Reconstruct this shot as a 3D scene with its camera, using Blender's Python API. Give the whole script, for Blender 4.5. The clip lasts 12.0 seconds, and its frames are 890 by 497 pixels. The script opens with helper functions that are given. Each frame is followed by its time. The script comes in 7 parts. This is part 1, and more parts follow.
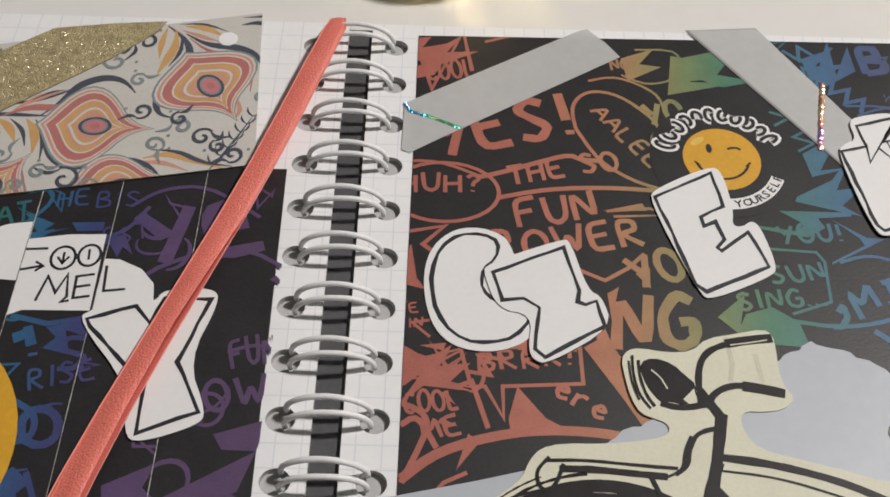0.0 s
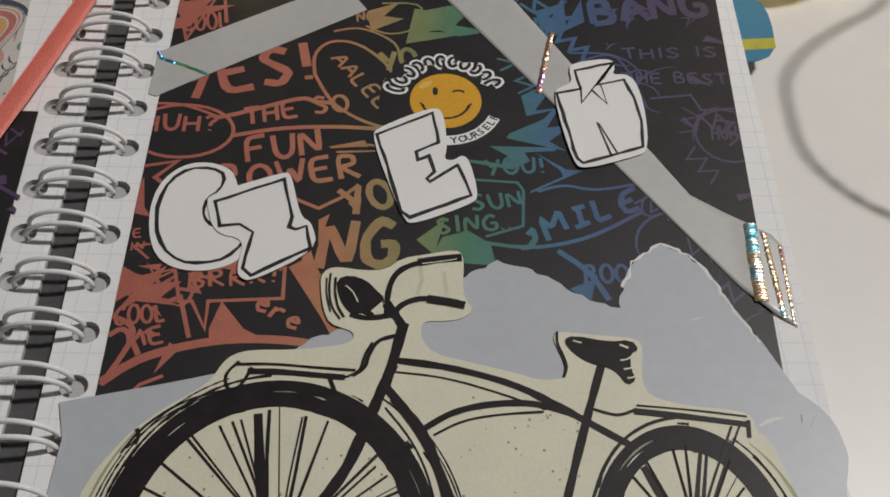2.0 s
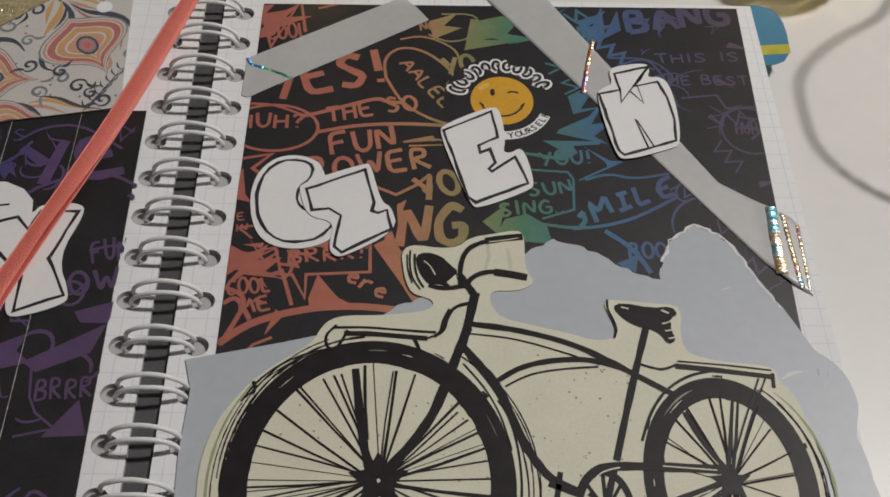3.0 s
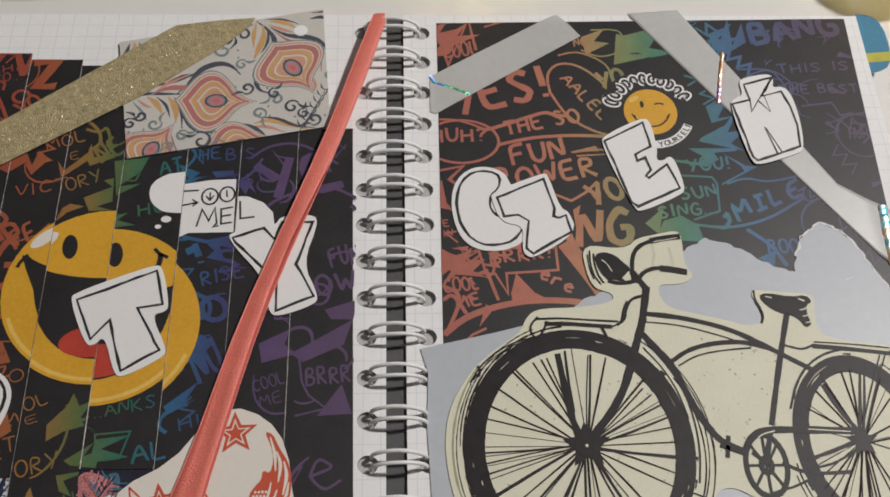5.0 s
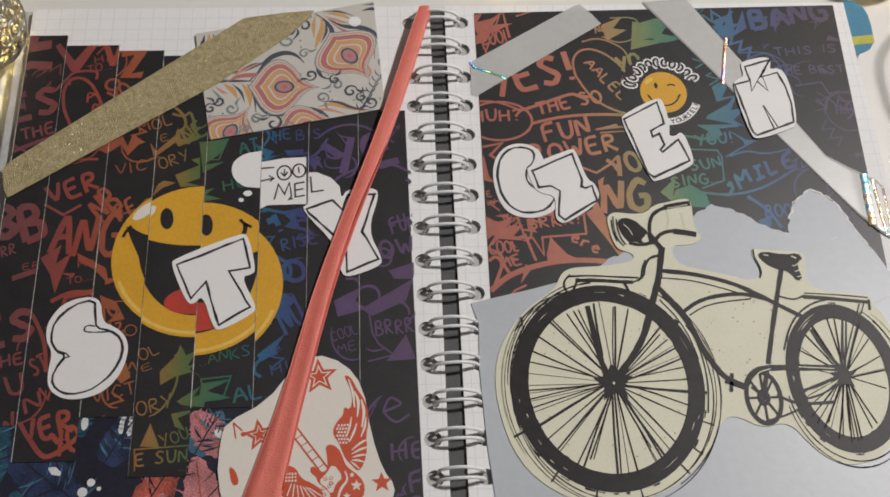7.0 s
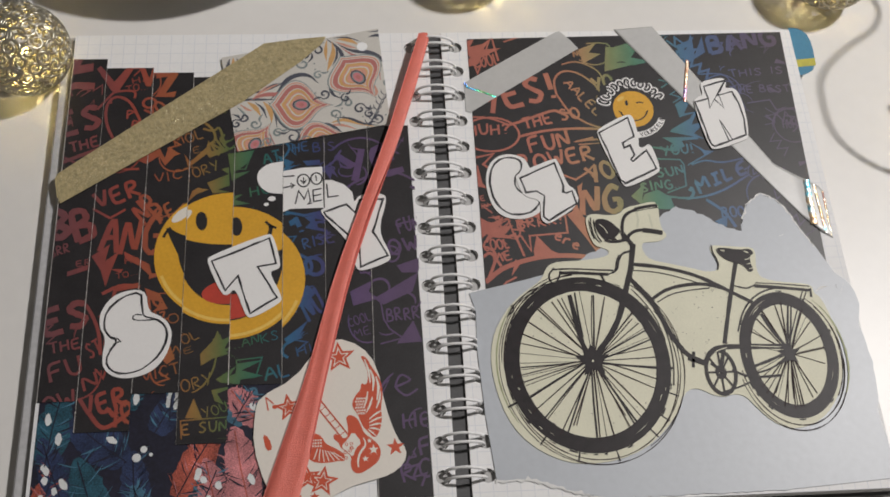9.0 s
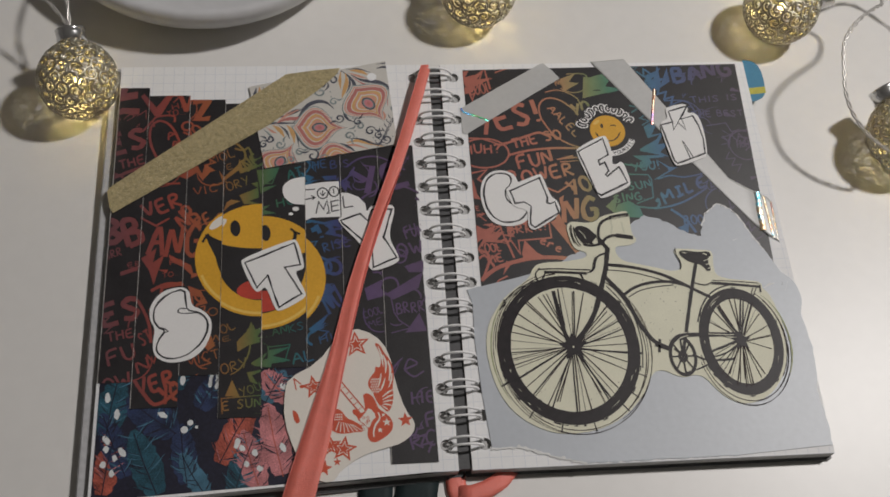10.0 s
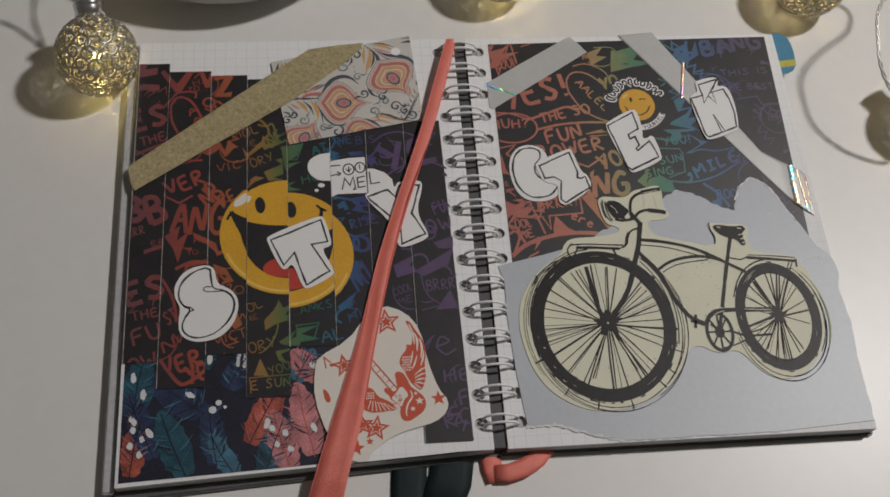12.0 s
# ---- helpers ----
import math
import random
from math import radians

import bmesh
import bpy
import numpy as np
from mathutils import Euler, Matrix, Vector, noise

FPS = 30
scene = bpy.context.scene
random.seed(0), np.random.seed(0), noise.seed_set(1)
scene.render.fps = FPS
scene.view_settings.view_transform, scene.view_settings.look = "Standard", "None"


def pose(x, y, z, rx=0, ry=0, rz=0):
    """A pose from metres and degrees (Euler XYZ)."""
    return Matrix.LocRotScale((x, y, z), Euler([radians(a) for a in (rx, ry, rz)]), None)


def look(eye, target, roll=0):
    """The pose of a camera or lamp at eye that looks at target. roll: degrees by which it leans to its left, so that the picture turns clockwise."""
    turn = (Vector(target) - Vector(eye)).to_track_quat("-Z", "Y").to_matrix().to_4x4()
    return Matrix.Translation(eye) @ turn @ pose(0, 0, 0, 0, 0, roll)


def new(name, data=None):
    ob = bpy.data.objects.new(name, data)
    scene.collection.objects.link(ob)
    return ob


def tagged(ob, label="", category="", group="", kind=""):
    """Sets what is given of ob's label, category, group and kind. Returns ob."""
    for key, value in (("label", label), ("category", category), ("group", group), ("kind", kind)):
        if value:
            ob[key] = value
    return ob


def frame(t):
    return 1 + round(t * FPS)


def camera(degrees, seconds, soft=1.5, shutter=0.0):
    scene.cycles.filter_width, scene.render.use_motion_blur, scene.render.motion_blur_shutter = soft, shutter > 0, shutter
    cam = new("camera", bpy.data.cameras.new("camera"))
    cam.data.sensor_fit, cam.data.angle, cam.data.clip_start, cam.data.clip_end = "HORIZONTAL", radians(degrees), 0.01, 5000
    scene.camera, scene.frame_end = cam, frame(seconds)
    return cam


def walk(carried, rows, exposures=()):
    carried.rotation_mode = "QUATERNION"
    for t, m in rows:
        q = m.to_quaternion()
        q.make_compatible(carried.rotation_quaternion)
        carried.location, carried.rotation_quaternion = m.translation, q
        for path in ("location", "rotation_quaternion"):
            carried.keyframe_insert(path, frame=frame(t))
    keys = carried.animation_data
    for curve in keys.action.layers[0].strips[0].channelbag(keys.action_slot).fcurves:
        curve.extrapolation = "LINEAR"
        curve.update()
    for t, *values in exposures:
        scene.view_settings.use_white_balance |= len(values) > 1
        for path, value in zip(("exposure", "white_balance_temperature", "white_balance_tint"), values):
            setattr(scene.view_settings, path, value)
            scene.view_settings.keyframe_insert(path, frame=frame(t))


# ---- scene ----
cam = camera(45.0, 12.0, soft=1.7)
# seconds, eye x y z, yaw to the left, pitch up, roll
PATH = [
    (0.0, 0.0184, 0.0065, 0.1922, -1.22, -53.83, 2.47),
    (0.5, 0.0407, 0.0083, 0.1952, -1.29, -54.25, 2.29),
    (1.0, 0.0618, 0.0070, 0.1962, -1.47, -54.60, 2.37),
    (1.5, 0.0729, -0.0016, 0.1975, -2.62, -54.60, 3.29),
    (2.0, 0.0759, -0.0169, 0.2027, -3.15, -54.21, 3.55),
    (2.5, 0.0687, -0.0319, 0.2097, -3.89, -53.96, 4.33),
    (3.0, 0.0577, -0.0417, 0.2296, -3.52, -54.37, 3.68),
    (3.5, 0.0395, -0.0433, 0.2519, -3.41, -53.88, 3.31),
    (5.5, -0.0058, -0.0421, 0.3092, -5.76, -63.06, 4.48),
    (6.0, -0.0130, -0.0406, 0.3256, -6.65, -63.88, 5.16),
    (6.5, -0.0230, -0.0477, 0.3350, -7.17, -64.07, 5.53),
    (7.0, -0.0213, -0.0568, 0.3467, -6.96, -64.35, 5.11),
    (9.0, -0.0378, -0.0825, 0.3953, -10.95, -63.93, 8.40),
    (9.5, -0.0507, -0.1143, 0.4429, -12.83, -62.77, 9.91),
    (10.0, -0.0527, -0.1178, 0.4530, -12.80, -62.81, 9.90),
    (10.5, -0.0480, -0.1110, 0.4455, -12.75, -63.14, 9.72),
    (11.0, -0.0530, -0.1089, 0.4383, -13.62, -63.13, 10.39),
    (11.5, -0.0582, -0.1145, 0.4344, -13.58, -62.71, 10.19),
    (12.0, -0.0678, -0.1213, 0.4373, -13.43, -62.79, 9.99),
]


def aim(x, y, z, yaw, pitch, roll):
    a, b = radians(yaw), radians(pitch)
    way = Vector((-math.sin(a) * math.cos(b), math.cos(a) * math.cos(b), math.sin(b)))
    return look((x, y, z), Vector((x, y, z)) + way, roll)


walk(cam, [(r[0], aim(*r[1:])) for r in PATH], exposures=[(0.0, 0.25), (0.5, 0.15), (1, -0.05), (1.5, -0.2), (2.5, -0.22), (3.5, -0.22), (5.5, 0.15), (6.5, 0.1), (7.0, 0.1), (9.0, 0.05), (9.5, -0.1), (10.5, -0.35), (12.0, -0.4)])

# ---- light: a ceiling lamp over the far side of the table, in a closed pale room ----
world = bpy.data.worlds.new("world")
world.use_nodes = True
world.node_tree.nodes["Background"].inputs[0].default_value = (1.0, 0.95, 0.9, 1)
world.node_tree.nodes["Background"].inputs[1].default_value = 0.05
scene.world = world


def lamp(name, size, power, colour, eye, target):
    data = bpy.data.lights.new(name, "AREA")
    data.shape, data.size, data.energy, data.color = "DISK", size, power, colour
    ob = new(name, data)
    ob.matrix_world = look(eye, target)
    return ob


lamp("ceiling_lamp_light", 0.112, 14.3, (1.0, 0.957, 0.93), (0.80, 0.39, 1.165), (0.0, 0.1, 0.0))

# ---- materials ----
def material(name, colour, rough=0.6, metal=0.0, vary=0.12, scale=60.0, bump=0.0, bump_scale=600.0, spec=0.5, coat=0.0):
    """A surface with stains at one scale, grain at another and fine relief."""
    m = bpy.data.materials.new(name)
    m.use_nodes = True
    n, l = m.node_tree.nodes, m.node_tree.links
    b = n["Principled BSDF"]
    b.inputs["Roughness"].default_value, b.inputs["Metallic"].default_value = rough, metal
    b.inputs["Specular IOR Level"].default_value = spec
    b.inputs["Coat Weight"].default_value = coat
    pos = n.new("ShaderNodeNewGeometry")
    big, fine = n.new("ShaderNodeTexNoise"), n.new("ShaderNodeTexNoise")
    big.inputs["Scale"].default_value, fine.inputs["Scale"].default_value = scale, scale * 14
    big.inputs["Detail"].default_value = 4
    for tex in (big, fine):
        l.new(pos.outputs["Position"], tex.inputs["Vector"])
    mean = n.new("ShaderNodeMath")
    mean.operation = "ADD"
    l.new(big.outputs["Fac"], mean.inputs[0])
    l.new(fine.outputs["Fac"], mean.inputs[1])
    span = n.new("ShaderNodeMapRange")
    span.inputs["From Min"].default_value, span.inputs["From Max"].default_value = 0.6, 1.4
    span.inputs["To Min"].default_value, span.inputs["To Max"].default_value = 1 - vary, 1 + vary
    l.new(mean.outputs[0], span.inputs["Value"])
    mix = n.new("ShaderNodeVectorMath")
    mix.operation = "SCALE"
    mix.inputs[0].default_value = colour
    l.new(span.outputs[0], mix.inputs["Scale"])
    l.new(mix.outputs[0], b.inputs["Base Color"])
    if bump:
        rel, bm_ = n.new("ShaderNodeTexNoise"), n.new("ShaderNodeBump")
        rel.inputs["Scale"].default_value = bump_scale
        bm_.inputs["Strength"].default_value, bm_.inputs["Distance"].default_value = bump, 0.0006
        l.new(pos.outputs["Position"], rel.inputs["Vector"])
        l.new(rel.outputs["Fac"], bm_.inputs["Height"])
        l.new(bm_.outputs[0], b.inputs["Normal"])
    return m


def tint(m):
    """The vector that gives a material's base colour."""
    return next(x for x in m.node_tree.nodes if x.type == "VECT_MATH")


def ramped(m, x0, x1, slope, stops):
    """Lets the base colour run through stops from x0 to x1 across the sheet, as a printed rainbow does."""
    n, l = m.node_tree.nodes, m.node_tree.links
    pos, sep = n.new("ShaderNodeNewGeometry"), n.new("ShaderNodeSeparateXYZ")
    l.new(pos.outputs["Position"], sep.inputs[0])
    skew = n.new("ShaderNodeMath")
    skew.operation, skew.inputs[1].default_value = "MULTIPLY_ADD", slope
    l.new(sep.outputs[1], skew.inputs[0])
    l.new(sep.outputs[0], skew.inputs[2])
    span, ramp = n.new("ShaderNodeMapRange"), n.new("ShaderNodeValToRGB")
    span.inputs["From Min"].default_value, span.inputs["From Max"].default_value = x0, x1
    l.new(skew.outputs[0], span.inputs["Value"])
    l.new(span.outputs[0], ramp.inputs[0])
    els = ramp.color_ramp.elements
    while len(els) < len(stops):
        els.new(0.5)
    for e, (p, c) in zip(els, stops):
        e.position, e.color = p, (*c, 1)
    l.new(ramp.outputs[0], tint(m).inputs[0])
    return m


def squared(m, colour, step=0.005, width=0.05):
    """Prints thin square ruling on a paper."""
    n, l = m.node_tree.nodes, m.node_tree.links
    pos, sep = n.new("ShaderNodeNewGeometry"), n.new("ShaderNodeSeparateXYZ")
    l.new(pos.outputs["Position"], sep.inputs[0])
    lines = []
    for k in (0, 1):
        a, b, c = n.new("ShaderNodeMath"), n.new("ShaderNodeMath"), n.new("ShaderNodeMath")
        a.operation, a.inputs[1].default_value = "DIVIDE", step
        b.operation = "FRACT"
        c.operation, c.inputs[1].default_value = "LESS_THAN", width
        l.new(sep.outputs[k], a.inputs[0])
        l.new(a.outputs[0], b.inputs[0])
        l.new(b.outputs[0], c.inputs[0])
        lines.append(c)
    top = n.new("ShaderNodeMath")
    top.operation = "MAXIMUM"
    l.new(lines[0].outputs[0], top.inputs[0])
    l.new(lines[1].outputs[0], top.inputs[1])
    mix = n.new("ShaderNodeMix")
    mix.data_type = "RGBA"
    base = tint(m)
    mix.inputs[6].default_value, mix.inputs[7].default_value = (*base.inputs[0].default_value, 1), (*colour, 1)
    l.new(top.outputs[0], mix.inputs[0])
    l.new(mix.outputs[2], base.inputs[0])
    return m


RAINBOW_R = [(0.0, (0.401, 0.125, 0.095)), (0.22, (0.455, 0.160, 0.108)), (0.32, (0.446, 0.210, 0.111)), (0.39, (0.324, 0.250, 0.110)), (0.45, (0.193, 0.238, 0.105)), (0.52, (0.079, 0.212, 0.131)),
             (0.6, (0.066, 0.180, 0.188)), (0.68, (0.062, 0.151, 0.269)), (0.76, (0.061, 0.101, 0.215)), (0.86, (0.083, 0.068, 0.131)), (1.0, (0.088, 0.060, 0.098))]
RAINBOW_L = [(0.0, (0.15, 0.06, 0.07)), (0.1, (0.21, 0.055, 0.055)), (0.2, (0.31, 0.062, 0.042)), (0.32, (0.34, 0.105, 0.042)), (0.4, (0.28, 0.16, 0.045)), (0.47, (0.1, 0.15, 0.05)),
             (0.56, (0.03, 0.15, 0.1)), (0.64, (0.03, 0.12, 0.24)), (0.72, (0.045, 0.055, 0.17)), (0.82, (0.11, 0.065, 0.155)), (1.0, (0.1, 0.06, 0.125))]
M_TABLE = material("white_laminate", (0.78, 0.765, 0.74), 0.38, vary=0.025, scale=9, bump=0.03, bump_scale=900)
M_WALL = material("wall_paint", (0.6, 0.59, 0.57), 0.9, vary=0.04, scale=3)
M_PAGE = squared(material("squared_paper", (0.86, 0.86, 0.86), 0.75, vary=0.03, scale=40), (0.72, 0.74, 0.78))
M_BLOCK = material("page_edge_shade", (0.48, 0.475, 0.47), 0.8, vary=0.15, scale=200)
M_COVER = material("black_cover", (0.11, 0.11, 0.113), 0.45, vary=0.3)
M_CLEAR = material("grey_plastic_cover", (0.5, 0.5, 0.51), 0.25, vary=0.15, scale=30)
M_WIRE = material("white_coated_wire", (0.86, 0.86, 0.86), 0.42, 0.0, vary=0.08, scale=90)
M_NIGHT = material("black_print", (0.02, 0.018, 0.02), 0.45, vary=0.35, scale=120, bump=0.06, bump_scale=1500, spec=0.55)
M_INK_R = ramped(material("rainbow_print", (1, 1, 1), 0.5, vary=0.16, scale=220), 0.013, 0.157, 0.0, RAINBOW_R)
M_INK_L = ramped(material("rainbow_print_strips", (1, 1, 1), 0.5, vary=0.16, scale=220), -0.156, -0.012, 0.0, RAINBOW_L)
M_WHITE = material("white_card", (0.83, 0.82, 0.81), 0.7, vary=0.025, scale=60, bump=0.04)
M_PEN = material("black_marker", (0.016, 0.016, 0.02), 0.55, vary=0.4, scale=300)
M_GREY = material("silver_grey_paper", (0.485, 0.515, 0.555), 0.42, vary=0.05, scale=25, bump=0.08, bump_scale=250)
M_TORN = material("torn_paper_core", (0.75, 0.75, 0.74), 0.9, vary=0.1, scale=300)
M_CREAM = material("cream_paper", (0.71, 0.695, 0.545), 0.6, vary=0.07, scale=90, bump=0.05)
M_INKB = material("bicycle_ink", (0.018, 0.014, 0.016), 0.48, vary=0.5, scale=300, bump=0.04, bump_scale=900, spec=0.26)
M_INKB2 = material("bicycle_ink_thin", (0.03, 0.018, 0.02), 0.6, vary=0.4, scale=300, spec=0.15)
M_DRY = material("dry_ink", (0.3, 0.28, 0.22), 0.6, vary=0.3, scale=200)
M_YELLOW = material("yellow_print", (0.70, 0.37, 0.03), 0.5, vary=0.1, scale=60)
M_YELLOW2 = material("yellow_print_light", (0.78, 0.52, 0.12), 0.5, vary=0.1, scale=60)
M_RED = material("red_print", (0.5, 0.055, 0.035), 0.5, vary=0.15)
M_RIBBON = material("coral_satin", (0.86, 0.215, 0.165), 0.36, vary=0.1, scale=150, bump=0.55, bump_scale=2300, spec=0.6)
M_STICK = material("cream_sticker", (0.78, 0.73, 0.66), 0.5, vary=0.03)
M_STICK_RED = material("sticker_red", (0.58, 0.09, 0.04), 0.5, vary=0.1, scale=150)

# ---- building tools: all plan sizes below are in millimetres on the open book ----
from mathutils.geometry import delaunay_2d_cdt, tessellate_polygon
ZP = 0.008


def link(name, bm, mat, parent=None, label="", smooth=False):
    me = bpy.data.meshes.new(name)
    bm.to_mesh(me)
    bm.free()
    me.materials.append(mat)
    if smooth:
        me.polygons.foreach_set("use_smooth", [True] * len(me.polygons))
    ob = new(name, me)
    if parent is not None:
        ob.parent = parent
    if label:
        ob["label"] = label
    return ob


def part(name, bm, mat, parent, label="", smooth=False):
    return link(name, bm, mat, parent, label, smooth)


def thing(name, label, category, group="", at=(0, 0, 0)):
    ob = new(name)
    ob.empty_display_size = 0.01
    ob.location = at
    return tagged(ob, label, category, group)


def tess(loop):
    """Triangles of a simple outline."""
    pts = [Vector((p[0], p[1], 0)) for p in loop]
    return [tuple((loop[i][0], loop[i][1]) for i in t) for t in tessellate_polygon([pts])]


def merged(loops):
    """Triangles of all that the outlines cover, with no two on top of each other."""
    pts, faces = [], []
    for loop in loops:
        area = sum(loop[i - 1][0] * loop[i][1] - loop[i][0] * loop[i - 1][1] for i in range(len(loop)))
        loop = loop if area > 0 else loop[::-1]
        faces.append(list(range(len(pts), len(pts) + len(loop))))
        pts += [Vector((q[0], q[1])) for q in loop]
    out, _, tri, _, _, source = delaunay_2d_cdt(pts, [], faces, 0, 1e-4)
    return [tuple((out[i].x, out[i].y) for i in t) for t, f in zip(tri, source) if len(t) == 3 and f]


def disc(cx, cy, rx, ry=None, n=20, turn=0.0):
    ry = ry or rx
    c, s = math.cos(radians(turn)), math.sin(radians(turn))
    out = []
    for k in range(n):
        a = 2 * math.pi * k / n
        x, y = rx * math.cos(a), ry * math.sin(a)
        out.append((cx + c * x - s * y, cy + s * x + c * y))
    return out


def arc(cx, cy, rx, ry, a0, a1, n=16, turn=0.0):
    c, s = math.cos(radians(turn)), math.sin(radians(turn))
    out = []
    for k in range(n + 1):
        a = radians(a0 + (a1 - a0) * k / n)
        x, y = rx * math.cos(a), ry * math.sin(a)
        out.append((cx + c * x - s * y, cy + s * x + c * y))
    return out


def soft(loop, closed=True, times=2, ratio=0.25):
    """Rounds the corners of an outline by cutting them."""
    for _ in range(times):
        out, n = [], len(loop)
        for i in range(n if closed else n - 1):
            a, b = loop[i], loop[(i + 1) % n]
            out.append((a[0] + (b[0] - a[0]) * ratio, a[1] + (b[1] - a[1]) * ratio))
            out.append((b[0] + (a[0] - b[0]) * ratio, b[1] + (a[1] - b[1]) * ratio))
        loop = out if closed else [loop[0]] + out[1:-1] + [loop[-1]]
    return loop


def stroke(pts, w, closed=False, wobble=0.0, taper=0.0):
    """Triangles of a drawn line of that width, mitred at its bends."""
    pts = [Vector((p[0], p[1])) for p in pts]
    n = len(pts)
    left, right = [], []
    for i, p in enumerate(pts):
        a = pts[i - 1] if (i or closed) else p
        b = pts[(i + 1) % n] if (i < n - 1 or closed) else p
        d0, d1 = (p - a), (b - p)
        d0 = d0.normalized() if d0.length > 1e-6 else d1.normalized()
        d1 = d1.normalized() if d1.length > 1e-6 else d0
        m = d0 + d1
        m = m.normalized() if m.length > 1e-3 else d0
        nrm = Vector((-m.y, m.x))
        k = 1 / max(0.45, nrm.dot(Vector((-d1.y, d1.x))))
        ww = w * 0.5 * (1 + wobble * (random.random() - 0.5))
        if taper:
            f = i / max(1, n - 1)
            ww *= 1 - taper * abs(2 * f - 1) ** 2
        left.append(p + nrm * ww * k)
        right.append(p - nrm * ww * k)
    out = []
    for i in range(n if closed else n - 1):
        j = (i + 1) % n
        a, b, c, d = left[i], left[j], right[j], right[i]
        out += [((a.x, a.y), (d.x, d.y), (c.x, c.y)), ((a.x, a.y), (c.x, c.y), (b.x, b.y))]
    return out


TEXTS = {}


def letters(word, x, y, h, turn=0.0, shear=0.0, heavy=0.02, squeeze=1.0):
    """Triangles of a word in the built-in font: its lower left corner, its capital height and its turn."""
    key = (word, heavy, shear)
    if key not in TEXTS:
        cu = bpy.data.curves.new("text", "FONT")
        cu.body, cu.size, cu.offset, cu.shear, cu.resolution_u = word, 1.0, heavy, shear, 2
        ob = bpy.data.objects.new("text", cu)
        scene.collection.objects.link(ob)
        bpy.context.view_layer.update()
        me = ob.evaluated_get(bpy.context.evaluated_depsgraph_get()).to_mesh()
        me.calc_loop_triangles()
        TEXTS[key] = [tuple((me.vertices[v].co.x, me.vertices[v].co.y) for v in t.vertices) for t in me.loop_triangles]
        bpy.data.objects.remove(ob)
        bpy.data.curves.remove(cu)
    c, s, k = math.cos(radians(turn)), math.sin(radians(turn)), h / 0.72
    return [tuple((x + k * (c * px * squeeze - s * py), y + k * (s * px * squeeze + c * py)) for px, py in t) for t in TEXTS[key]]


def cut(tris, inside):
    """Keeps what lies within a convex outline that runs anticlockwise."""
    out = []
    m = len(inside)
    for t in tris:
        poly = list(t)
        for i in range(m):
            (ax, ay), (bx, by) = inside[i], inside[(i + 1) % m]
            side = [(bx - ax) * (p[1] - ay) - (by - ay) * (p[0] - ax) for p in poly]
            nxt = []
            for j in range(len(poly)):
                p, q, sp, sq = poly[j], poly[(j + 1) % len(poly)], side[j], side[(j + 1) % len(poly)]
                if sp >= 0:
                    nxt.append(p)
                if (sp >= 0) != (sq >= 0):
                    f = sp / (sp - sq)
                    nxt.append((p[0] + f * (q[0] - p[0]), p[1] + f * (q[1] - p[1])))
            poly = nxt
            if len(poly) < 3:
                break
        if len(poly) >= 3:
            out += [(poly[0], poly[i], poly[i + 1]) for i in range(1, len(poly) - 1)]
    return out


def shifted(tris, dx, dy):
    return [tuple((p[0] + dx, p[1] + dy) for p in t) for t in tris]


def ink(name, tris, mat, parent, z, label="", rise=None, layered=False):
    """A printed or drawn mark: a thin film z millimetres over the page."""
    verts, faces, seen = [], [], {}
    for n_, t in enumerate(tris):
        level = n_ // 2 % 12 if layered else 0
        (ax, ay), (bx, by), (cx, cy) = t
        if abs((bx - ax) * (cy - ay) - (by - ay) * (cx - ax)) < 1e-5:
            continue
        if (bx - ax) * (cy - ay) - (by - ay) * (cx - ax) < 0:
            t = (t[0], t[2], t[1])
        f = []
        for p in t:
            key = (round(p[0], 3), round(p[1], 3), level)
            if key not in seen:
                seen[key] = len(verts)
                h = z + 0.002 * level + (rise(*p) if rise else 0)
                verts.append((p[0] / 1000, p[1] / 1000, ZP + h / 1000))
            f.append(seen[key])
        if len(set(f)) == 3:
            faces.append(f)
    me = bpy.data.meshes.new(name)
    me.from_pydata(verts, [], faces)
    me.materials.append(mat)
    ob = new(name, me)
    ob.parent = parent
    if label:
        ob["label"] = label
    return ob


def sheet(name, loop, mat, parent, z0, z1, label="", rise=None):
    """A cut piece of paper or card with that outline, from z0 to z1 millimetres over the page."""
    bm = bmesh.new()
    area = sum(loop[i - 1][0] * loop[i][1] - loop[i][0] * loop[i - 1][1] for i in range(len(loop)))
    loop = loop if area > 0 else loop[::-1]
    up = [bm.verts.new((x / 1000, y / 1000, ZP + (z1 + (rise(x, y) if rise else 0)) / 1000)) for x, y in loop]
    low = [bm.verts.new((x / 1000, y / 1000, ZP + (z0 + (rise(x, y) if rise else 0)) / 1000)) for x, y in loop]
    pts = [Vector((p[0], p[1], 0)) for p in loop]
    for t in tessellate_polygon([pts]):
        a, b, c = (pts[i] for i in t)
        t = t if (b - a).cross(c - a).z > 0 else t[::-1]
        try:
            bm.faces.new([up[i] for i in t])
        except ValueError:
            pass
    n = len(loop)
    for i in range(n):
        bm.faces.new((up[i], low[i], low[(i + 1) % n], up[(i + 1) % n]))
    return part(name, bm, mat, parent, label)


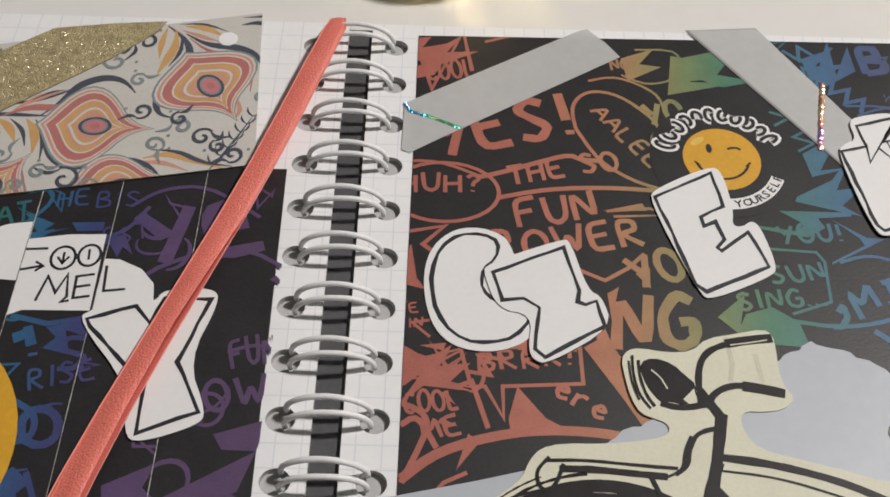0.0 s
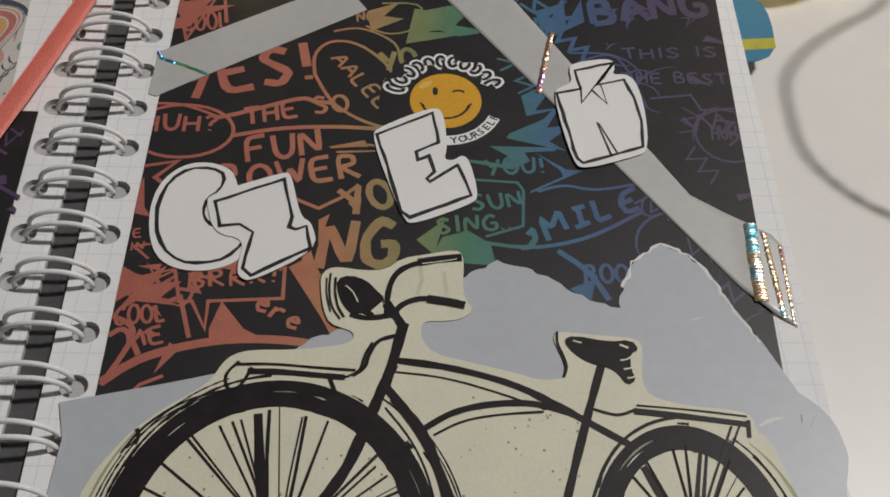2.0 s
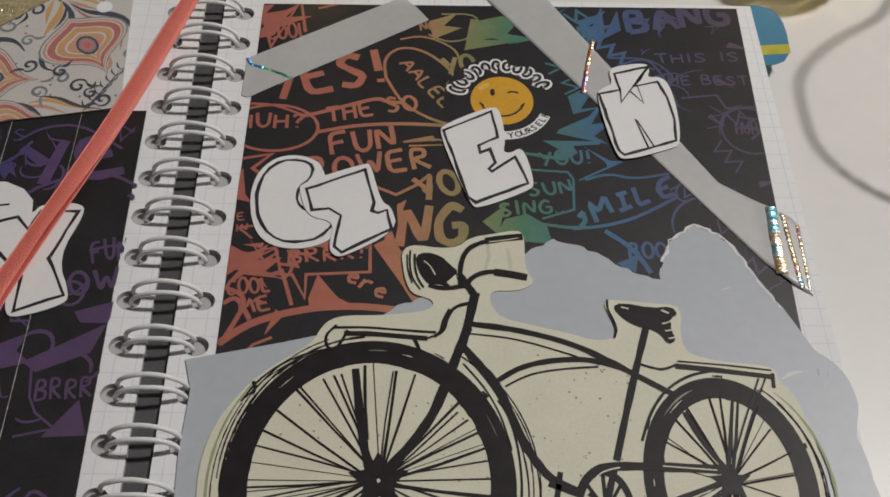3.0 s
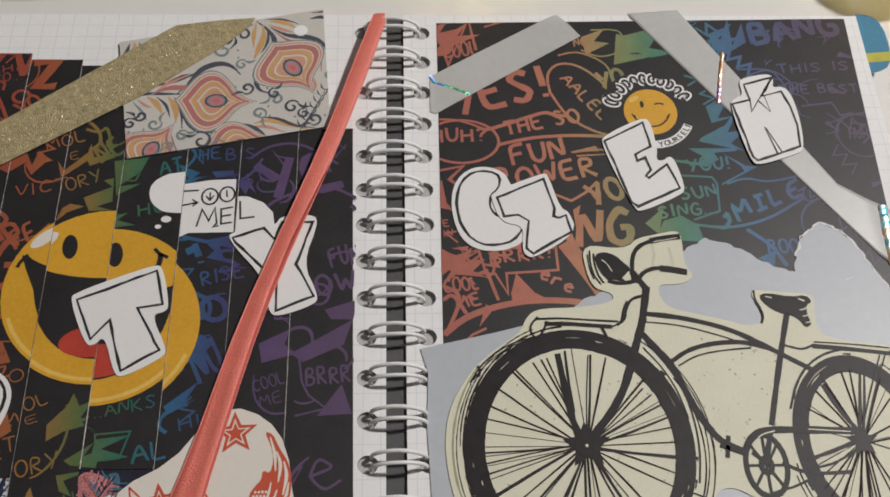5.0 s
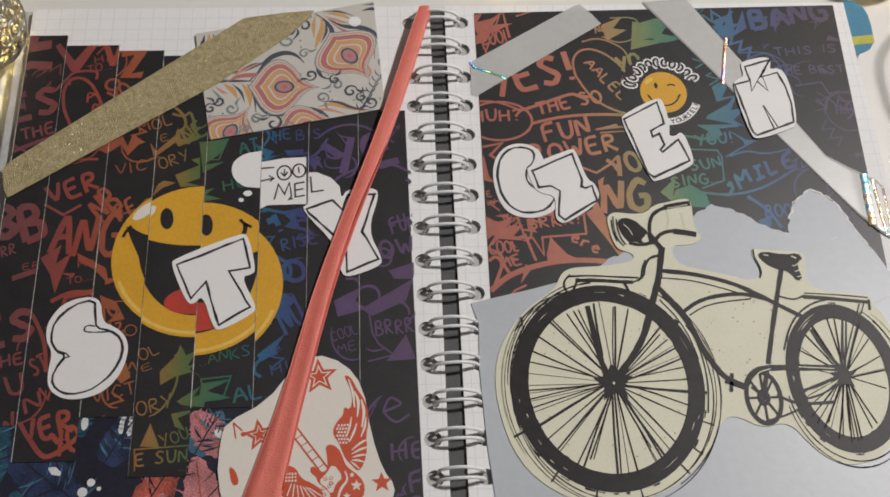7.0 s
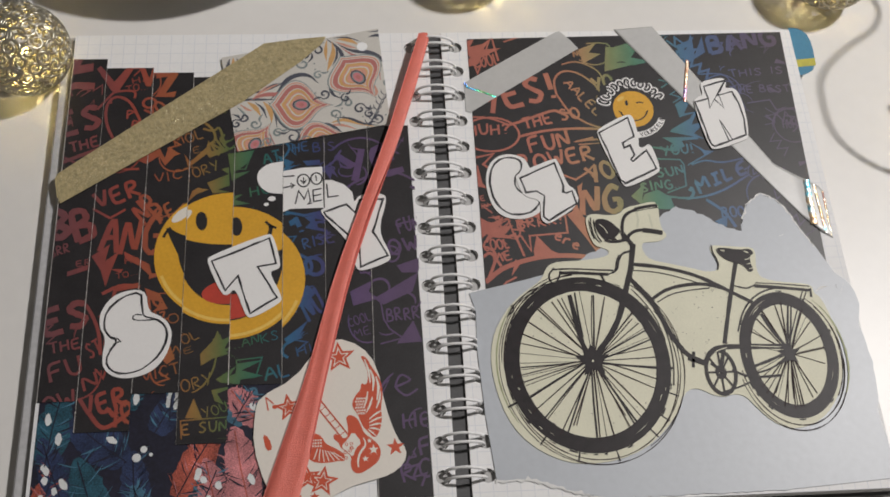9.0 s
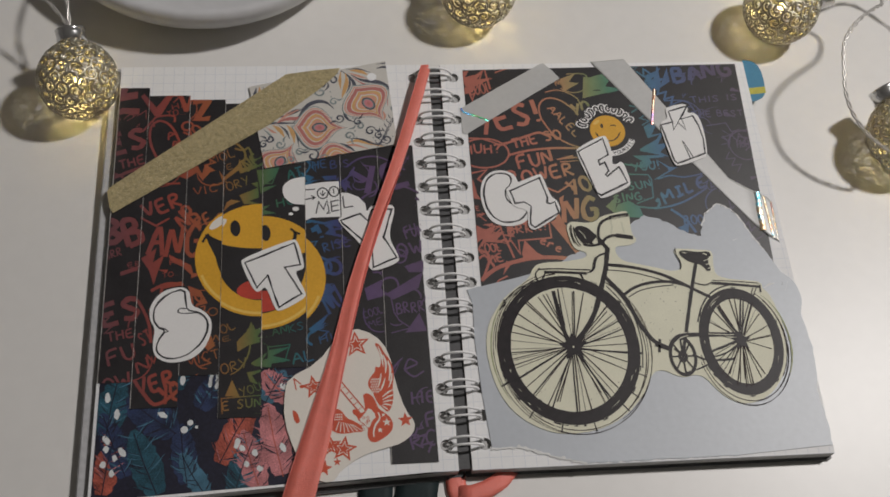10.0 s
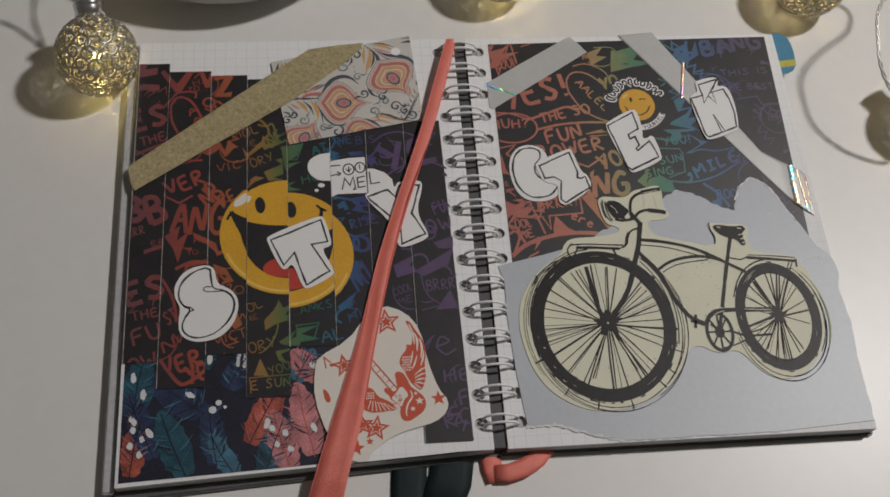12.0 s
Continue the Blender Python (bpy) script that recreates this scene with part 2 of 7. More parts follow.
def tube(bm, pts, r, n=8, closed=False):
    """Sweeps a round section along points in metres."""
    pts = [Vector(p) for p in pts]
    m, rings = len(pts), []
    ref = Vector((0.13, 0.2, 1)).normalized()
    for i, p in enumerate(pts):
        a = pts[i - 1] if (i or closed) else p
        b = pts[(i + 1) % m] if (i < m - 1 or closed) else p
        d = (b - a).normalized()
        u = d.cross(ref)
        u = u.normalized() if u.length > 1e-3 else d.orthogonal().normalized()
        v = d.cross(u)
        rr = r[i] if isinstance(r, (list, tuple)) else r
        rings.append([bm.verts.new(p + rr * (math.cos(2 * math.pi * k / n) * u + math.sin(2 * math.pi * k / n) * v)) for k in range(n)])
    for i in range(m if closed else m - 1):
        a, b = rings[i], rings[(i + 1) % m]
        for k in range(n):
            bm.faces.new((a[k], a[(k + 1) % n], b[(k + 1) % n], b[k]))
    if not closed:
        bm.faces.new(rings[0][::-1])
        bm.faces.new(rings[-1])


def box(x0, x1, y0, y1, z0, z1, bevel=0.0, bm=None):
    bm = bm or bmesh.new()
    r = bmesh.ops.create_cube(bm, size=1)
    for v in r["verts"]:
        v.co = Vector(((x0, x1)[v.co.x > 0], (y0, y1)[v.co.y > 0], (z0, z1)[v.co.z > 0]))
    if bevel:
        bmesh.ops.bevel(bm, geom=list({e for v in r["verts"] for e in v.link_edges}), offset=bevel, segments=2, affect="EDGES")
    return bm


def lathe(profile, n=32, bm=None, at=(0, 0, 0)):
    """Turns a profile of (radius, height) round the upright axis."""
    bm = bm or bmesh.new()
    rings = [[bm.verts.new((at[0] + r * math.cos(2 * math.pi * k / n), at[1] + r * math.sin(2 * math.pi * k / n), at[2] + h)) for k in range(n)] for r, h in profile]
    for a, b in zip(rings, rings[1:]):
        for k in range(n):
            bm.faces.new((a[k], a[(k + 1) % n], b[(k + 1) % n], b[k]))
    return bm


# Brush capitals: each a few pen runs in a box of unit height.
O_RUN = [(0.8 * (0.5 + 0.5 * math.cos(0.45 * k)), 0.5 + 0.5 * math.sin(0.45 * k)) for k in range(15)]
GLYPHS = {
    "A": ([(0, 0), (0.42, 1), (0.85, 0)], [(0.18, 0.36), (0.7, 0.4)]), "B": ([(0, 0), (0.02, 1), (0.55, 0.95), (0.6, 0.62), (0.05, 0.52), (0.7, 0.42), (0.66, 0.06), (0, 0)],),
    "C": ([(0.75, 0.82), (0.4, 1), (0.04, 0.6), (0.1, 0.15), (0.45, 0), (0.78, 0.16)],), "E": ([(0.7, 1), (0, 0.96), (0.02, 0), (0.75, 0.03)], [(0.02, 0.5), (0.6, 0.54)]),
    "F": ([(0.72, 1), (0, 0.95), (0.03, 0)], [(0.02, 0.5), (0.58, 0.54)]), "G": ([(0.75, 0.84), (0.4, 1), (0.04, 0.6), (0.1, 0.15), (0.45, 0), (0.78, 0.12), (0.8, 0.48), (0.45, 0.46)],),
    "H": ([(0, 0), (0.03, 1)], [(0.7, 0), (0.72, 1)], [(0.02, 0.5), (0.7, 0.53)]), "I": ([(0.12, 0), (0.14, 1)],), "J": ([(0.6, 1), (0.6, 0.2), (0.3, 0), (0, 0.2)],), "K": ([(0, 0), (0.02, 1)], [(0.7, 1), (0.05, 0.5), (0.75, 0)]),
    "L": ([(0, 1), (0.03, 0), (0.68, 0.04)],), "M": ([(0, 0), (0.12, 1), (0.45, 0.35), (0.8, 1), (0.92, 0)],), "N": ([(0, 0), (0.06, 1), (0.7, 0.02), (0.76, 1)],), "O": (O_RUN,), "P": ([(0.03, 0), (0, 1), (0.6, 0.94), (0.62, 0.55), (0.02, 0.46)],),
    "R": ([(0.03, 0), (0, 1), (0.58, 0.94), (0.6, 0.6), (0.04, 0.5), (0.72, 0)],), "S": ([(0.7, 0.85), (0.35, 1), (0.04, 0.76), (0.35, 0.52), (0.7, 0.28), (0.4, 0), (0, 0.12)],), "T": ([(0, 0.97), (0.82, 1)], [(0.42, 1), (0.4, 0)]),
    "U": ([(0, 1), (0.06, 0.2), (0.38, 0), (0.7, 0.2), (0.76, 1)],), "V": ([(0, 1), (0.38, 0), (0.78, 1)],), "W": ([(0, 1), (0.25, 0), (0.5, 0.7), (0.75, 0), (1.0, 1)],), "X": ([(0, 1), (0.75, 0)], [(0.75, 1), (0, 0)]), "Y": ([(0, 1), (0.38, 0.5)], [(0.8, 1), (0.28, 0)]), "Z": ([(0.02, 1), (0.74, 1), (0, 0), (0.78, 0.02)],),
    "!": ([(0.14, 0.34), (0.2, 1)], [(0.1, 0), (0.12, 0.1)]), "?": ([(0, 0.8), (0.3, 1), (0.6, 0.75), (0.28, 0.5), (0.26, 0.3)], [(0.24, 0), (0.26, 0.08)]), ".": ([(0.05, 0), (0.1, 0.07)],), " ": (),
    "e": ([(0.04, 0.4), (0.55, 0.45), (0.3, 0.75), (0.04, 0.4), (0.25, 0.02), (0.6, 0.15)],), "r": ([(0, 0), (0.02, 0.7)], [(0.02, 0.45), (0.2, 0.7), (0.45, 0.66)]), "8": ([(0.35, 0.5), (0.05, 0.75), (0.35, 1), (0.65, 0.75), (0.35, 0.5), (0, 0.22), (0.36, 0), (0.72, 0.22), (0.35, 0.5)],),
}


def fit_word(word, x0, y0, x1, y1, h, heavy=0.02, shear=0.0):
    """A brush-lettered word along a line from its first to its last foot, stretched to fill it, a little uneven."""
    wide = {"M": 0.95, "W": 1.02, "I": 0.28, "!": 0.3, ".": 0.18, " ": 0.45, "e": 0.62, "r": 0.5}
    rnd_, at_, runs = random.Random(sum(map(ord, word)) + int(h * 10)), 0.0, []
    for ch in word:
        lift, lean = rnd_.uniform(-0.05, 0.05), shear + rnd_.uniform(-0.06, 0.06)
        runs += [[(at_ + x - lean * y, y * (1 + lift) + lift) for x, y in run] for run in GLYPHS[ch]]
        at_ += wide.get(ch, 0.8) + 0.24
    long, k = math.hypot(x1 - x0, y1 - y0), math.hypot(x1 - x0, y1 - y0) / max(0.3, at_ - 0.24)
    c, s, w = (x1 - x0) / long, (y1 - y0) / long, min(h * (0.135 + 2.4 * heavy), 0.27 * k)
    out = []
    for run in runs:
        pts = soft(run, False, 2, 0.2)
        out += stroke([(x0 + c * x * k - s * y * h, y0 + s * x * k + c * y * h) for x, y in pts], w, wobble=0.25)
    return merged(out)


def rough(loop, amount, step, seed=1, closed=True):
    """An uneven, torn run of an outline."""
    rnd = random.Random(seed)
    out, n = [], len(loop)
    for i in range(n if closed else n - 1):
        a, b = loop[i], loop[(i + 1) % n]
        m = max(1, int(math.hypot(b[0] - a[0], b[1] - a[1]) / step))
        for j in range(m):
            f = j / m
            out.append((a[0] + (b[0] - a[0]) * f + rnd.uniform(-amount, amount), a[1] + (b[1] - a[1]) * f + rnd.uniform(-amount, amount)))
    return out


def star(cx, cy, r, turn=90.0, inner=0.42):
    return [(cx + (r if k % 2 == 0 else r * inner) * math.cos(radians(turn + 36 * k)), cy + (r if k % 2 == 0 else r * inner) * math.sin(radians(turn + 36 * k))) for k in range(10)]


def spiral(cx, cy, r, turns=1.4, turn=0.0, flip=1, n=18):
    return [(cx + r * (1 - 0.85 * k / n) * math.cos(radians(turn) + flip * turns * 2 * math.pi * k / n),
             cy + r * (1 - 0.85 * k / n) * math.sin(radians(turn) + flip * turns * 2 * math.pi * k / n)) for k in range(n + 1)]


def scribbles(x0, x1, y0, y1, count, seed, w=0.8):
    """Loose graffiti marks that fill a stretch of a print: zigzags, bows, wedges and bursts."""
    rnd, out = random.Random(seed), []
    for _ in range(count):
        x, y, kind = rnd.uniform(x0, x1), rnd.uniform(y0, y1), rnd.random()
        if kind < 0.35:
            a, pts = rnd.uniform(0, 6.3), []
            for k in range(rnd.randint(3, 6)):
                pts.append((x + k * 2.2 * math.cos(a) + (2.2 if k % 2 else -2.2) * math.sin(a), y + k * 2.2 * math.sin(a) - (2.2 if k % 2 else -2.2) * math.cos(a)))
            out += stroke(pts, w * rnd.uniform(0.7, 1.4))
        elif kind < 0.65:
            r, a = rnd.uniform(3, 11), rnd.uniform(0, 360)
            out += stroke(arc(x, y, r, r * rnd.uniform(0.5, 1), a, a + rnd.uniform(70, 200), 10, rnd.uniform(0, 90)), w * rnd.uniform(0.8, 1.4), taper=0.5)
        elif kind < 0.85:
            a, r = rnd.uniform(0, 6.3), rnd.uniform(3, 8)
            out += [((x, y), (x + r * math.cos(a), y + r * math.sin(a)), (x + r * 0.35 * math.cos(a + 1.2), y + r * 0.35 * math.sin(a + 1.2)))]
        else:
            out += stroke([(x + rnd.uniform(-4, 4), y + rnd.uniform(-4, 4)) for _ in range(4)], w * 0.8, closed=True)
    return out


def rect(x0, x1, y0, y1):
    return [(x0, y0), (x1, y0), (x1, y1), (x0, y1)]

# ---- the room that closes the place, and the table ----
def setting(name, bm, mat, label):
    return tagged(link(name, bm, mat), label, name.split("_")[0], kind="structure")


setting("floor", box(-2.2, 2.2, -2.2, 2.2, -0.85, -0.75), M_WALL, "plain pale floor under the table")
setting("ceiling", box(-2.2, 2.2, -2.2, 2.2, 1.75, 1.85), M_WALL, "plain pale ceiling over the table")
setting("wall_north", box(-2.2, 2.2, 2.2, 2.3, -0.75, 1.75), M_WALL, "plain pale painted wall")
setting("wall_south", box(-2.2, 2.2, -2.3, -2.2, -0.75, 1.75), M_WALL, "plain pale painted wall")
setting("wall_east", box(2.2, 2.3, -2.2, 2.2, -0.75, 1.75), M_WALL, "plain pale painted wall")
setting("wall_west", box(-2.3, -2.2, -2.2, 2.2, -0.75, 1.75), M_WALL, "plain pale painted wall")

table = thing("table", "white laminate table with a smooth top", "table", at=(0, 0, -0.75))
top = part("tabletop", box(-0.8, 0.8, -0.4, 0.65, 0.722, 0.75, 0.003), M_TABLE, table)
for sx in (-0.72, 0.72):
    for sy in (-0.33, 0.58):
        part("leg", box(sx - 0.025, sx + 0.025, sy - 0.025, sy + 0.025, 0.0, 0.722, 0.002), M_TABLE, table)

# ---- the spiral notebook, lying open ----
PITCH = 12.7
HOLES = [201.7 - PITCH * k for k in range(16)]


def hole_x(side, k):
    return 8.5 if side > 0 else -11.3 + 0.24 * k


book = thing("spiral_notebook", "open spiral-bound notebook with squared white pages", "notebook")


def page(name, side, edge, gutter, y0, y1):
    """A stack of squared sheets with punched holes along the gutter."""
    bm = bmesh.new()
    zt, zb = ZP, 0.0026
    r = 2.9

    def v(x, y, z=zt):
        return bm.verts.new((x / 1000, y / 1000, z))

    x_in, x_out = (gutter, 13.5) if side > 0 else (gutter, -16.5)
    ys = [y1] + [HOLES[k] - PITCH / 2 for k in range(15)] + [y0]
    for k in range(16):
        cx, cy, yt, yb = hole_x(side, k), HOLES[k], ys[k], ys[k + 1]
        ring, wall, rim = [], [], []
        for j in range(24):
            a = 2 * math.pi * j / 24
            c, s = math.cos(a), math.sin(a)
            ring.append(v(cx + r * c, cy + r * 0.92 * s))
            wall.append(v(cx + r * c, cy + r * 0.92 * s, zt - 0.0016))
            hx = (max(x_in, x_out) - cx) if c > 0 else (cx - min(x_in, x_out))
            hy = (yt - cy) if s > 0 else (cy - yb)
            f = min(hx / abs(c) if abs(c) > 1e-6 else 1e9, hy / abs(s) if abs(s) > 1e-6 else 1e9)
            rim.append(v(cx + f * c, cy + f * s))
        bm.faces.new(wall)
        corners = [v(max(x_in, x_out), yt), v(min(x_in, x_out), yt), v(min(x_in, x_out), yb), v(max(x_in, x_out), yb)]
        for j in range(24):
            i = (j + 1) % 24
            bm.faces.new((ring[j], rim[j], rim[i], ring[i]))
            bm.faces.new((ring[j], ring[i], wall[i], wall[j]))
            a, b = rim[j].co, rim[i].co
            if abs(a.x - b.x) > 1e-7 and abs(a.y - b.y) > 1e-7:
                q = min(corners, key=lambda w: (w.co - a).length + (w.co - b).length)
                bm.faces.new((rim[j], q, rim[i]))
    lo, hi = (13.5, edge) if side > 0 else (edge, -16.5)
    n = 24
    low = [v(lo, y0), v(hi, y0), v(hi, y1), v(lo, y1)]
    bm.faces.new(low)
    a, b = min(edge, gutter), max(edge, gutter)
    quad = [(a, y0), (b, y0), (b, y1), (a, y1)]
    for i in range(4):
        (xa, ya), (xb, yb) = quad[i], quad[(i + 1) % 4]
        bm.faces.new((v(xa, ya), v(xa, ya, zb), v(xb, yb, zb), v(xb, yb)))
    if side < 0:
        for w in bm.verts:
            w.co.y -= 0.0072 * min(1.0, max(0.0, (-w.co.x - 0.0165) / 0.139)) * max(0.0, 1 - w.co.y / 0.21)
    bmesh.ops.recalc_face_normals(bm, faces=[f for f in bm.faces if abs(f.normal.z) > 0.5])
    for f in bm.faces:
        if abs(f.normal.z) > 0.5 and f.normal.z < 0:
            f.normal_flip()
    ob = part(name, bm, M_PAGE, book, "squared white paper")
    # Side walls and hole recesses are greyer: shade put into the paper's colour.
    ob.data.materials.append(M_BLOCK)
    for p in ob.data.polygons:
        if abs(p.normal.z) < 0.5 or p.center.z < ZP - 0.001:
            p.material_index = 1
    return ob


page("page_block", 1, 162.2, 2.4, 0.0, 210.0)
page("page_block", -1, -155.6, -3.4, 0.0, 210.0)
part("cover", box(0.0, 0.1632, -0.001, 0.211, 0.0002, 0.0024, 0.0006), M_COVER, book, "black card cover")
bm = box(-0.1578, -0.0004, 0.0, 0.211, 0.0002, 0.0024, 0.0006)
for v in bm.verts:
    if v.co.y < 0.1:
        v.co.y -= 0.0015 + 0.062 * max(0.0, -v.co.x)
part("cover", bm, M_COVER, book, "black card cover")
part("clear_cover", box(-0.1612, -0.1562, -0.0085, 0.2115, 0.0026, 0.0052, 0.0006), M_CLEAR, book, "clear grey plastic cover edge")
for k in range(16):
    bm = bmesh.new()
    xl, xr, y = hole_x(-1, k) + 0.9, hole_x(1, k) - 0.7, HOLES[k] + 0.4
    cx, rx = (xl + xr) / 2, (xr - xl) / 2
    for dy in (1.7, -1.7):
        pts = []
        for j in range(25):
            a = radians(-8 + 196 * j / 24)
            lean = dy * (1 - 0.2 * max(0.0, math.cos(a)))
            pts.append(((cx + rx * math.cos(a)) / 1000, (y + lean) / 1000, ZP + 0.0002 + 0.0054 * math.sin(a) * (1 if math.sin(a) > 0 else 0.9)))
        tube(bm, pts, 0.00058, 8)
    part("wire_loop", bm, M_WIRE, book, "white coated wire loop", smooth=True)


M_SPINE = material("grey_card", (0.08, 0.08, 0.083), 0.6, vary=0.2, scale=80)
part("spine_card", box(-0.0045, 0.0034, 0.001, 0.209, 0.0025, 0.0068), M_SPINE, book, "grey card under the wire loops")
# ---- right page: printed sheet, torn paper, bicycle, tapes, cut-out letters ----
art_r = thing("graffiti_paper", "black paper printed with rainbow graffiti words, glued to the page", "paper")
R_EDGE = [(13.2, 80), (153.8, 80), (157.6, 208.6), (13.9, 206.2)]
sheet("paper", R_EDGE, M_NIGHT, art_r, 0.0, 0.15)


printed = [0]


def print_r(name, tris, label=""):
    printed[0] += 1
    ink(name, cut(tris, R_EDGE), M_INK_R, art_r, 0.18 + 0.0006 * printed[0], label)


for tris in (
    fit_word("YES!", 19.8, 166.9, 51.8, 174.5, 12.6, heavy=0.018), fit_word("THE SO", 35.6, 159.0, 60.3, 164.5, 5.4), fit_word("HUH?", 11.3, 156.2, 29.8, 156.9, 5.1),
    fit_word("FUN", 37.2, 147.2, 54.8, 150.4, 7.7, heavy=0.015), fit_word("POWER", 32.2, 137.9, 64.3, 143.8, 7.4, heavy=0.015), fit_word("AALEE", 54.8, 182.1, 67.3, 164.8, 4.3),
    fit_word("YO", 61.7, 132.0, 72.1, 135.4, 8.1, heavy=0.045), fit_word("BANG", 37.3, 116.7, 72.1, 118.7, 13.2, heavy=0.07, shear=-0.15), fit_word("BRRR!", 28.4, 111.4, 47.1, 113.4, 4.2),
    fit_word("COOL", 14.2, 101.6, 24.7, 103.3, 4.4), fit_word("ME", 18.0, 96.3, 25.1, 98.1, 4.3), fit_word("ere", 42.4, 106.6, 52.0, 101.3, 4.2, heavy=0.03),
    fit_word("YOU!", 93.6, 144.4, 107.6, 145.9, 4.7), fit_word("SUN", 90.1, 133.9, 101.7, 135.8, 4.6), fit_word("SING...", 82.1, 127.3, 100.5, 129.1, 4.5),
    fit_word("BOO", 114.6, 114.5, 124.2, 114.7, 4.7),
    fit_word("BANG", 123.5, 197.3, 154.4, 201.0, 9.1, heavy=0.05), fit_word("THIS IS", 130.1, 184.3, 154.9, 185.9, 3.7), fit_word("THE BEST", 129.1, 175.6, 155.9, 176.4, 3.7),
    fit_word("HUH?", 149.1, 157.4, 157.6, 157.2, 4.6), fit_word("COOL", 16.6, 190.5, 28.0, 192.3, 6.0), fit_word("BRR", 31.0, 212.0, 42.0, 213.2, 2.8),
    fit_word("YO", 68.2, 178.2, 77.1, 179.4, 6.6, heavy=0.03), fit_word("OF", 68.7, 171.0, 76.1, 171.5, 4.6), fit_word("NO...", 61.1, 195.8, 68.7, 197.0, 3.4),
    fit_word("U.FE", 8.7, 123.9, 16.2, 124.8, 2.3), fit_word("PPIN", 9.7, 120.8, 17.1, 121.3, 2.3), fit_word("YOU", 137.4, 130.5, 146.5, 134.0, 4.1),
):
    print_r("printed_word", tris)

print_r("printed_word", merged([t for pts in ([(100.6, 123.8), (102.5, 123.8), (104.1, 126.2), (103.6, 128.9), (102.3, 127.3)], [(107.1, 125.8), (105.5, 131.9), (107.9, 129.5), (109.6, 134.4), (111.4, 129.1)], [(112.9, 134.9), (115.9, 135.9)], [(114.2, 135.4), (115.1, 130.0)], [(113.4, 129.6), (116.8, 131.3)], [(117.7, 137.5), (118.8, 131.7), (121.9, 133.2)],
    [(128.1, 141.6), (125.2, 139.8), (124.3, 136.8), (125.6, 134.3), (128.8, 135.7)], [(124.5, 136.8), (127.3, 138.2)]) for t in stroke(soft(pts, False, 1, 0.15), 1.35)]))
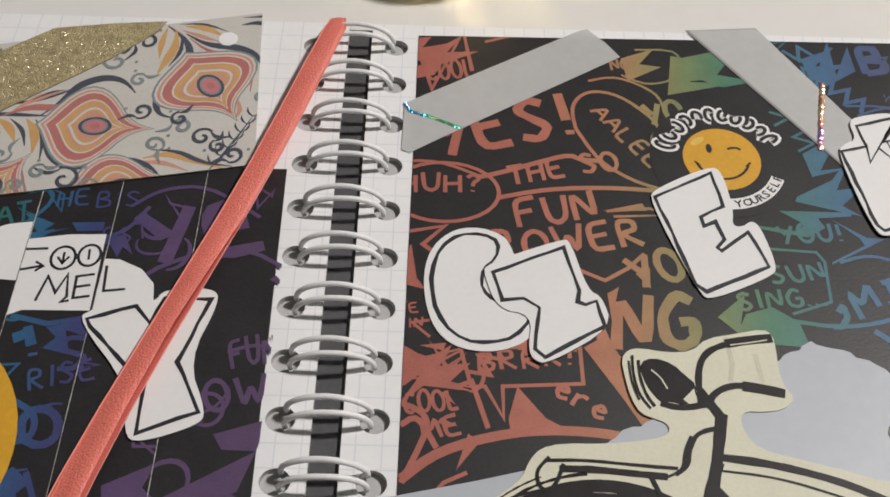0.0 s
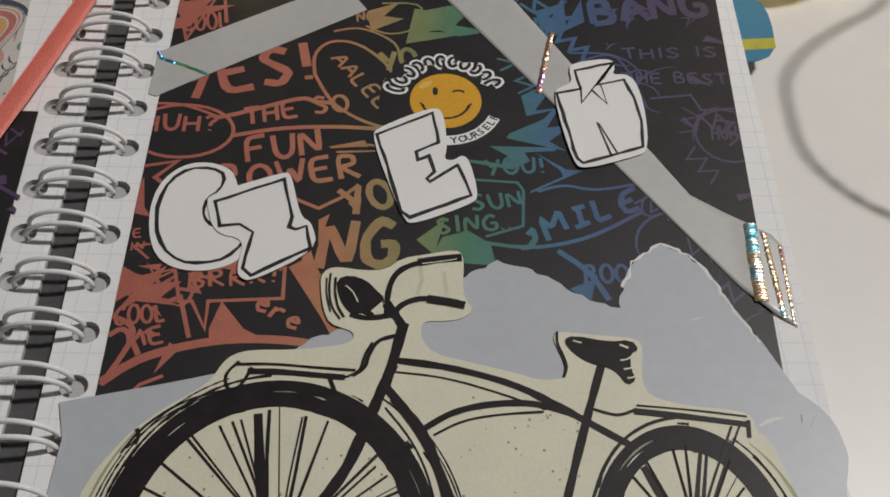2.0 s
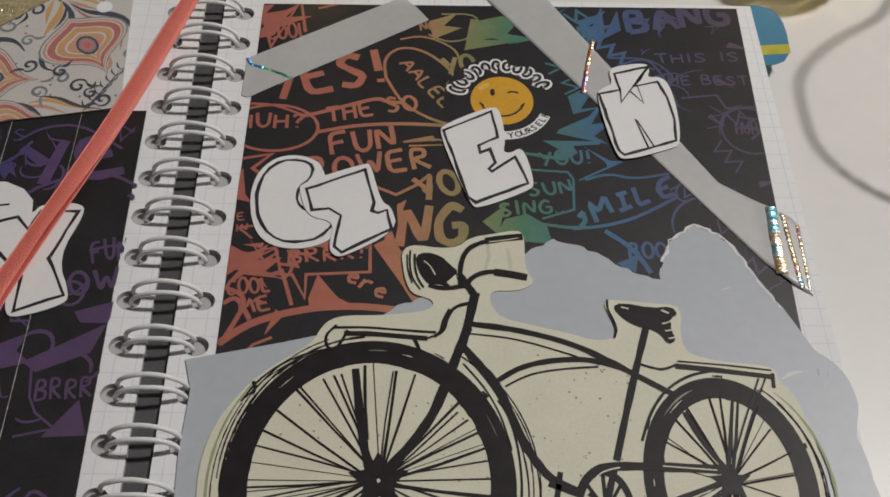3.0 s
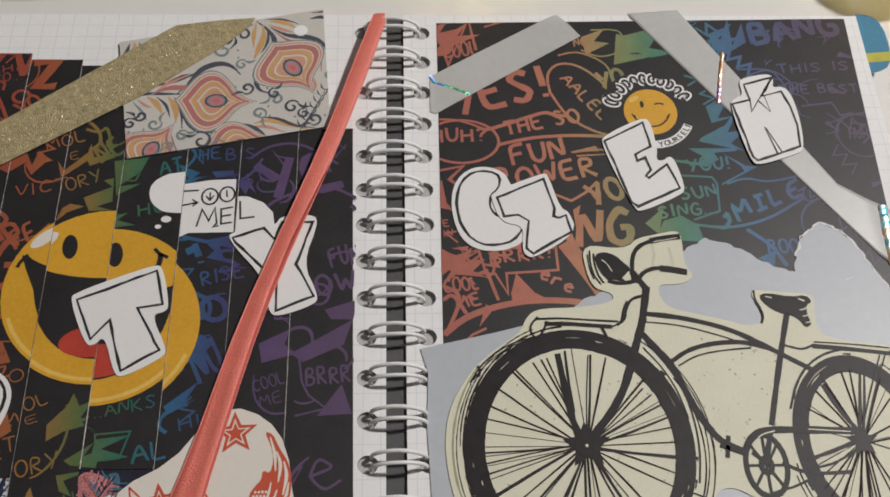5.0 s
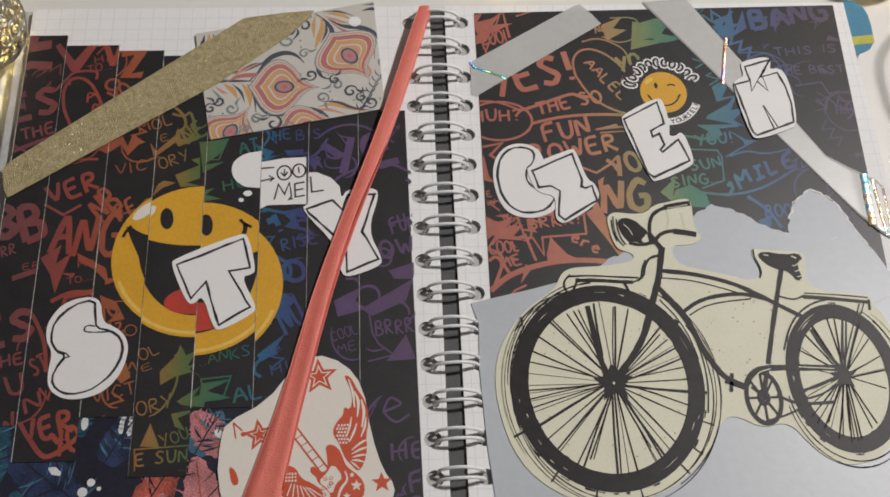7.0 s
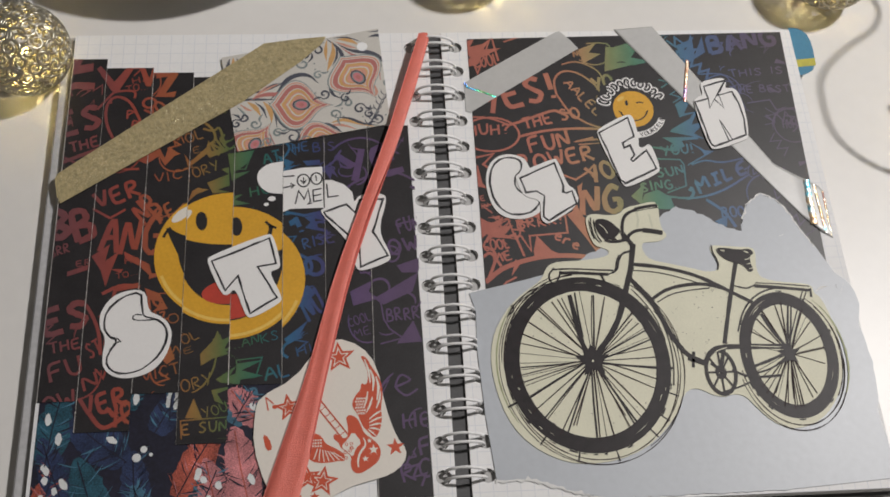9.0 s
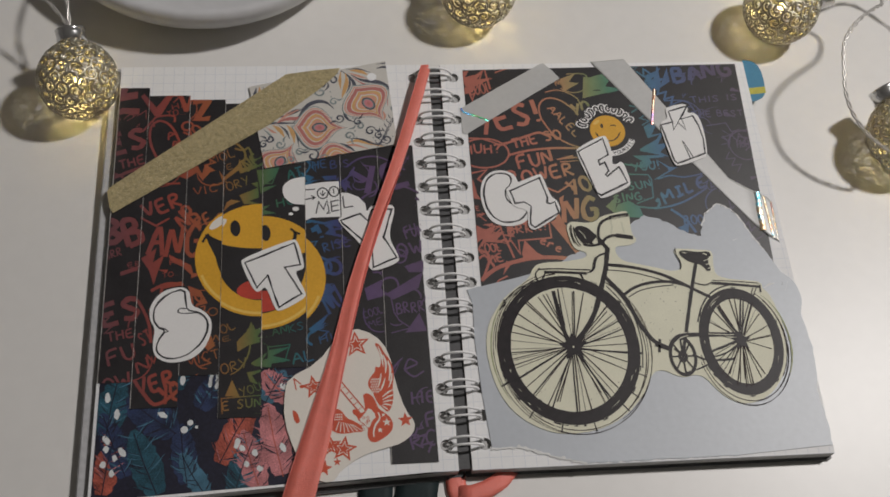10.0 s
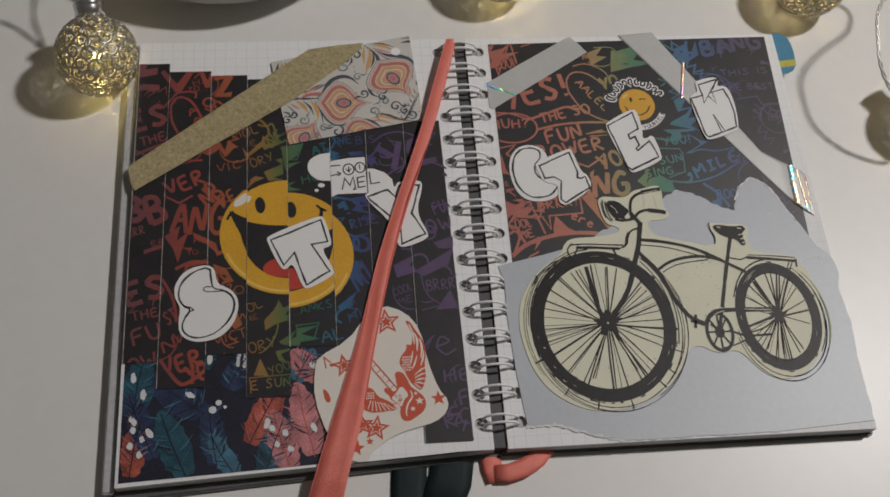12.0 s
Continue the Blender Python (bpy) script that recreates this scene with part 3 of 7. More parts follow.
LINES = (
    (disc(20.8, 156.6, 12.2, 8.4, 28), 0.9, True), (soft([(51.1, 176.5), (50.3, 183.8), (54.5, 188.9), (61.9, 187.9), (69.5, 180.4), (71.1, 175.3)], False), 0.9, False),
    (soft([(51.1, 176.5), (55.7, 166.7), (62.9, 161.1), (70.0, 158.5)], False), 0.9, False), (soft([(28.5, 161.0), (33.6, 162.5), (43.0, 166.2), (49.3, 168.4), (51.7, 166.9), (55.9, 166.7)], False), 1.3, False),
    (soft([(33.0, 155.3), (43.7, 158.1), (57.5, 159.0), (70.0, 158.3)], False), 1.2, False), (soft([(9.0, 164.9), (19.3, 165.7), (29.6, 160.9)], False), 0.8, False),
    ([(56.4, 152.2), (66.0, 153.3), (70.2, 151.6), (57.9, 150.8)], 0.7, False), ([(48.1, 137.0), (54.8, 133.8), (59.9, 137.1), (63.7, 141.0)], 0.9, False),
    ([(24.6, 116.8), (26.8, 108.0), (29.5, 108.1), (33.0, 101.3), (32.9, 108.2), (48.7, 109.2), (48.5, 117.4)], 0.8, True), (soft([(13.8, 88.4), (20.7, 94.4), (34.3, 98.5), (46.1, 99.2), (57.0, 98.0), (65.6, 94.2)], False), 2.0, False),
    (soft([(13.9, 87.7), (18.8, 98.8), (17.6, 102.4), (12.5, 104.4)], False), 1.2, False), (soft([(52.6, 119.1), (61.3, 108.6), (65.3, 99.9), (71.4, 97.9)], False), 1.6, False),
    ([(0.2, 145.1), (8.6, 145.9), (5.8, 139.2), (1.5, 141.6)], 0.9, True), ([(-1.6, 144.2), (5.4, 134.0), (-0.5, 131.3)], 0.9, False), ([(5.8, 147.1), (9.2, 150.8), (9.3, 154.5)], 0.8, False),
    ([(89.2, 143.2), (100.7, 142.5), (102.0, 140.1), (101.4, 129.8), (92.8, 126.6)], 0.7, False), (soft([(92.1, 125.0), (103.1, 123.3), (116.3, 126.5), (129.0, 134.4)], False), 1.0, False),
    
    (soft([(108.9, 123.0), (115.6, 117.6), (119.3, 110.0)], False), 1.4, False), (soft([(115.9, 186.0), (128.2, 186.4), (134.9, 178.9), (131.9, 175.6)], False), 0.7, False),
    (disc(153.0, 158.6, 8.0, 8.5, 20), 0.6, True), ([(135.3, 170.5), (145.7, 172.0), (147.6, 166.9), (156.4, 167.7)], 0.7, False), ([(155.8, 151.4), (160.8, 148.1), (157.7, 144.0), (162.3, 139.2)], 0.7, False),
    (soft([(67.2, 203.2), (78.8, 203.7), (76.8, 193.5), (69.1, 190.9), (63.2, 194.4)], False), 0.6, False), ([(13.7, 202.0), (17.5, 187.8), (24.9, 208.0), (27.1, 194.3)], 1.1, False), ([(30.3, 204.5), (40.6, 208.4), (39.8, 214.0)], 0.8, False),
    (soft([(55.0, 192.0), (62.0, 194.1), (71.3, 188.7), (72.4, 183.2)], False), 0.7, False), ([(11.4, 144.9), (21.1, 147.0), (16.5, 142.0), (21.7, 137.7)], 1.0, False), (soft([(13.4, 99.3), (16.5, 101.8), (20.3, 94.8)], False), 1.2, False), (soft([(105.2, 139.9), (111.6, 142.3), (118.6, 140.3), (128.9, 142.8)], False), 0.8, False), (soft([(118.2, 182.9), (127.1, 186.8), (131.1, 179.7), (134.0, 167.6)], False), 0.7, False), ([(10.6, 111.8), (25.9, 116.8), (15.7, 110.4), (27.1, 107.7), (12.1, 110.4)], 1.2, False), ([(23.5, 107.6), (26.9, 109.2), (30.0, 99.1)], 1.0, False), ([(16.5, 81.2), (21.7, 87.9), (26.0, 90.0)], 0.8, False),
)
for pts, w, closed in LINES:
    print_r("printed_line", stroke(pts, w, closed))
WEDGES = (
    [(49.3, 117.4), (53.9, 120.4), (60.1, 108.5), (66.0, 98.2), (60.6, 98.1), (56.6, 105.5)], [(33.9, 101.3), (35.8, 108.2), (41.1, 101.5), (44.9, 99.4), (34.2, 98.9)], [(77.2, 125.4), (83.7, 131.3), (81.1, 121.4)],
    [(79.8, 119.8), (83.1, 126.3), (88.9, 128.2), (93.8, 124.7), (95.1, 118.6)], [(94.5, 153.6), (110.4, 153.6), (110.4, 152.5), (102.8, 151.8), (104.0, 149.2), (99.6, 146.4), (89.5, 148.4), (89.5, 149.3), (97.2, 148.1), (99.7, 149.9)], [(105.3, 151.9), (112.4, 146.8), (116.4, 146.5), (103.5, 139.3), (103.6, 140.0), (111.6, 144.6), (111.0, 146.4), (107.2, 150.1)],
    [(99.3, 157.7), (108.1, 162.8), (114.3, 170.9), (108.6, 159.9), (115.0, 161.1), (109.0, 155.5), (113.0, 152.5), (98.6, 156.3)], [(102.8, 170.4), (112.6, 176.9), (106.1, 165.6), (114.1, 166.9), (103.8, 163.6)],
    [(109.8, 109.7), (114.0, 114.4), (114.3, 110.2)], [(75.9, 201.4), (85.8, 199.6), (79.7, 192.6), (91.7, 192.7), (73.8, 188.0)], [(9.3, 119.5), (17.6, 114.3), (22.4, 115.2), (13.2, 107.4)],
    [(9.5, 141.0), (14.4, 134.3), (10.9, 135.9)], [(108.4, 189.5), (115.9, 208.3), (115.9, 196.2), (120.6, 206.5), (120.9, 197.8)],
    [(14.3, 198.6), (24.8, 206.6), (20.9, 200.5), (28.8, 201.1), (16.4, 194.5)], [(61.3, 135.7), (64.5, 137.2), (64.1, 132.1)], [(11.7, 116.7), (18.7, 114.3), (23.0, 117.3), (20.6, 112.4), (26.7, 113.2), (22.5, 108.7), (27.3, 106.9), (17.6, 107.9), (13.0, 103.9), (16.8, 110.2)], [(10.2, 204.5), (17.1, 205.9), (14.9, 201.9), (22.9, 204.1), (18.1, 199.2), (26.1, 201.1), (17.8, 196.1), (11.5, 198.2)], [(10.5, 193.9), (20.7, 198.5), (18.0, 192.6), (11.1, 190.5)],
    [(75.9, 192.3), (81.9, 199.0), (79.0, 200.9), (93.5, 205.4), (86.6, 195.3), (95.9, 193.3), (87.4, 191.1), (82.6, 193.3)], [(110.8, 112.8), (116.7, 115.5), (115.4, 109.9)], [(55.6, 152.3), (64.5, 154.7), (65.4, 152.6)], [(10.6, 134.5), (14.1, 142.0), (15.5, 133.2), (17.5, 130.4), (12.6, 131.7)],
    [(63.5, 200.0), (72.1, 203.8), (67.9, 198.2), (73.2, 197.4), (64.6, 192.3)], [(108.0, 201.5), (116.2, 205.3), (111.3, 199.2), (119.6, 200.3), (109.2, 193.8)], [(55.0, 130.5), (57.5, 132.2), (55.4, 123.9)],
)
for loop in WEDGES:
    print_r("printed_wedge", merged([loop]))
scrawl = ink("printed_scrawl", cut(cut(scribbles(128, 156, 95, 206, 34, 5, 0.55), rect(126, 157, 90, 207)) + scribbles(14, 30, 95, 125, 12, 8, 0.8) + scribbles(100, 118, 176, 206, 14, 9, 0.8), R_EDGE), M_INK_R, art_r, 0.16, "dim scrawled marks", layered=True)
tagged(scrawl, kind="stuff")

# the winking face printed in the middle of the sheet, with its ring of white lettering shapes
fx, fy = (84.0, 168.3)
ink("printed_patch", tess(disc(fx, fy, 16.5, 17, 32)), M_NIGHT, art_r, 0.25)
ink("printed_face", tess(disc(fx, fy, 8.9, 9.2, 32)), M_YELLOW, art_r, 0.28, "yellow winking face")
ink("printed_glint", tess(disc(fx - 5, fy + 5.2, 2.0, 0.9, 12, 35)), M_YELLOW2, art_r, 0.3)
ink("printed_mouth", stroke(arc(fx, fy + 0.6, 6.2, 6.6, 200, 340, 16), 0.6) + tess(disc(fx - 2.6, fy + 3.0, 0.7, 1.4, 12)) + stroke(arc(fx + 3.2, fy + 2.2, 1.7, 1.2, 30, 150, 8), 0.6)
    + stroke([(fx - 6.4, fy - 1.0), (fx - 5.2, fy - 2.2)], 0.5) + stroke([(fx + 6.4, fy - 1.0), (fx + 5.2, fy - 2.2)], 0.5), M_PEN, art_r, 0.31)
for k in range(11):
    a = 163 - 13.6 * k
    big = 1.35 if k in (0, 10) else 1.15 if k in (2, 5) else 1.0
    px_, py_ = fx + 13.1 * math.cos(radians(a)), fy + 13.5 * math.sin(radians(a))
    ink("printed_script", stroke(arc(px_, py_, 1.05, 1.6 * big, 50 + 67 * k, 300 + 67 * k, 10, a - 90), 2.2), M_WHITE, art_r, 0.285 + 0.001 * k, "white arched lettering shape")
    ink("printed_curl", stroke(arc(px_, py_, 1.05, 1.6 * big, 55 + 67 * k, 295 + 67 * k, 10, a - 90), 0.85), M_NIGHT, art_r, 0.33 + 0.001 * k, "dark curling mark")
ink("printed_arc", stroke(arc(fx, fy, 13.0, 13.2, 268, 336, 16), 3.0), M_WHITE, art_r, 0.29, "white curved word band")
for i, ch in enumerate("YOURSELF"):
    a = 275 + 8.2 * i
    ink("printed_letter", letters(ch, fx + 14.0 * math.cos(radians(a)), fy + 14.2 * math.sin(radians(a)), 2.0, a + 94, 0, 0.02), M_NIGHT, art_r, 0.32)

# ---- torn silver-grey paper over the lower half ----
torn = thing("torn_paper", "torn silver-grey paper covering the lower half of the page", "paper")
T_TOP = [(6.5, 83.6), (28, 88.4), (45.8, 92.9), (57.2, 99.8), (71.2, 105.2), (95.0, 120.0), (104.1, 116.7), (113.5, 110.8), (121.0, 108.0), (122.5, 113), (125.3, 120.0), (132.4, 125.3), (138, 122.5), (141.6, 118.0), (145.1, 110.3), (151, 98.5)]
T_SIDE = [(156.3, 87.7), (162.0, 82.4), (163.6, 74), (161.4, 64.7), (163.2, 52), (162.8, 40.0), (160.8, 29.5), (162.0, 14), (162.1, 1.0)]
T_LOW = [(120, 0.9), (80, 0.8), (52.0, 0.6), (46, 2.0), (39.3, 3.8), (31, 6.8), (23.0, 9.0), (15, 8.6), (9.6, 8.9)]
T_LEFT = [(9.2, 33.7), (8.0, 60), (8.6, 76)]
outline = T_TOP[:3] + rough(T_TOP[2:], 0.45, 1.6, 4, False)[1:] + rough(T_SIDE, 0.35, 2.5, 5, False) + rough(T_LOW, 0.4, 1.8, 6, False) + T_LEFT
sheet("paper", outline, M_GREY, torn, 0.22, 0.42, "silver-grey paper")
ink("torn_edge", stroke(rough(T_LOW[2:], 0.5, 1.2, 7, False), 1.0, wobble=1.2), M_TORN, torn, 0.45, "white torn paper core")
ink("torn_edge", stroke(rough(T_TOP[9:], 0.4, 1.2, 8, False), 0.5, wobble=1.2), M_TORN, torn, 0.45, "white torn paper core")

# Creases as flat strokes: the white ones put glints into the colour.
for k, (pts, w) in enumerate((([(146.7, 80.0), (149.4, 81.7), (152.1, 82.1)], 1.1), ([(155.9, 83.0), (155.7, 81.0)], 0.4), ([(136.3, 105.1), (138.7, 105.8)], 0.6), ([(159.1, 83.4), (156.4, 78.0)], 0.3))):
    ink("painted_crease", stroke(soft(pts, False, 1), w, taper=0.7), M_TORN if k != 1 else M_PEN, torn, 0.45 + 0.01 * k, "small crease drawn on the paper, white for its glint")

# ---- bicycle cut-out ----
bike = thing("bicycle_cutout", "cream paper cut-out of an old black ink-drawn bicycle", "cut-out")
fw, rw = (52.3, 53.6), (130.2, 53.8)
fc = (50.4, 53.2)
OUT_FRONT = [(85.3, 37.8), (83.2, 33.0), (76.0, 24.4), (67.5, 18.3), (57.3, 14.6), (46.6, 13.6), (38.2, 14.6), (29.1, 18.8), (21.8, 25.1), (17.2, 32.7), (14.3, 42.1), (12.9, 51.9), (13.3, 59.9), (15.4, 67.3), (18.6, 72.7), (21.9, 77.4), (27.5, 82.5), (33.6, 86.7), (36.1, 89.1), (37.6, 92.6), (39.7, 95.0), (43.7, 96.1), (51.8, 96.2), (58.8, 97.0)]
OUT_LAMP = [(63.1, 97.9), (64.5, 99.3), (64.0, 100.9), (61.8, 101.7), (59.1, 102.8), (57.6, 106.2), (56.8, 110.9), (56.5, 114.8), (57.9, 116.8), (60.4, 117.3), (65.9, 116.4), (70.7, 116.8), (74.0, 119.9), (79.7, 121.1), (85.9, 122.5), (87.6, 121.1), (87.7, 117.1), (87.4, 113.2), (87.8, 109.5), (89.7, 106.6), (87.0, 104.3), (83.1, 103.7), (79.6, 103.8), (78.2, 102.3), (78.7, 98.9), (81.1, 95.8)]
OUT_SEAT = [(87.6, 94.1), (97.8, 91.5), (102.6, 89.9), (106.2, 90.0), (108.0, 90.7), (108.8, 92.7), (108.1, 95.8), (106.7, 98.4), (106.3, 100.5), (107.7, 101.5), (109.8, 101.4), (118.2, 100.6), (124.1, 100.2), (125.1, 97.6), (124.1, 92.5), (124.4, 87.7), (126.9, 85.9), (132.2, 84.5), (143.4, 83.4), (145.7, 82.0), (145.6, 79.3)]
OUT_REAR = [(148.2, 77.0), (150.3, 69.5), (151.6, 61.0), (151.4, 52.7), (149.8, 44.5), (147.1, 37.7), (142.8, 31.5), (137.3, 26.8), (130.9, 24.2), (124.2, 24.0), (118.2, 27.1), (113.6, 32.2), (110.6, 36.4), (107.8, 38.1), (104.7, 38.2), (101.2, 37.2), (96.9, 38.3), (93.9, 40.2), (90.7, 41.2), (87.5, 40.4)]
sheet("paper", soft(OUT_FRONT + OUT_LAMP + OUT_SEAT + OUT_REAR, True, 1), M_CREAM, bike, 0.5, 0.75, "speckled cream paper")


def ring(c, r0x, r0y, r1x, r1y, n=72):
    a, b, out = disc(*c, r0x, r0y, n), disc(*c, r1x, r1y, n), []
    for k in range(n):
        j = (k + 1) % n
        out += [(a[k], b[k], b[j]), (a[k], b[j], a[j])]
    return out


def bike_ink(name, tris, mat=M_INKB, z=0.8):
    ink(name, tris, mat, bike, z)


def inked(name, pts, w, z, mat=M_INKB, wobble=0.25, round_=2):
    """A drawn line with rounded bends and an uneven pen."""
    bike_ink(name, stroke(soft(pts, False, round_), w, wobble=wobble), mat, z)


rnd = random.Random(11)
M_OLIVE = material("olive_print_edge", (0.34, 0.36, 0.2), 0.6, vary=0.25, scale=200)
bike_ink("front_tyre", ring(fc, 32.2, 35.8, 26.5, 29.8))
bike_ink("rear_tyre", ring(rw, 19.4, 26.2, 14.8, 20.8))
# uneven inner rims, where the pen ran over
for k in range(46):
    c, rx, ry, name = (fc, 26.6, 29.9, "front_rim_tick") if k % 3 else (rw, 14.9, 20.9, "rear_rim_tick")
    a = rnd.uniform(0, 360)
    bike_ink(name, stroke(arc(c[0], c[1], rx, ry, a, a + rnd.uniform(4, 14), 5), rnd.uniform(0.2, 0.7), wobble=0.8, taper=0.8), M_INKB, 0.803 + 0.0002 * k)
FRONT_ENDS = (((28.7, 70.7), 0.5), ((26.2, 65.5), 0.55), ((24.7, 61.8), 0.45), ((23.6, 51.9), 0.6), ((23.8, 48.7), 0.4), ((23.7, 45.6), 0.45), ((25.7, 39.4), 0.85), ((28.3, 34.9), 0.5), ((31.9, 32.1), 0.6), ((33.2, 32.1), 0.4), ((37.4, 26.4), 0.5), ((39.4, 25.3), 0.7),
              ((42.4, 29.5), 0.5), ((43.5, 29.5), 0.4), ((50.4, 23.7), 0.75), ((51.4, 23.7), 0.55), ((56.7, 24.6), 0.5), ((61.7, 32.5), 0.45), ((64.5, 29.5), 0.6), ((66.0, 29.2), 0.7), ((69.5, 34.0), 0.5), ((74.2, 42.1), 0.45), ((75.2, 45.7), 0.5), ((76.5, 50.0), 0.95),
              ((76.4, 54.2), 0.4), ((75.9, 58.4), 0.45), ((75.2, 61.3), 0.65), ((73.7, 64.9), 0.6), ((71.3, 67.8), 0.45), ((69.1, 69.6), 0.4), ((59.8, 78.8), 0.55), ((55.6, 79.7), 0.7), ((54.9, 79.5), 0.35), ((43.4, 78.8), 0.5), ((41.8, 78.4), 0.45), ((39.5, 77.5), 0.5), ((33.8, 74.8), 0.55), ((34.7, 75.3), 0.4))
REAR_ENDS = (((116.8, 63.4), 0.5), ((120.4, 68.1), 0.5), ((123.3, 71.1), 0.55), ((128.5, 73.9), 0.5), ((131.0, 74.6), 0.55), ((133.8, 73.7), 1.0), ((135.0, 73.7), 0.7), ((139.0, 71.6), 0.5), ((140.9, 66.2), 0.45), ((144.4, 60.8), 0.5), ((144.0, 55.5), 0.45), ((143.1, 49.4), 0.4),
             ((137.7, 38.1), 0.45), ((135.8, 36.6), 0.5), ((131.7, 33.3), 0.55), ((130.7, 32.9), 0.45), ((128.4, 32.5), 0.5), ((124.6, 33.6), 0.5), ((120.5, 36.9), 0.55), ((122.2, 38.7), 0.4), ((117.5, 41.1), 0.45), ((118.7, 38.8), 0.35), ((128.5, 36.2), 0.4), ((129.4, 33.0), 0.35))
for c, e_, ends, name in ((fw, fc, FRONT_ENDS, "front_spoke"), (rw, rw, REAR_ENDS, "rear_spoke")):
    for k, (end, w) in enumerate(ends):
        dx, dy = end[0] - c[0], end[1] - c[1]
        far = math.hypot(dx, dy)
        end = (c[0] + 1.05 * dx, c[1] + 1.05 * dy)
        near = (c[0] + 1.6 * dx / far + rnd.uniform(-0.8, 0.8), c[1] + 1.6 * dy / far + rnd.uniform(-0.8, 0.8))
        half = ((end[0] + near[0]) / 2 + rnd.uniform(-0.3, 0.3), (end[1] + near[1]) / 2 + rnd.uniform(-0.3, 0.3))
        bike_ink(name, stroke([near, half, end], w, wobble=0.5), M_INKB2 if w < 0.6 else M_INKB, 0.815 + 0.0004 * k)
for k in range(26):
    c, e_, rx, ry, name = (fw, fc, 27.2, 30.6, "front_spoke") if k % 5 < 3 else (rw, rw, 15.2, 21.4, "rear_spoke")
    a = rnd.uniform(0, 2 * math.pi)
    off = rnd.uniform(-0.16, 0.16)
    bike_ink(name, stroke([(c[0] + 2 * math.cos(a), c[1] + 2 * math.sin(a)), (e_[0] + rx * math.cos(a + off), e_[1] + ry * math.sin(a + off))], rnd.uniform(0.18, 0.34), wobble=0.6), M_INKB2, 0.806 + 0.0003 * k)
bike_ink("front_hub", tess(disc(*fw, 3.3, 3.4, 16)), z=0.915)
bike_ink("front_hub_flange", tess(star(*fw, 7.0, 20, 0.5)), z=0.84)
bike_ink("hub_glint", tess(disc(*fw, 0.4, 0.5, 10)), M_CREAM, 0.93)
bike_ink("rear_hub", tess(disc(*rw, 2.4, 3.0, 14)), z=0.915)
bike_ink("rear_hub_flange", tess(star(*rw, 5.0, 20, 0.45)), z=0.84)
# loose pen circles round the wheels, and the mudguards
for k, (c, rx, ry, dx, dy, a0, a1, w) in enumerate(((fc, 33.4, 37.2, 1.4, -1.0, 170, 395, 0.4), (fc, 34.8, 38.6, 2.4, -1.4, 185, 400, 0.3), (fc, 35.6, 39.4, 1.2, -0.6, 150, 260, 0.3), (fc, 33.0, 36.6, 0.6, 0.4, 95, 200, 0.55), (fc, 34.2, 37.6, 0.9, 0.7, 110, 180, 0.35),
                                               (rw, 20.8, 27.4, 0.6, -1.4, 190, 410, 0.4), (rw, 21.8, 28.6, 0.6, -2.2, 195, 330, 0.35), (rw, 20.4, 27.2, 0.4, -0.2, -40, 60, 0.4), (fc, 34.0, 37.8, 1.9, 0.2, -50, 60, 0.35), (fc, 35.4, 38.6, 2.1, -0.3, -60, 55, 0.3))):
    bike_ink("pen_ring", stroke(arc(c[0] + dx, c[1] + dy, rx, ry, a0, a1, 60), w, wobble=0.7), M_INKB2, 0.785 + 0.0012 * k)
bike_ink("paper_edge", stroke(arc(rw[0] + 1.2, rw[1] - 1.0, 21.9, 28.6, -35, 55, 24), 0.8, wobble=0.6, taper=0.7), M_OLIVE, 0.778)
bike_ink("paper_edge", stroke(arc(fc[0] + 0.2, fc[1] - 0.4, 35.6, 39.4, 140, 215, 24), 0.7, wobble=0.6, taper=0.7), M_OLIVE, 0.779)
for k, (a, w) in enumerate(((205, 0.7), (233, 0.8), (257, 0.7), (282, 0.6), (310, 0.6), (322, 0.5), (338, 0.5))):
    r0, r1 = 0.99, 1.09
    ca, sa = math.cos(radians(a)), math.sin(radians(a))
    bike_ink("mudguard_stay", stroke([(fc[0] + 32.2 * r0 * ca, fc[1] + 36 * r0 * sa), (fc[0] + 33.0 * r1 * ca, fc[1] + 36.5 * r1 * sa)], w, wobble=0.5), M_INKB, 0.8 + 0.001 * k)
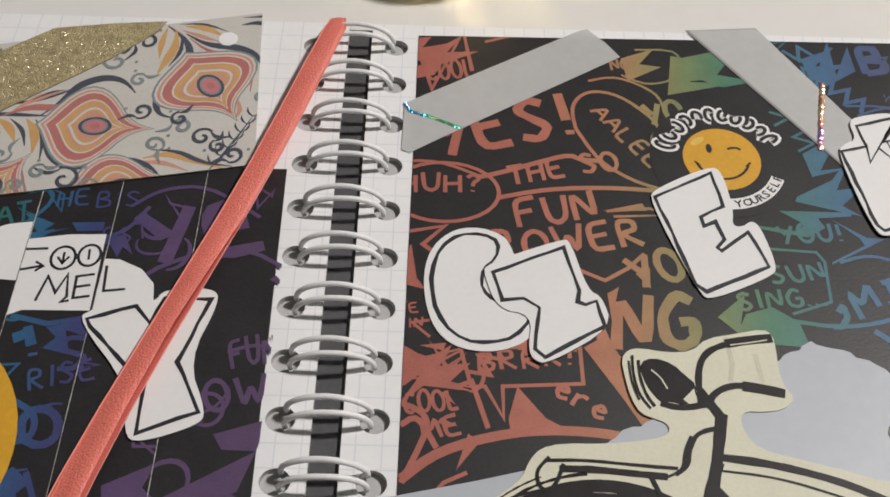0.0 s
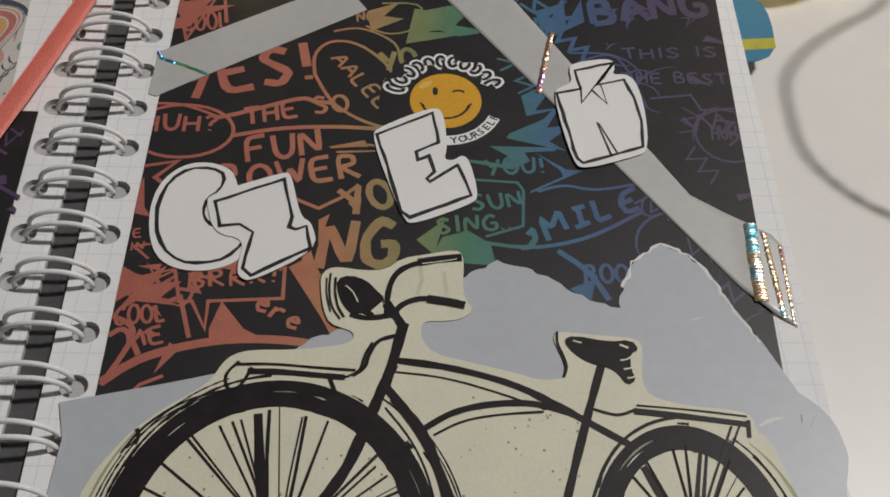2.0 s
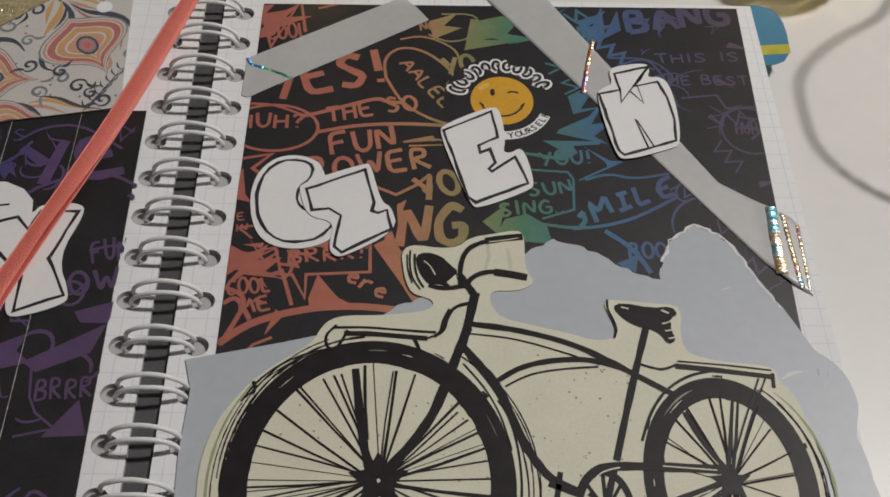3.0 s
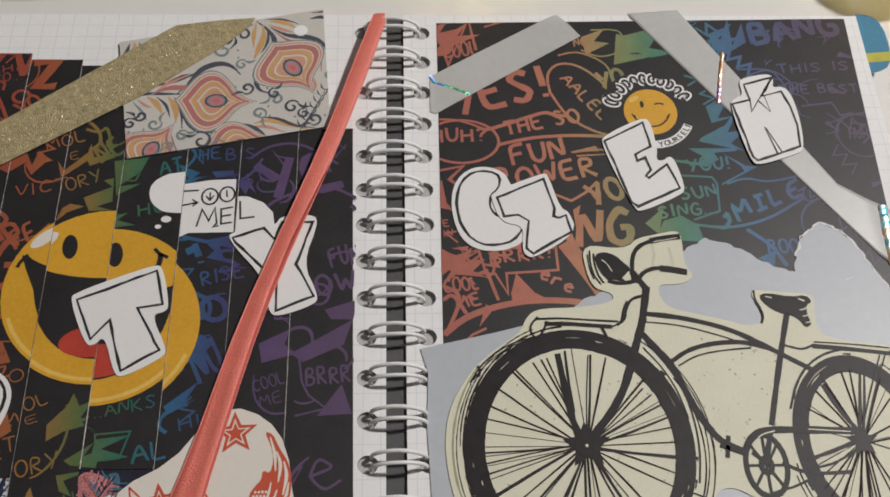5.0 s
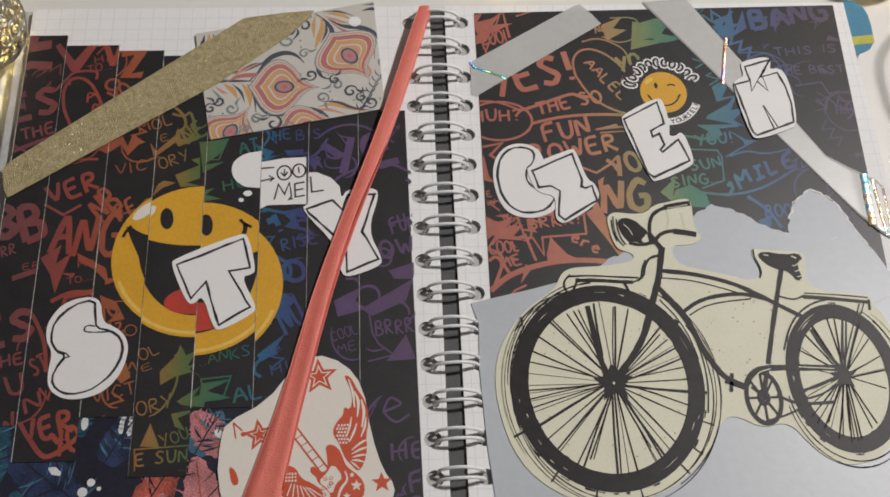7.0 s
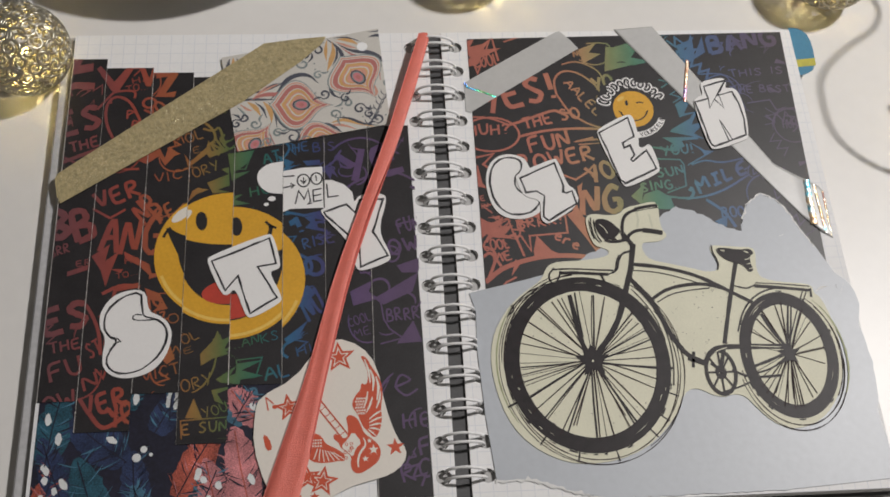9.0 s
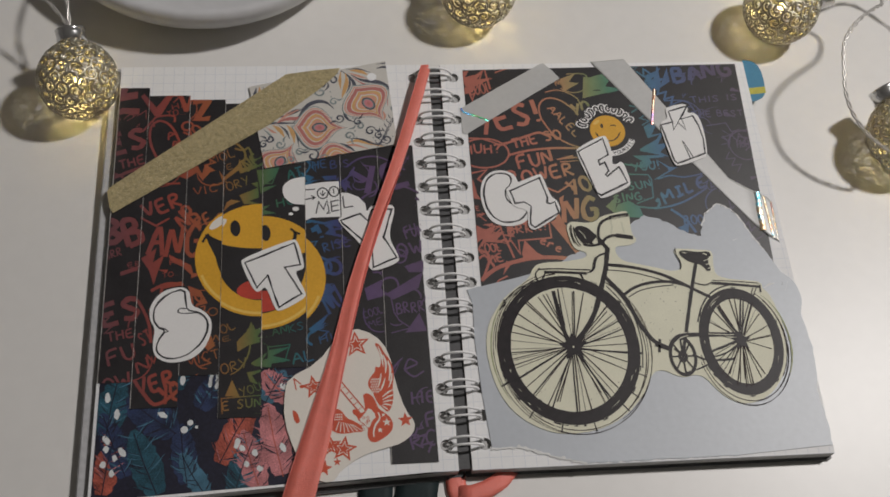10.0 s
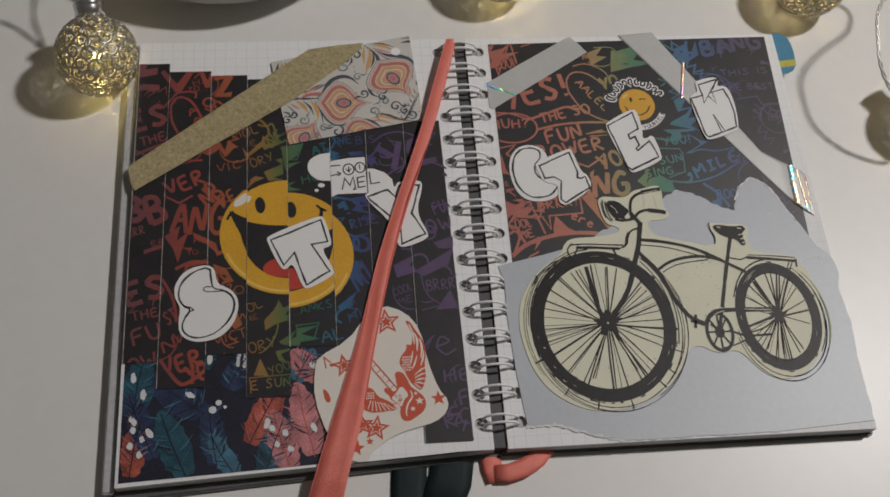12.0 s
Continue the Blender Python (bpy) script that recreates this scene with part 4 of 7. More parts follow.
LINES_B = (
    ("fork", [(72.7, 93.0), (70.5, 86.8), (67.1, 77.1), (64.1, 69.2), (59.0, 61.8), (53.0, 54.6)], 2.3), ("fork", [(46.2, 81.4), (47.4, 71.7), (48.5, 63.4), (50.2, 55.6)], 1.9), ("fork", [(48.4, 82.3), (48.7, 72.9), (49.6, 63.3)], 0.7), ("head_tube", [(74.8, 103.1), (73.6, 97.6), (71.4, 88.1)], 2.1),
    ("top_tube", [(73.1, 94.0), (83.9, 92.7), (97.3, 89.0), (106.3, 84.0), (112.2, 80.3), (119.8, 75.7)], 1.6), ("top_tube", [(72.7, 91.3), (83.5, 90.2), (95.7, 86.3), (103.8, 83.1)], 0.45), ("middle_tube", [(79.5, 78.7), (84.6, 82.2), (91.9, 84.2), (101.3, 84.7), (108.4, 82.4)], 1.4), ("middle_tube", [(81.1, 77.1), (86.7, 80.4), (94.3, 81.9), (103.3, 82.6)], 0.5),
    ("down_tube", [(71.5, 87.6), (75.5, 82.5), (79.3, 77.5), (81.8, 70.6), (84.2, 63.8), (87.3, 58.0), (90.5, 53.9), (96.2, 51.1)], 2.0), ("seat_tube", [(116.0, 93.8), (112.9, 84.3), (109.1, 72.1), (105.2, 58.8)], 1.65), ("chain_guard", [(96.4, 51.1), (98.1, 54.8), (101.9, 57.3), (108.1, 57.5), (118.3, 57.2), (129.7, 56.8)], 2.1),
    ("chain_stay", [(113.8, 48.6), (120.5, 50.7), (129.9, 54.4)], 1.2), ("chain_stay", [(112.4, 45.9), (121.0, 47.2), (129.5, 52.3)], 0.7), ("chain", [(102.2, 39.4), (108.5, 41.0), (114.2, 43.5)], 0.7), ("chain", [(106.4, 48.0), (110.9, 45.3), (117.1, 44.6), (125.1, 45.0)], 1.0), ("seat_stay", [(122.1, 70.9), (125.6, 62.6), (130.3, 56.0)], 1.15),
    ("rear_rack", [(121.6, 83.0), (132.5, 81.9), (144.6, 80.3)], 1.3), ("rear_rack", [(122.3, 84.3), (133.9, 83.4), (144.5, 82.1)], 0.4), ("rear_rack", [(112.6, 83.6), (115.9, 82.5), (118.6, 81.9), (121.9, 83.3)], 0.6), ("rack_end", [(144.6, 81.3), (144.2, 77.4)], 0.9), ("rack_stay", [(142.7, 80.1), (137.0, 68.7), (131.7, 56.4)], 0.45), ("rack_stay", [(141.0, 79.9), (135.2, 67.6), (130.6, 56.5)], 0.45),
    ("mudguard", [(111.5, 63.6), (114.2, 70.7), (118.5, 76.7), (124.7, 80.7), (131.3, 82.0)], 0.7), ("handlebar", [(71.1, 105.3), (71.2, 111.5), (72.8, 115.9), (76.2, 118.2), (81.1, 119.4), (86.8, 120.4)], 1.3), ("grip", [(77.7, 118.7), (82.1, 119.7), (87.3, 120.3)], 2.0), ("handlebar", [(72.2, 104.2), (73.5, 107.0), (76.1, 108.8), (79.7, 109.5), (87.3, 108.0)], 1.3), ("grip", [(79.7, 109.2), (83.9, 108.6), (87.8, 107.7)], 1.9),
    ("stem", [(71.0, 107.9), (73.0, 105.0), (74.9, 101.6)], 2.0), ("lamp_bracket", [(63.3, 105.0), (67.2, 103.9), (72.0, 105.0)], 1.2), ("front_rack", [(40.3, 92.5), (47.9, 92.8), (57.1, 92.0), (65.1, 91.5)], 0.6), ("front_rack", [(43.1, 90.9), (48.9, 91.0), (58.0, 90.2), (63.0, 89.8)], 1.3), ("front_rack", [(41.3, 93.2), (38.7, 90.5), (39.1, 87.3), (40.8, 86.3), (42.6, 88.4), (43.9, 91.9)], 0.7),
    ("front_rack", [(64.5, 90.3), (67.0, 91.9), (67.7, 95.7), (69.6, 98.9), (73.2, 99.9)], 0.9), ("front_rack", [(63.0, 89.8), (66.0, 91.2), (66.8, 95.2), (68.3, 98.2)], 0.5), ("front_rack", [(59.8, 89.9), (61.4, 85.9)], 0.9), ("mudguard", [(20.6, 72.6), (23.7, 78.0), (29.8, 83.2), (35.7, 85.7), (41.1, 87.0)], 0.55), ("mudguard", [(21.5, 73.5), (25.3, 78.5), (31.7, 83.4), (38.0, 85.9)], 0.35), ("mudguard", [(23.0, 74.4), (23.6, 76.3), (22.8, 77.8)], 0.8),
    ("mudguard", [(72.5, 84.8), (77.6, 78.0), (81.3, 70.6), (83.4, 62.2), (83.9, 51.6), (82.4, 42.5)], 0.5), ("mudguard", [(71.4, 83.1), (76.5, 76.6), (80.0, 69.2), (81.9, 61.0)], 0.35), ("saddle_line", [(107.2, 101.5), (107.0, 98.6), (108.3, 95.3), (108.8, 92.7), (107.9, 90.5)], 0.5), ("crank", [(98.4, 51.1), (101.5, 48.2), (102.1, 46.3)], 1.1), ("crank", [(105.0, 57.9), (103.1, 52.3), (101.8, 47.5)], 1.5),
)
for k, (name, pts, w) in enumerate(LINES_B):
    inked(name, pts, w, 0.86 + 0.0016 * k)
for k in range(30):
    a = rnd.uniform(0, 360)
    c, rx, ry = ((*fc,), 32.3, 36.0) if k % 3 else ((*rw,), 19.4, 26.4)
    bike_ink("ink_tick", stroke(arc(c[0], c[1], rx + 0.2, ry + 0.2, a, a + rnd.uniform(2, 7), 4), rnd.uniform(0.3, 0.7), wobble=0.9), M_INKB, 0.835 + 0.0003 * k)
for k, (c, rx, ry, a, da, w) in enumerate(((fc, 30.2, 33.6, 187, 2.4, 0.55), (fc, 29.0, 32.4, 196, 3, 0.5), (fc, 29.6, 33.0, 213, 3.5, 0.6), (fc, 30.8, 34.2, 226, 3, 0.5), (fc, 30.0, 33.4, 234, 4, 0.35), (fc, 29.6, 33.2, 330, 6, 0.35), (fc, 30.6, 34.2, 338, 3, 0.5), (fc, 29.8, 33.4, 300, 12, 0.25), (fc, 30.0, 33.2, 20, 10, 0.3),
                                          (fc, 29.6, 33.0, 72, 5, 0.4), (fc, 29.4, 33.2, 84, 9, 0.4), (fc, 29.8, 33.0, 128, 8, 0.3), (rw, 17.4, 24.0, 108, 30, 0.75), (rw, 16.6, 23.2, 118, 16, 0.4), (rw, 17.0, 23.8, 232, 9, 0.35), (rw, 17.2, 23.8, 178, 5, 0.35), (rw, 17.0, 23.4, 330, 12, 0.3))):
    bike_ink("tyre_glint", stroke(arc(c[0], c[1], rx, ry, a, a + da, 6), 0.6 * w, wobble=0.9, taper=0.9), M_CREAM if k % 2 else M_DRY, 0.838 + 0.0003 * k)
for k, (pts, w) in enumerate((([(98.7, 52.9), (101.5, 56.1), (105.8, 57.1)], 0.35), ([(115.4, 57.5), (121.7, 57.0), (127.4, 56.6)], 0.3), ([(116.8, 49.0), (121.6, 50.2), (125.3, 51.7)], 0.25), ([(78.6, 118.4), (83.0, 119.1), (86.2, 119.8)], 0.25), ([(62.1, 112.3), (63.8, 110.7), (64.9, 108.1)], 0.3), ([(110.4, 99.3), (112.2, 98.8)], 0.4), ([(120.2, 98.5), (122.0, 97.7)], 0.5))):
    inked("ink_gap", pts, w, 0.965, M_CREAM)
cr = (101.8, 47.2)
bike_ink("chainwheel", ring(cr, 6.4, 9.6, 5.0, 8.0, 28), z=0.94)
bike_ink("crank_axle", ring(cr, 2.2, 2.9, 0.8, 1.1, 16), z=0.942)
for k in range(8):
    ca, sa = math.cos(0.785 * k), math.sin(0.785 * k)
    bike_ink("chainwheel_arm", stroke([(cr[0] + 1.4 * ca, cr[1] + 2 * sa), (cr[0] + 5.4 * ca, cr[1] + 8.4 * sa)], 0.75), z=0.943 + 0.0003 * k)
bike_ink("pedal", stroke([(92.4, 55.9), (91.2, 49.5)], 1.2) + stroke([(89.7, 53.2), (96.9, 50.4)], 1.3), z=0.945)
bike_ink("saddle", tess(soft([(108.3, 99.4), (110.6, 100.6), (118.0, 99.1), (122.8, 99.7), (124.3, 97.4), (122.2, 96.2), (122.0, 92.8), (122.9, 90.0), (120.8, 88.8), (119.2, 91.7), (117.3, 93.0), (113.5, 93.9), (110.3, 96.2)], True, 1)), z=0.95)
for k in range(3):
    inked("saddle_spring", [(x + 0.5 * k, y - 2.1 * k) for x, y in [(120.0, 94.7), (121.5, 94.9), (122.9, 96.1)]], 0.35, 0.97, M_CREAM)
bike_ink("headlamp", tess(soft([(60.0, 113.9), (62.9, 115.1), (66.6, 113.7), (68.6, 111.3), (70.7, 109.2), (70.0, 105.8), (67.7, 104.6), (65.5, 105.5), (63.6, 105.0), (61.7, 107.4), (60.5, 110.2)], True, 1)), z=0.952)
for k, pts in enumerate(([(59.8, 114.4), (59.8, 110.5), (60.7, 106.6), (62.1, 104.3)], [(58.7, 115.5), (58.5, 111.3), (59.3, 106.7), (61.3, 103.8)], [(57.9, 114.2), (58.0, 109.8), (59.2, 105.6)])):
    inked("headlamp_rim", pts, 0.5 - 0.08 * k, 0.955 + 0.001 * k)
bike_ink("lamp_gap", tess([(67.7, 105.9), (70.1, 108.4), (70.3, 105.8), (68.7, 104.9)]), M_CREAM, 0.958)
M_SHEEN = material("clear_tape_on_paper", (0.6, 0.6, 0.46), 0.4, vary=0.08, scale=60)
bike_ink("tape_fold", stroke([(77.9, 120.3), (78.5, 114.0), (77.5, 110.3)], 0.9) + stroke([(83.3, 116.5), (83.9, 110.1)], 0.9), M_SHEEN, 0.79)
sp = random.Random(21)
speck = []
for _ in range(190):
    c = (sp.uniform(25, 80), sp.uniform(25, 80)) if sp.random() < 0.6 else (sp.uniform(82, 118), sp.uniform(50, 92))
    if math.hypot(c[0] - fw[0], c[1] - fw[1]) < 27 or (86 < c[0] < 112 and 46 < c[1] < 86):
        speck += tess(disc(c[0], c[1], sp.uniform(0.08, 0.34), None, 6))
tagged(ink("speckle", speck, M_DRY, bike, 0.78), kind="stuff")

# ---- silver holographic tapes ----
M_TAPE = material("silver_tape", (0.66, 0.66, 0.65), 0.36, 0.15, vary=0.05, scale=30, bump=0.05, bump_scale=300)
M_TAPE.node_tree.nodes["Principled BSDF"].inputs["Alpha"].default_value = 0.86
# creased holographic film: the rainbow of its glints is put into the base colour
def film(name, stops, scale):
    m = material(name, (0.9, 0.9, 0.9), 0.34, 1.0, vary=0.04, scale=60)
    n, l = m.node_tree.nodes, m.node_tree.links
    noise, ramp = n.new("ShaderNodeTexNoise"), n.new("ShaderNodeValToRGB")
    noise.inputs["Scale"].default_value = scale
    l.new(n["Geometry"].outputs["Position"], noise.inputs["Vector"])
    l.new(noise.outputs["Fac"], ramp.inputs[0])
    els = ramp.color_ramp.elements
    while len(els) < len(stops):
        els.new(0.5)
    for e, (p, c) in zip(els, stops):
        e.position, e.color = p, (*c, 1)
    l.new(ramp.outputs[0], tint(m).inputs[0])
    return m


M_GLINT_WARM = film("film_glint_warm", [(0.3, (0.95, 0.5, 0.3)), (0.45, (0.95, 0.75, 0.55)), (0.55, (0.95, 0.45, 0.4)), (0.7, (0.5, 0.45, 0.95))], 110)
M_GLINT_COOL = film("film_glint_cool", [(0.35, (0.9, 0.8, 0.3)), (0.45, (0.15, 0.85, 0.5)), (0.55, (0.15, 0.6, 0.95)), (0.7, (0.3, 0.3, 0.95))], 90)
M_GLINT_MIX = film("film_glint_mixed", [(0.34, (0.2, 0.75, 0.95)), (0.45, (0.9, 0.9, 0.85)), (0.55, (0.95, 0.7, 0.4)), (0.68, (0.9, 0.5, 0.5))], 140)


def crease(line, wide, high, parent, rise, mat):
    """A folded ridge in the film along a line in millimetres, with fine wrinkles across it."""
    bm_, prev_ = bmesh.new(), None
    rnd_ = random.Random(len(line) + int(wide * 100))
    fine_ = [along(line, i / 60) for i in range(61)]
    for i, p in enumerate(fine_):
        a_, b_ = fine_[max(0, i - 1)], fine_[min(60, i + 1)]
        d_ = math.dist(a_, b_)
        nx, ny = (b_[1] - a_[1]) / d_, -(b_[0] - a_[0]) / d_
        sway, fold = rnd_.uniform(-0.12, 0.12), rnd_.uniform(-0.07, 0.07)
        row_ = []
        for j in range(9):
            u = j / 4 - 1
            x, y = p[0] + nx * (u * wide / 2 + sway), p[1] + ny * (u * wide / 2 + sway)
            row_.append(bm_.verts.new((x / 1000, y / 1000, ZP + (rise(x, y) + 0.03 + high * (1 - u * u) + (fold + rnd_.uniform(-0.02, 0.02) if abs(u) < 1 else 0)) / 1000)))
        for j in range(8 if prev_ else 0):
            bm_.faces.new((prev_[j], row_[j], row_[j + 1], prev_[j + 1]))
        prev_ = row_
    part("crease", bm_, mat, parent, "creased film with rainbow glints put into its colour")


def along(line, f):
    """The place at a share f of a line's length."""
    legs = [math.dist(a, b) for a, b in zip(line, line[1:])]
    run = f * sum(legs)
    for (a, b), d in zip(zip(line, line[1:]), legs):
        if run <= d or (a, b) == (line[-2], line[-1]):
            g = min(1.0, run / d)
            return (a[0] + (b[0] - a[0]) * g, a[1] + (b[1] - a[1]) * g)
        run -= d


tape_a = thing("silver_tape", "strip of silver holographic tape across the paper's corner", "tape", "silver tapes")
sheet("band", [(11.2, 182.9), (53.6, 209.2), (55.9, 210.0), (60.2, 205.2), (63.4, 200.4), (19.5, 172.0), (13.0, 167.6), (11.0, 168.4)], M_TAPE, tape_a, 0.28, 0.36)
crease([(11.4, 183.0), (12.4, 180.4), (17.5, 178.6), (24.5, 175.4)], 1.0, 0.16, tape_a, lambda x, y: 0.36, M_GLINT_COOL)
tape_b = thing("silver_tape", "long strip of silver holographic tape ending past the page edge", "tape", "silver tapes")


def tape_rise(x, y):
    """It lifts a little where it leaves the printed sheet and bends down past the page edge."""
    return 0.34 + 0.4 * math.exp(-(((x - 153.5) / 3.0) ** 2)) - 0.12 * max(0.0, x - 157.5)


bm, prev = bmesh.new(), None
for i in range(121):
    a, b = along([(80.6, 210.6), (148.9, 113.5), (154.6, 107.4), (159.4, 103.8)], i / 120), along([(98.6, 212.2), (141.0, 139.6), (155.1, 130.0), (158.2, 128.6), (160.4, 125.6)], i / 120)
    row = []
    for j in range(13):
        x, y = a[0] + (b[0] - a[0]) * j / 12, a[1] + (b[1] - a[1]) * j / 12
        row.append(bm.verts.new((x / 1000, y / 1000, ZP + tape_rise(x, y) / 1000)))
    for j in range(12 if prev else 0):
        bm.faces.new((prev[j], row[j], row[j + 1], prev[j + 1]))
    prev = row
part("band", bm, M_TAPE, tape_b, smooth=True).modifiers.new("thickness", "SOLIDIFY").thickness = 0.00006
crease([(111.9, 193.4), (109.8, 184.0), (107.2, 171.6)], 1.5, 0.2, tape_b, tape_rise, M_GLINT_WARM)
crease([(153.6, 131.2), (152.9, 122.0), (152.6, 110.0)], 3.0, 0.25, tape_b, tape_rise, M_GLINT_MIX)
crease([(156.3, 129.0), (156.6, 118.0), (157.0, 106.0)], 1.5, 0.25, tape_b, tape_rise, M_GLINT_MIX)
crease([(159.6, 125.8), (159.3, 114.0), (159.0, 104.6)], 0.9, 0.16, tape_b, tape_rise, M_GLINT_MIX)


# ---- cut-out letters ----
def cutout(card_loop, loop, lines, z, label):
    """A hand-cut white card letter with its outline drawn in marker."""
    ob = thing("letter_cutout", label, "letter", "cut-out letters")
    sheet("card", soft(card_loop, True, 2), M_WHITE, ob, z, z + 0.28, "white card")
    ink("outline", stroke(rough(loop, 0.12, 3.0, len(loop)), 0.78, True, 0.7), M_PEN, ob, z + 0.31, "black marker outline")
    for pts in lines:
        ink("pen_line", stroke(pts, 0.5, False, 0.6), M_PEN, ob, z + 0.31)
    return ob


C_LOOP = soft([(32.9, 142.7), (29.2, 144.8), (24.3, 144.6), (20.2, 141.0), (18.4, 134.6), (18.9, 127.7), (21.2, 121.8), (25.4, 118.1), (30.7, 117.6), (35.7, 119.3), (38.7, 123.4), (39.2, 127.9), (37.3, 128.9), (33.1, 127.7), (30.1, 128.8), (28.8, 132.3), (29.4, 135.9), (31.9, 138.3)], True, 1)
cutout([(33.7, 144.6), (29.0, 146.7), (23.2, 146.1), (18.5, 141.5), (16.7, 134.2), (17.6, 125.6), (20.2, 119.3), (24.8, 116.1), (31.5, 115.6), (37.2, 117.7), (40.3, 121.5), (40.5, 129.1), (36.8, 137.0), (35.0, 142.4)], C_LOOP, [], 0.27, "white card letter C with a black outline")
cutout([(29.5, 133.9), (29.7, 136.8), (46.3, 143.9), (48.0, 143.2), (50.9, 130.7), (53.7, 129.4), (55.4, 121.9), (41.8, 113.0), (39.1, 113.9), (38.1, 116.4), (39.2, 124.5), (32.2, 125.6)],
       [(31.3, 134.7), (46.4, 141.6), (49.2, 130.6), (48.7, 127.8), (50.2, 127.2), (52.4, 128.3), (53.8, 122.2), (41.4, 114.6), (39.4, 116.5), (40.7, 126.2), (37.6, 128.5), (33.1, 127.7)], [], 0.6, "white card letter Z with a black outline")
cutout([(65.9, 155.6), (67.9, 158.8), (80.7, 165.7), (83.4, 164.2), (84.4, 153.1), (83.4, 148.8), (85.7, 148.5), (88.0, 150.5), (89.7, 148.3), (91.5, 138.3), (90.1, 135.7), (76.5, 129.3), (74.1, 130.6)],
       [(67.4, 156.2), (80.7, 163.7), (82.3, 154.1), (76.8, 150.9), (77.2, 148.4), (79.8, 149.7), (81.3, 144.9), (79.4, 142.7), (80.2, 141.9), (86.7, 147.2), (89.7, 138.0), (75.6, 131.3), (73.7, 133.1)], [], 0.38, "white card letter E with a black outline")
cutout([(110.6, 170.9), (113.2, 173.5), (116.0, 174.8), (115.2, 180.3), (117.8, 182.1), (126.5, 183.8), (127.4, 180.8), (126.2, 177.7), (130.2, 178.3), (132.5, 174.6), (133.4, 164.0), (132.6, 152.6), (129.5, 150.8), (116.8, 146.4), (114.1, 148.2)], [(111.7, 170.9), (117.8, 172.6), (116.8, 178.9), (127.0, 182.1), (122.1, 174.2), (129.1, 176.2), (131.0, 170.0), (132.0, 161.9), (131.3, 153.7), (116.4, 148.3), (115.1, 149.7)],
       [[(117.9, 173.6), (117.7, 167.8), (126.6, 181.6)], [(120.7, 172.1), (124.0, 167.7), (122.9, 174.7)], [(120.9, 161.5), (123.5, 150.7)], [(121.3, 161.1), (125.0, 151.6)]], 0.66, "white card letter N with an accent and a black outline")

# ---- index tab at the far edge ----
M_BLUE = material("tab_blue", (0.05, 0.22, 0.36), 0.4, vary=0.1)
M_LIME = material("tab_lime", (0.5, 0.46, 0.06), 0.4, vary=0.2, scale=300)
tab = thing("index_tab", "blue rounded index tab with a yellow stripe", "tab")
TAB = [(161, 212.0), (168, 211.5), (171.5, 207), (172, 197), (170.5, 189), (165, 186), (161, 186)]
sheet("tab_card", soft(TAB, True, 1), M_BLUE, tab, -1.6, -1.2)
ink("tab_stripe", tess([(161.5, 194), (171.6, 195), (171.4, 191), (161.5, 190)]), M_LIME, tab, -1.16, "yellow stripe")

# ---- left page: strips of the printed sheet, feather paper, patterned card, glitter tape, sticker, ribbon ----
BOUNDS = [-155.2, -141.0, -121.4, -104.4, -86.2, -66.4, -49.6, -31.6, -12.6]
TOPS = [197.2, 192.4, 189.8, 187.3, 180.0, 178.0, 167.0, 161.5]
LOWS = [45, 33, 47, 27.2, 49, 40, 12, 4.2]
STEPS = [0.0, 0.0, 0.0, 0.4, -6.5, -11.0, -14.0, -14.0]

feathers = thing("feather_paper", "dark navy paper printed with teal and red feathers", "paper")
M_NAVY = material("navy_print", (0.014, 0.014, 0.03), 0.5, vary=0.5, scale=50)
sheet("paper", [(-154.3, -5.4), (-66, -1.6), (-60, 60), (-154.2, 60)], M_NAVY, feathers, 0.0, 0.12)
M_TEAL = material("feather_teal", (0.018, 0.075, 0.11), 0.5, vary=0.95, scale=130)
M_FRED = material("feather_red", (0.4, 0.09, 0.06), 0.5, vary=0.9, scale=130)
M_FPINK = material("feather_pink", (0.5, 0.19, 0.2), 0.5, vary=0.8, scale=130)
M_FBLUE = material("feather_blue", (0.022, 0.035, 0.09), 0.5, vary=0.95, scale=130)
M_STREAK = material("feather_streak", (0.06, 0.16, 0.24), 0.5, vary=0.6, scale=200)
M_SPOT = material("feather_spot", (0.7, 0.72, 0.72), 0.5, vary=0.15, scale=250)
F_EDGE = [(-154.3, -5.4), (-66, -1.6), (-62, 60), (-154.2, 60)]


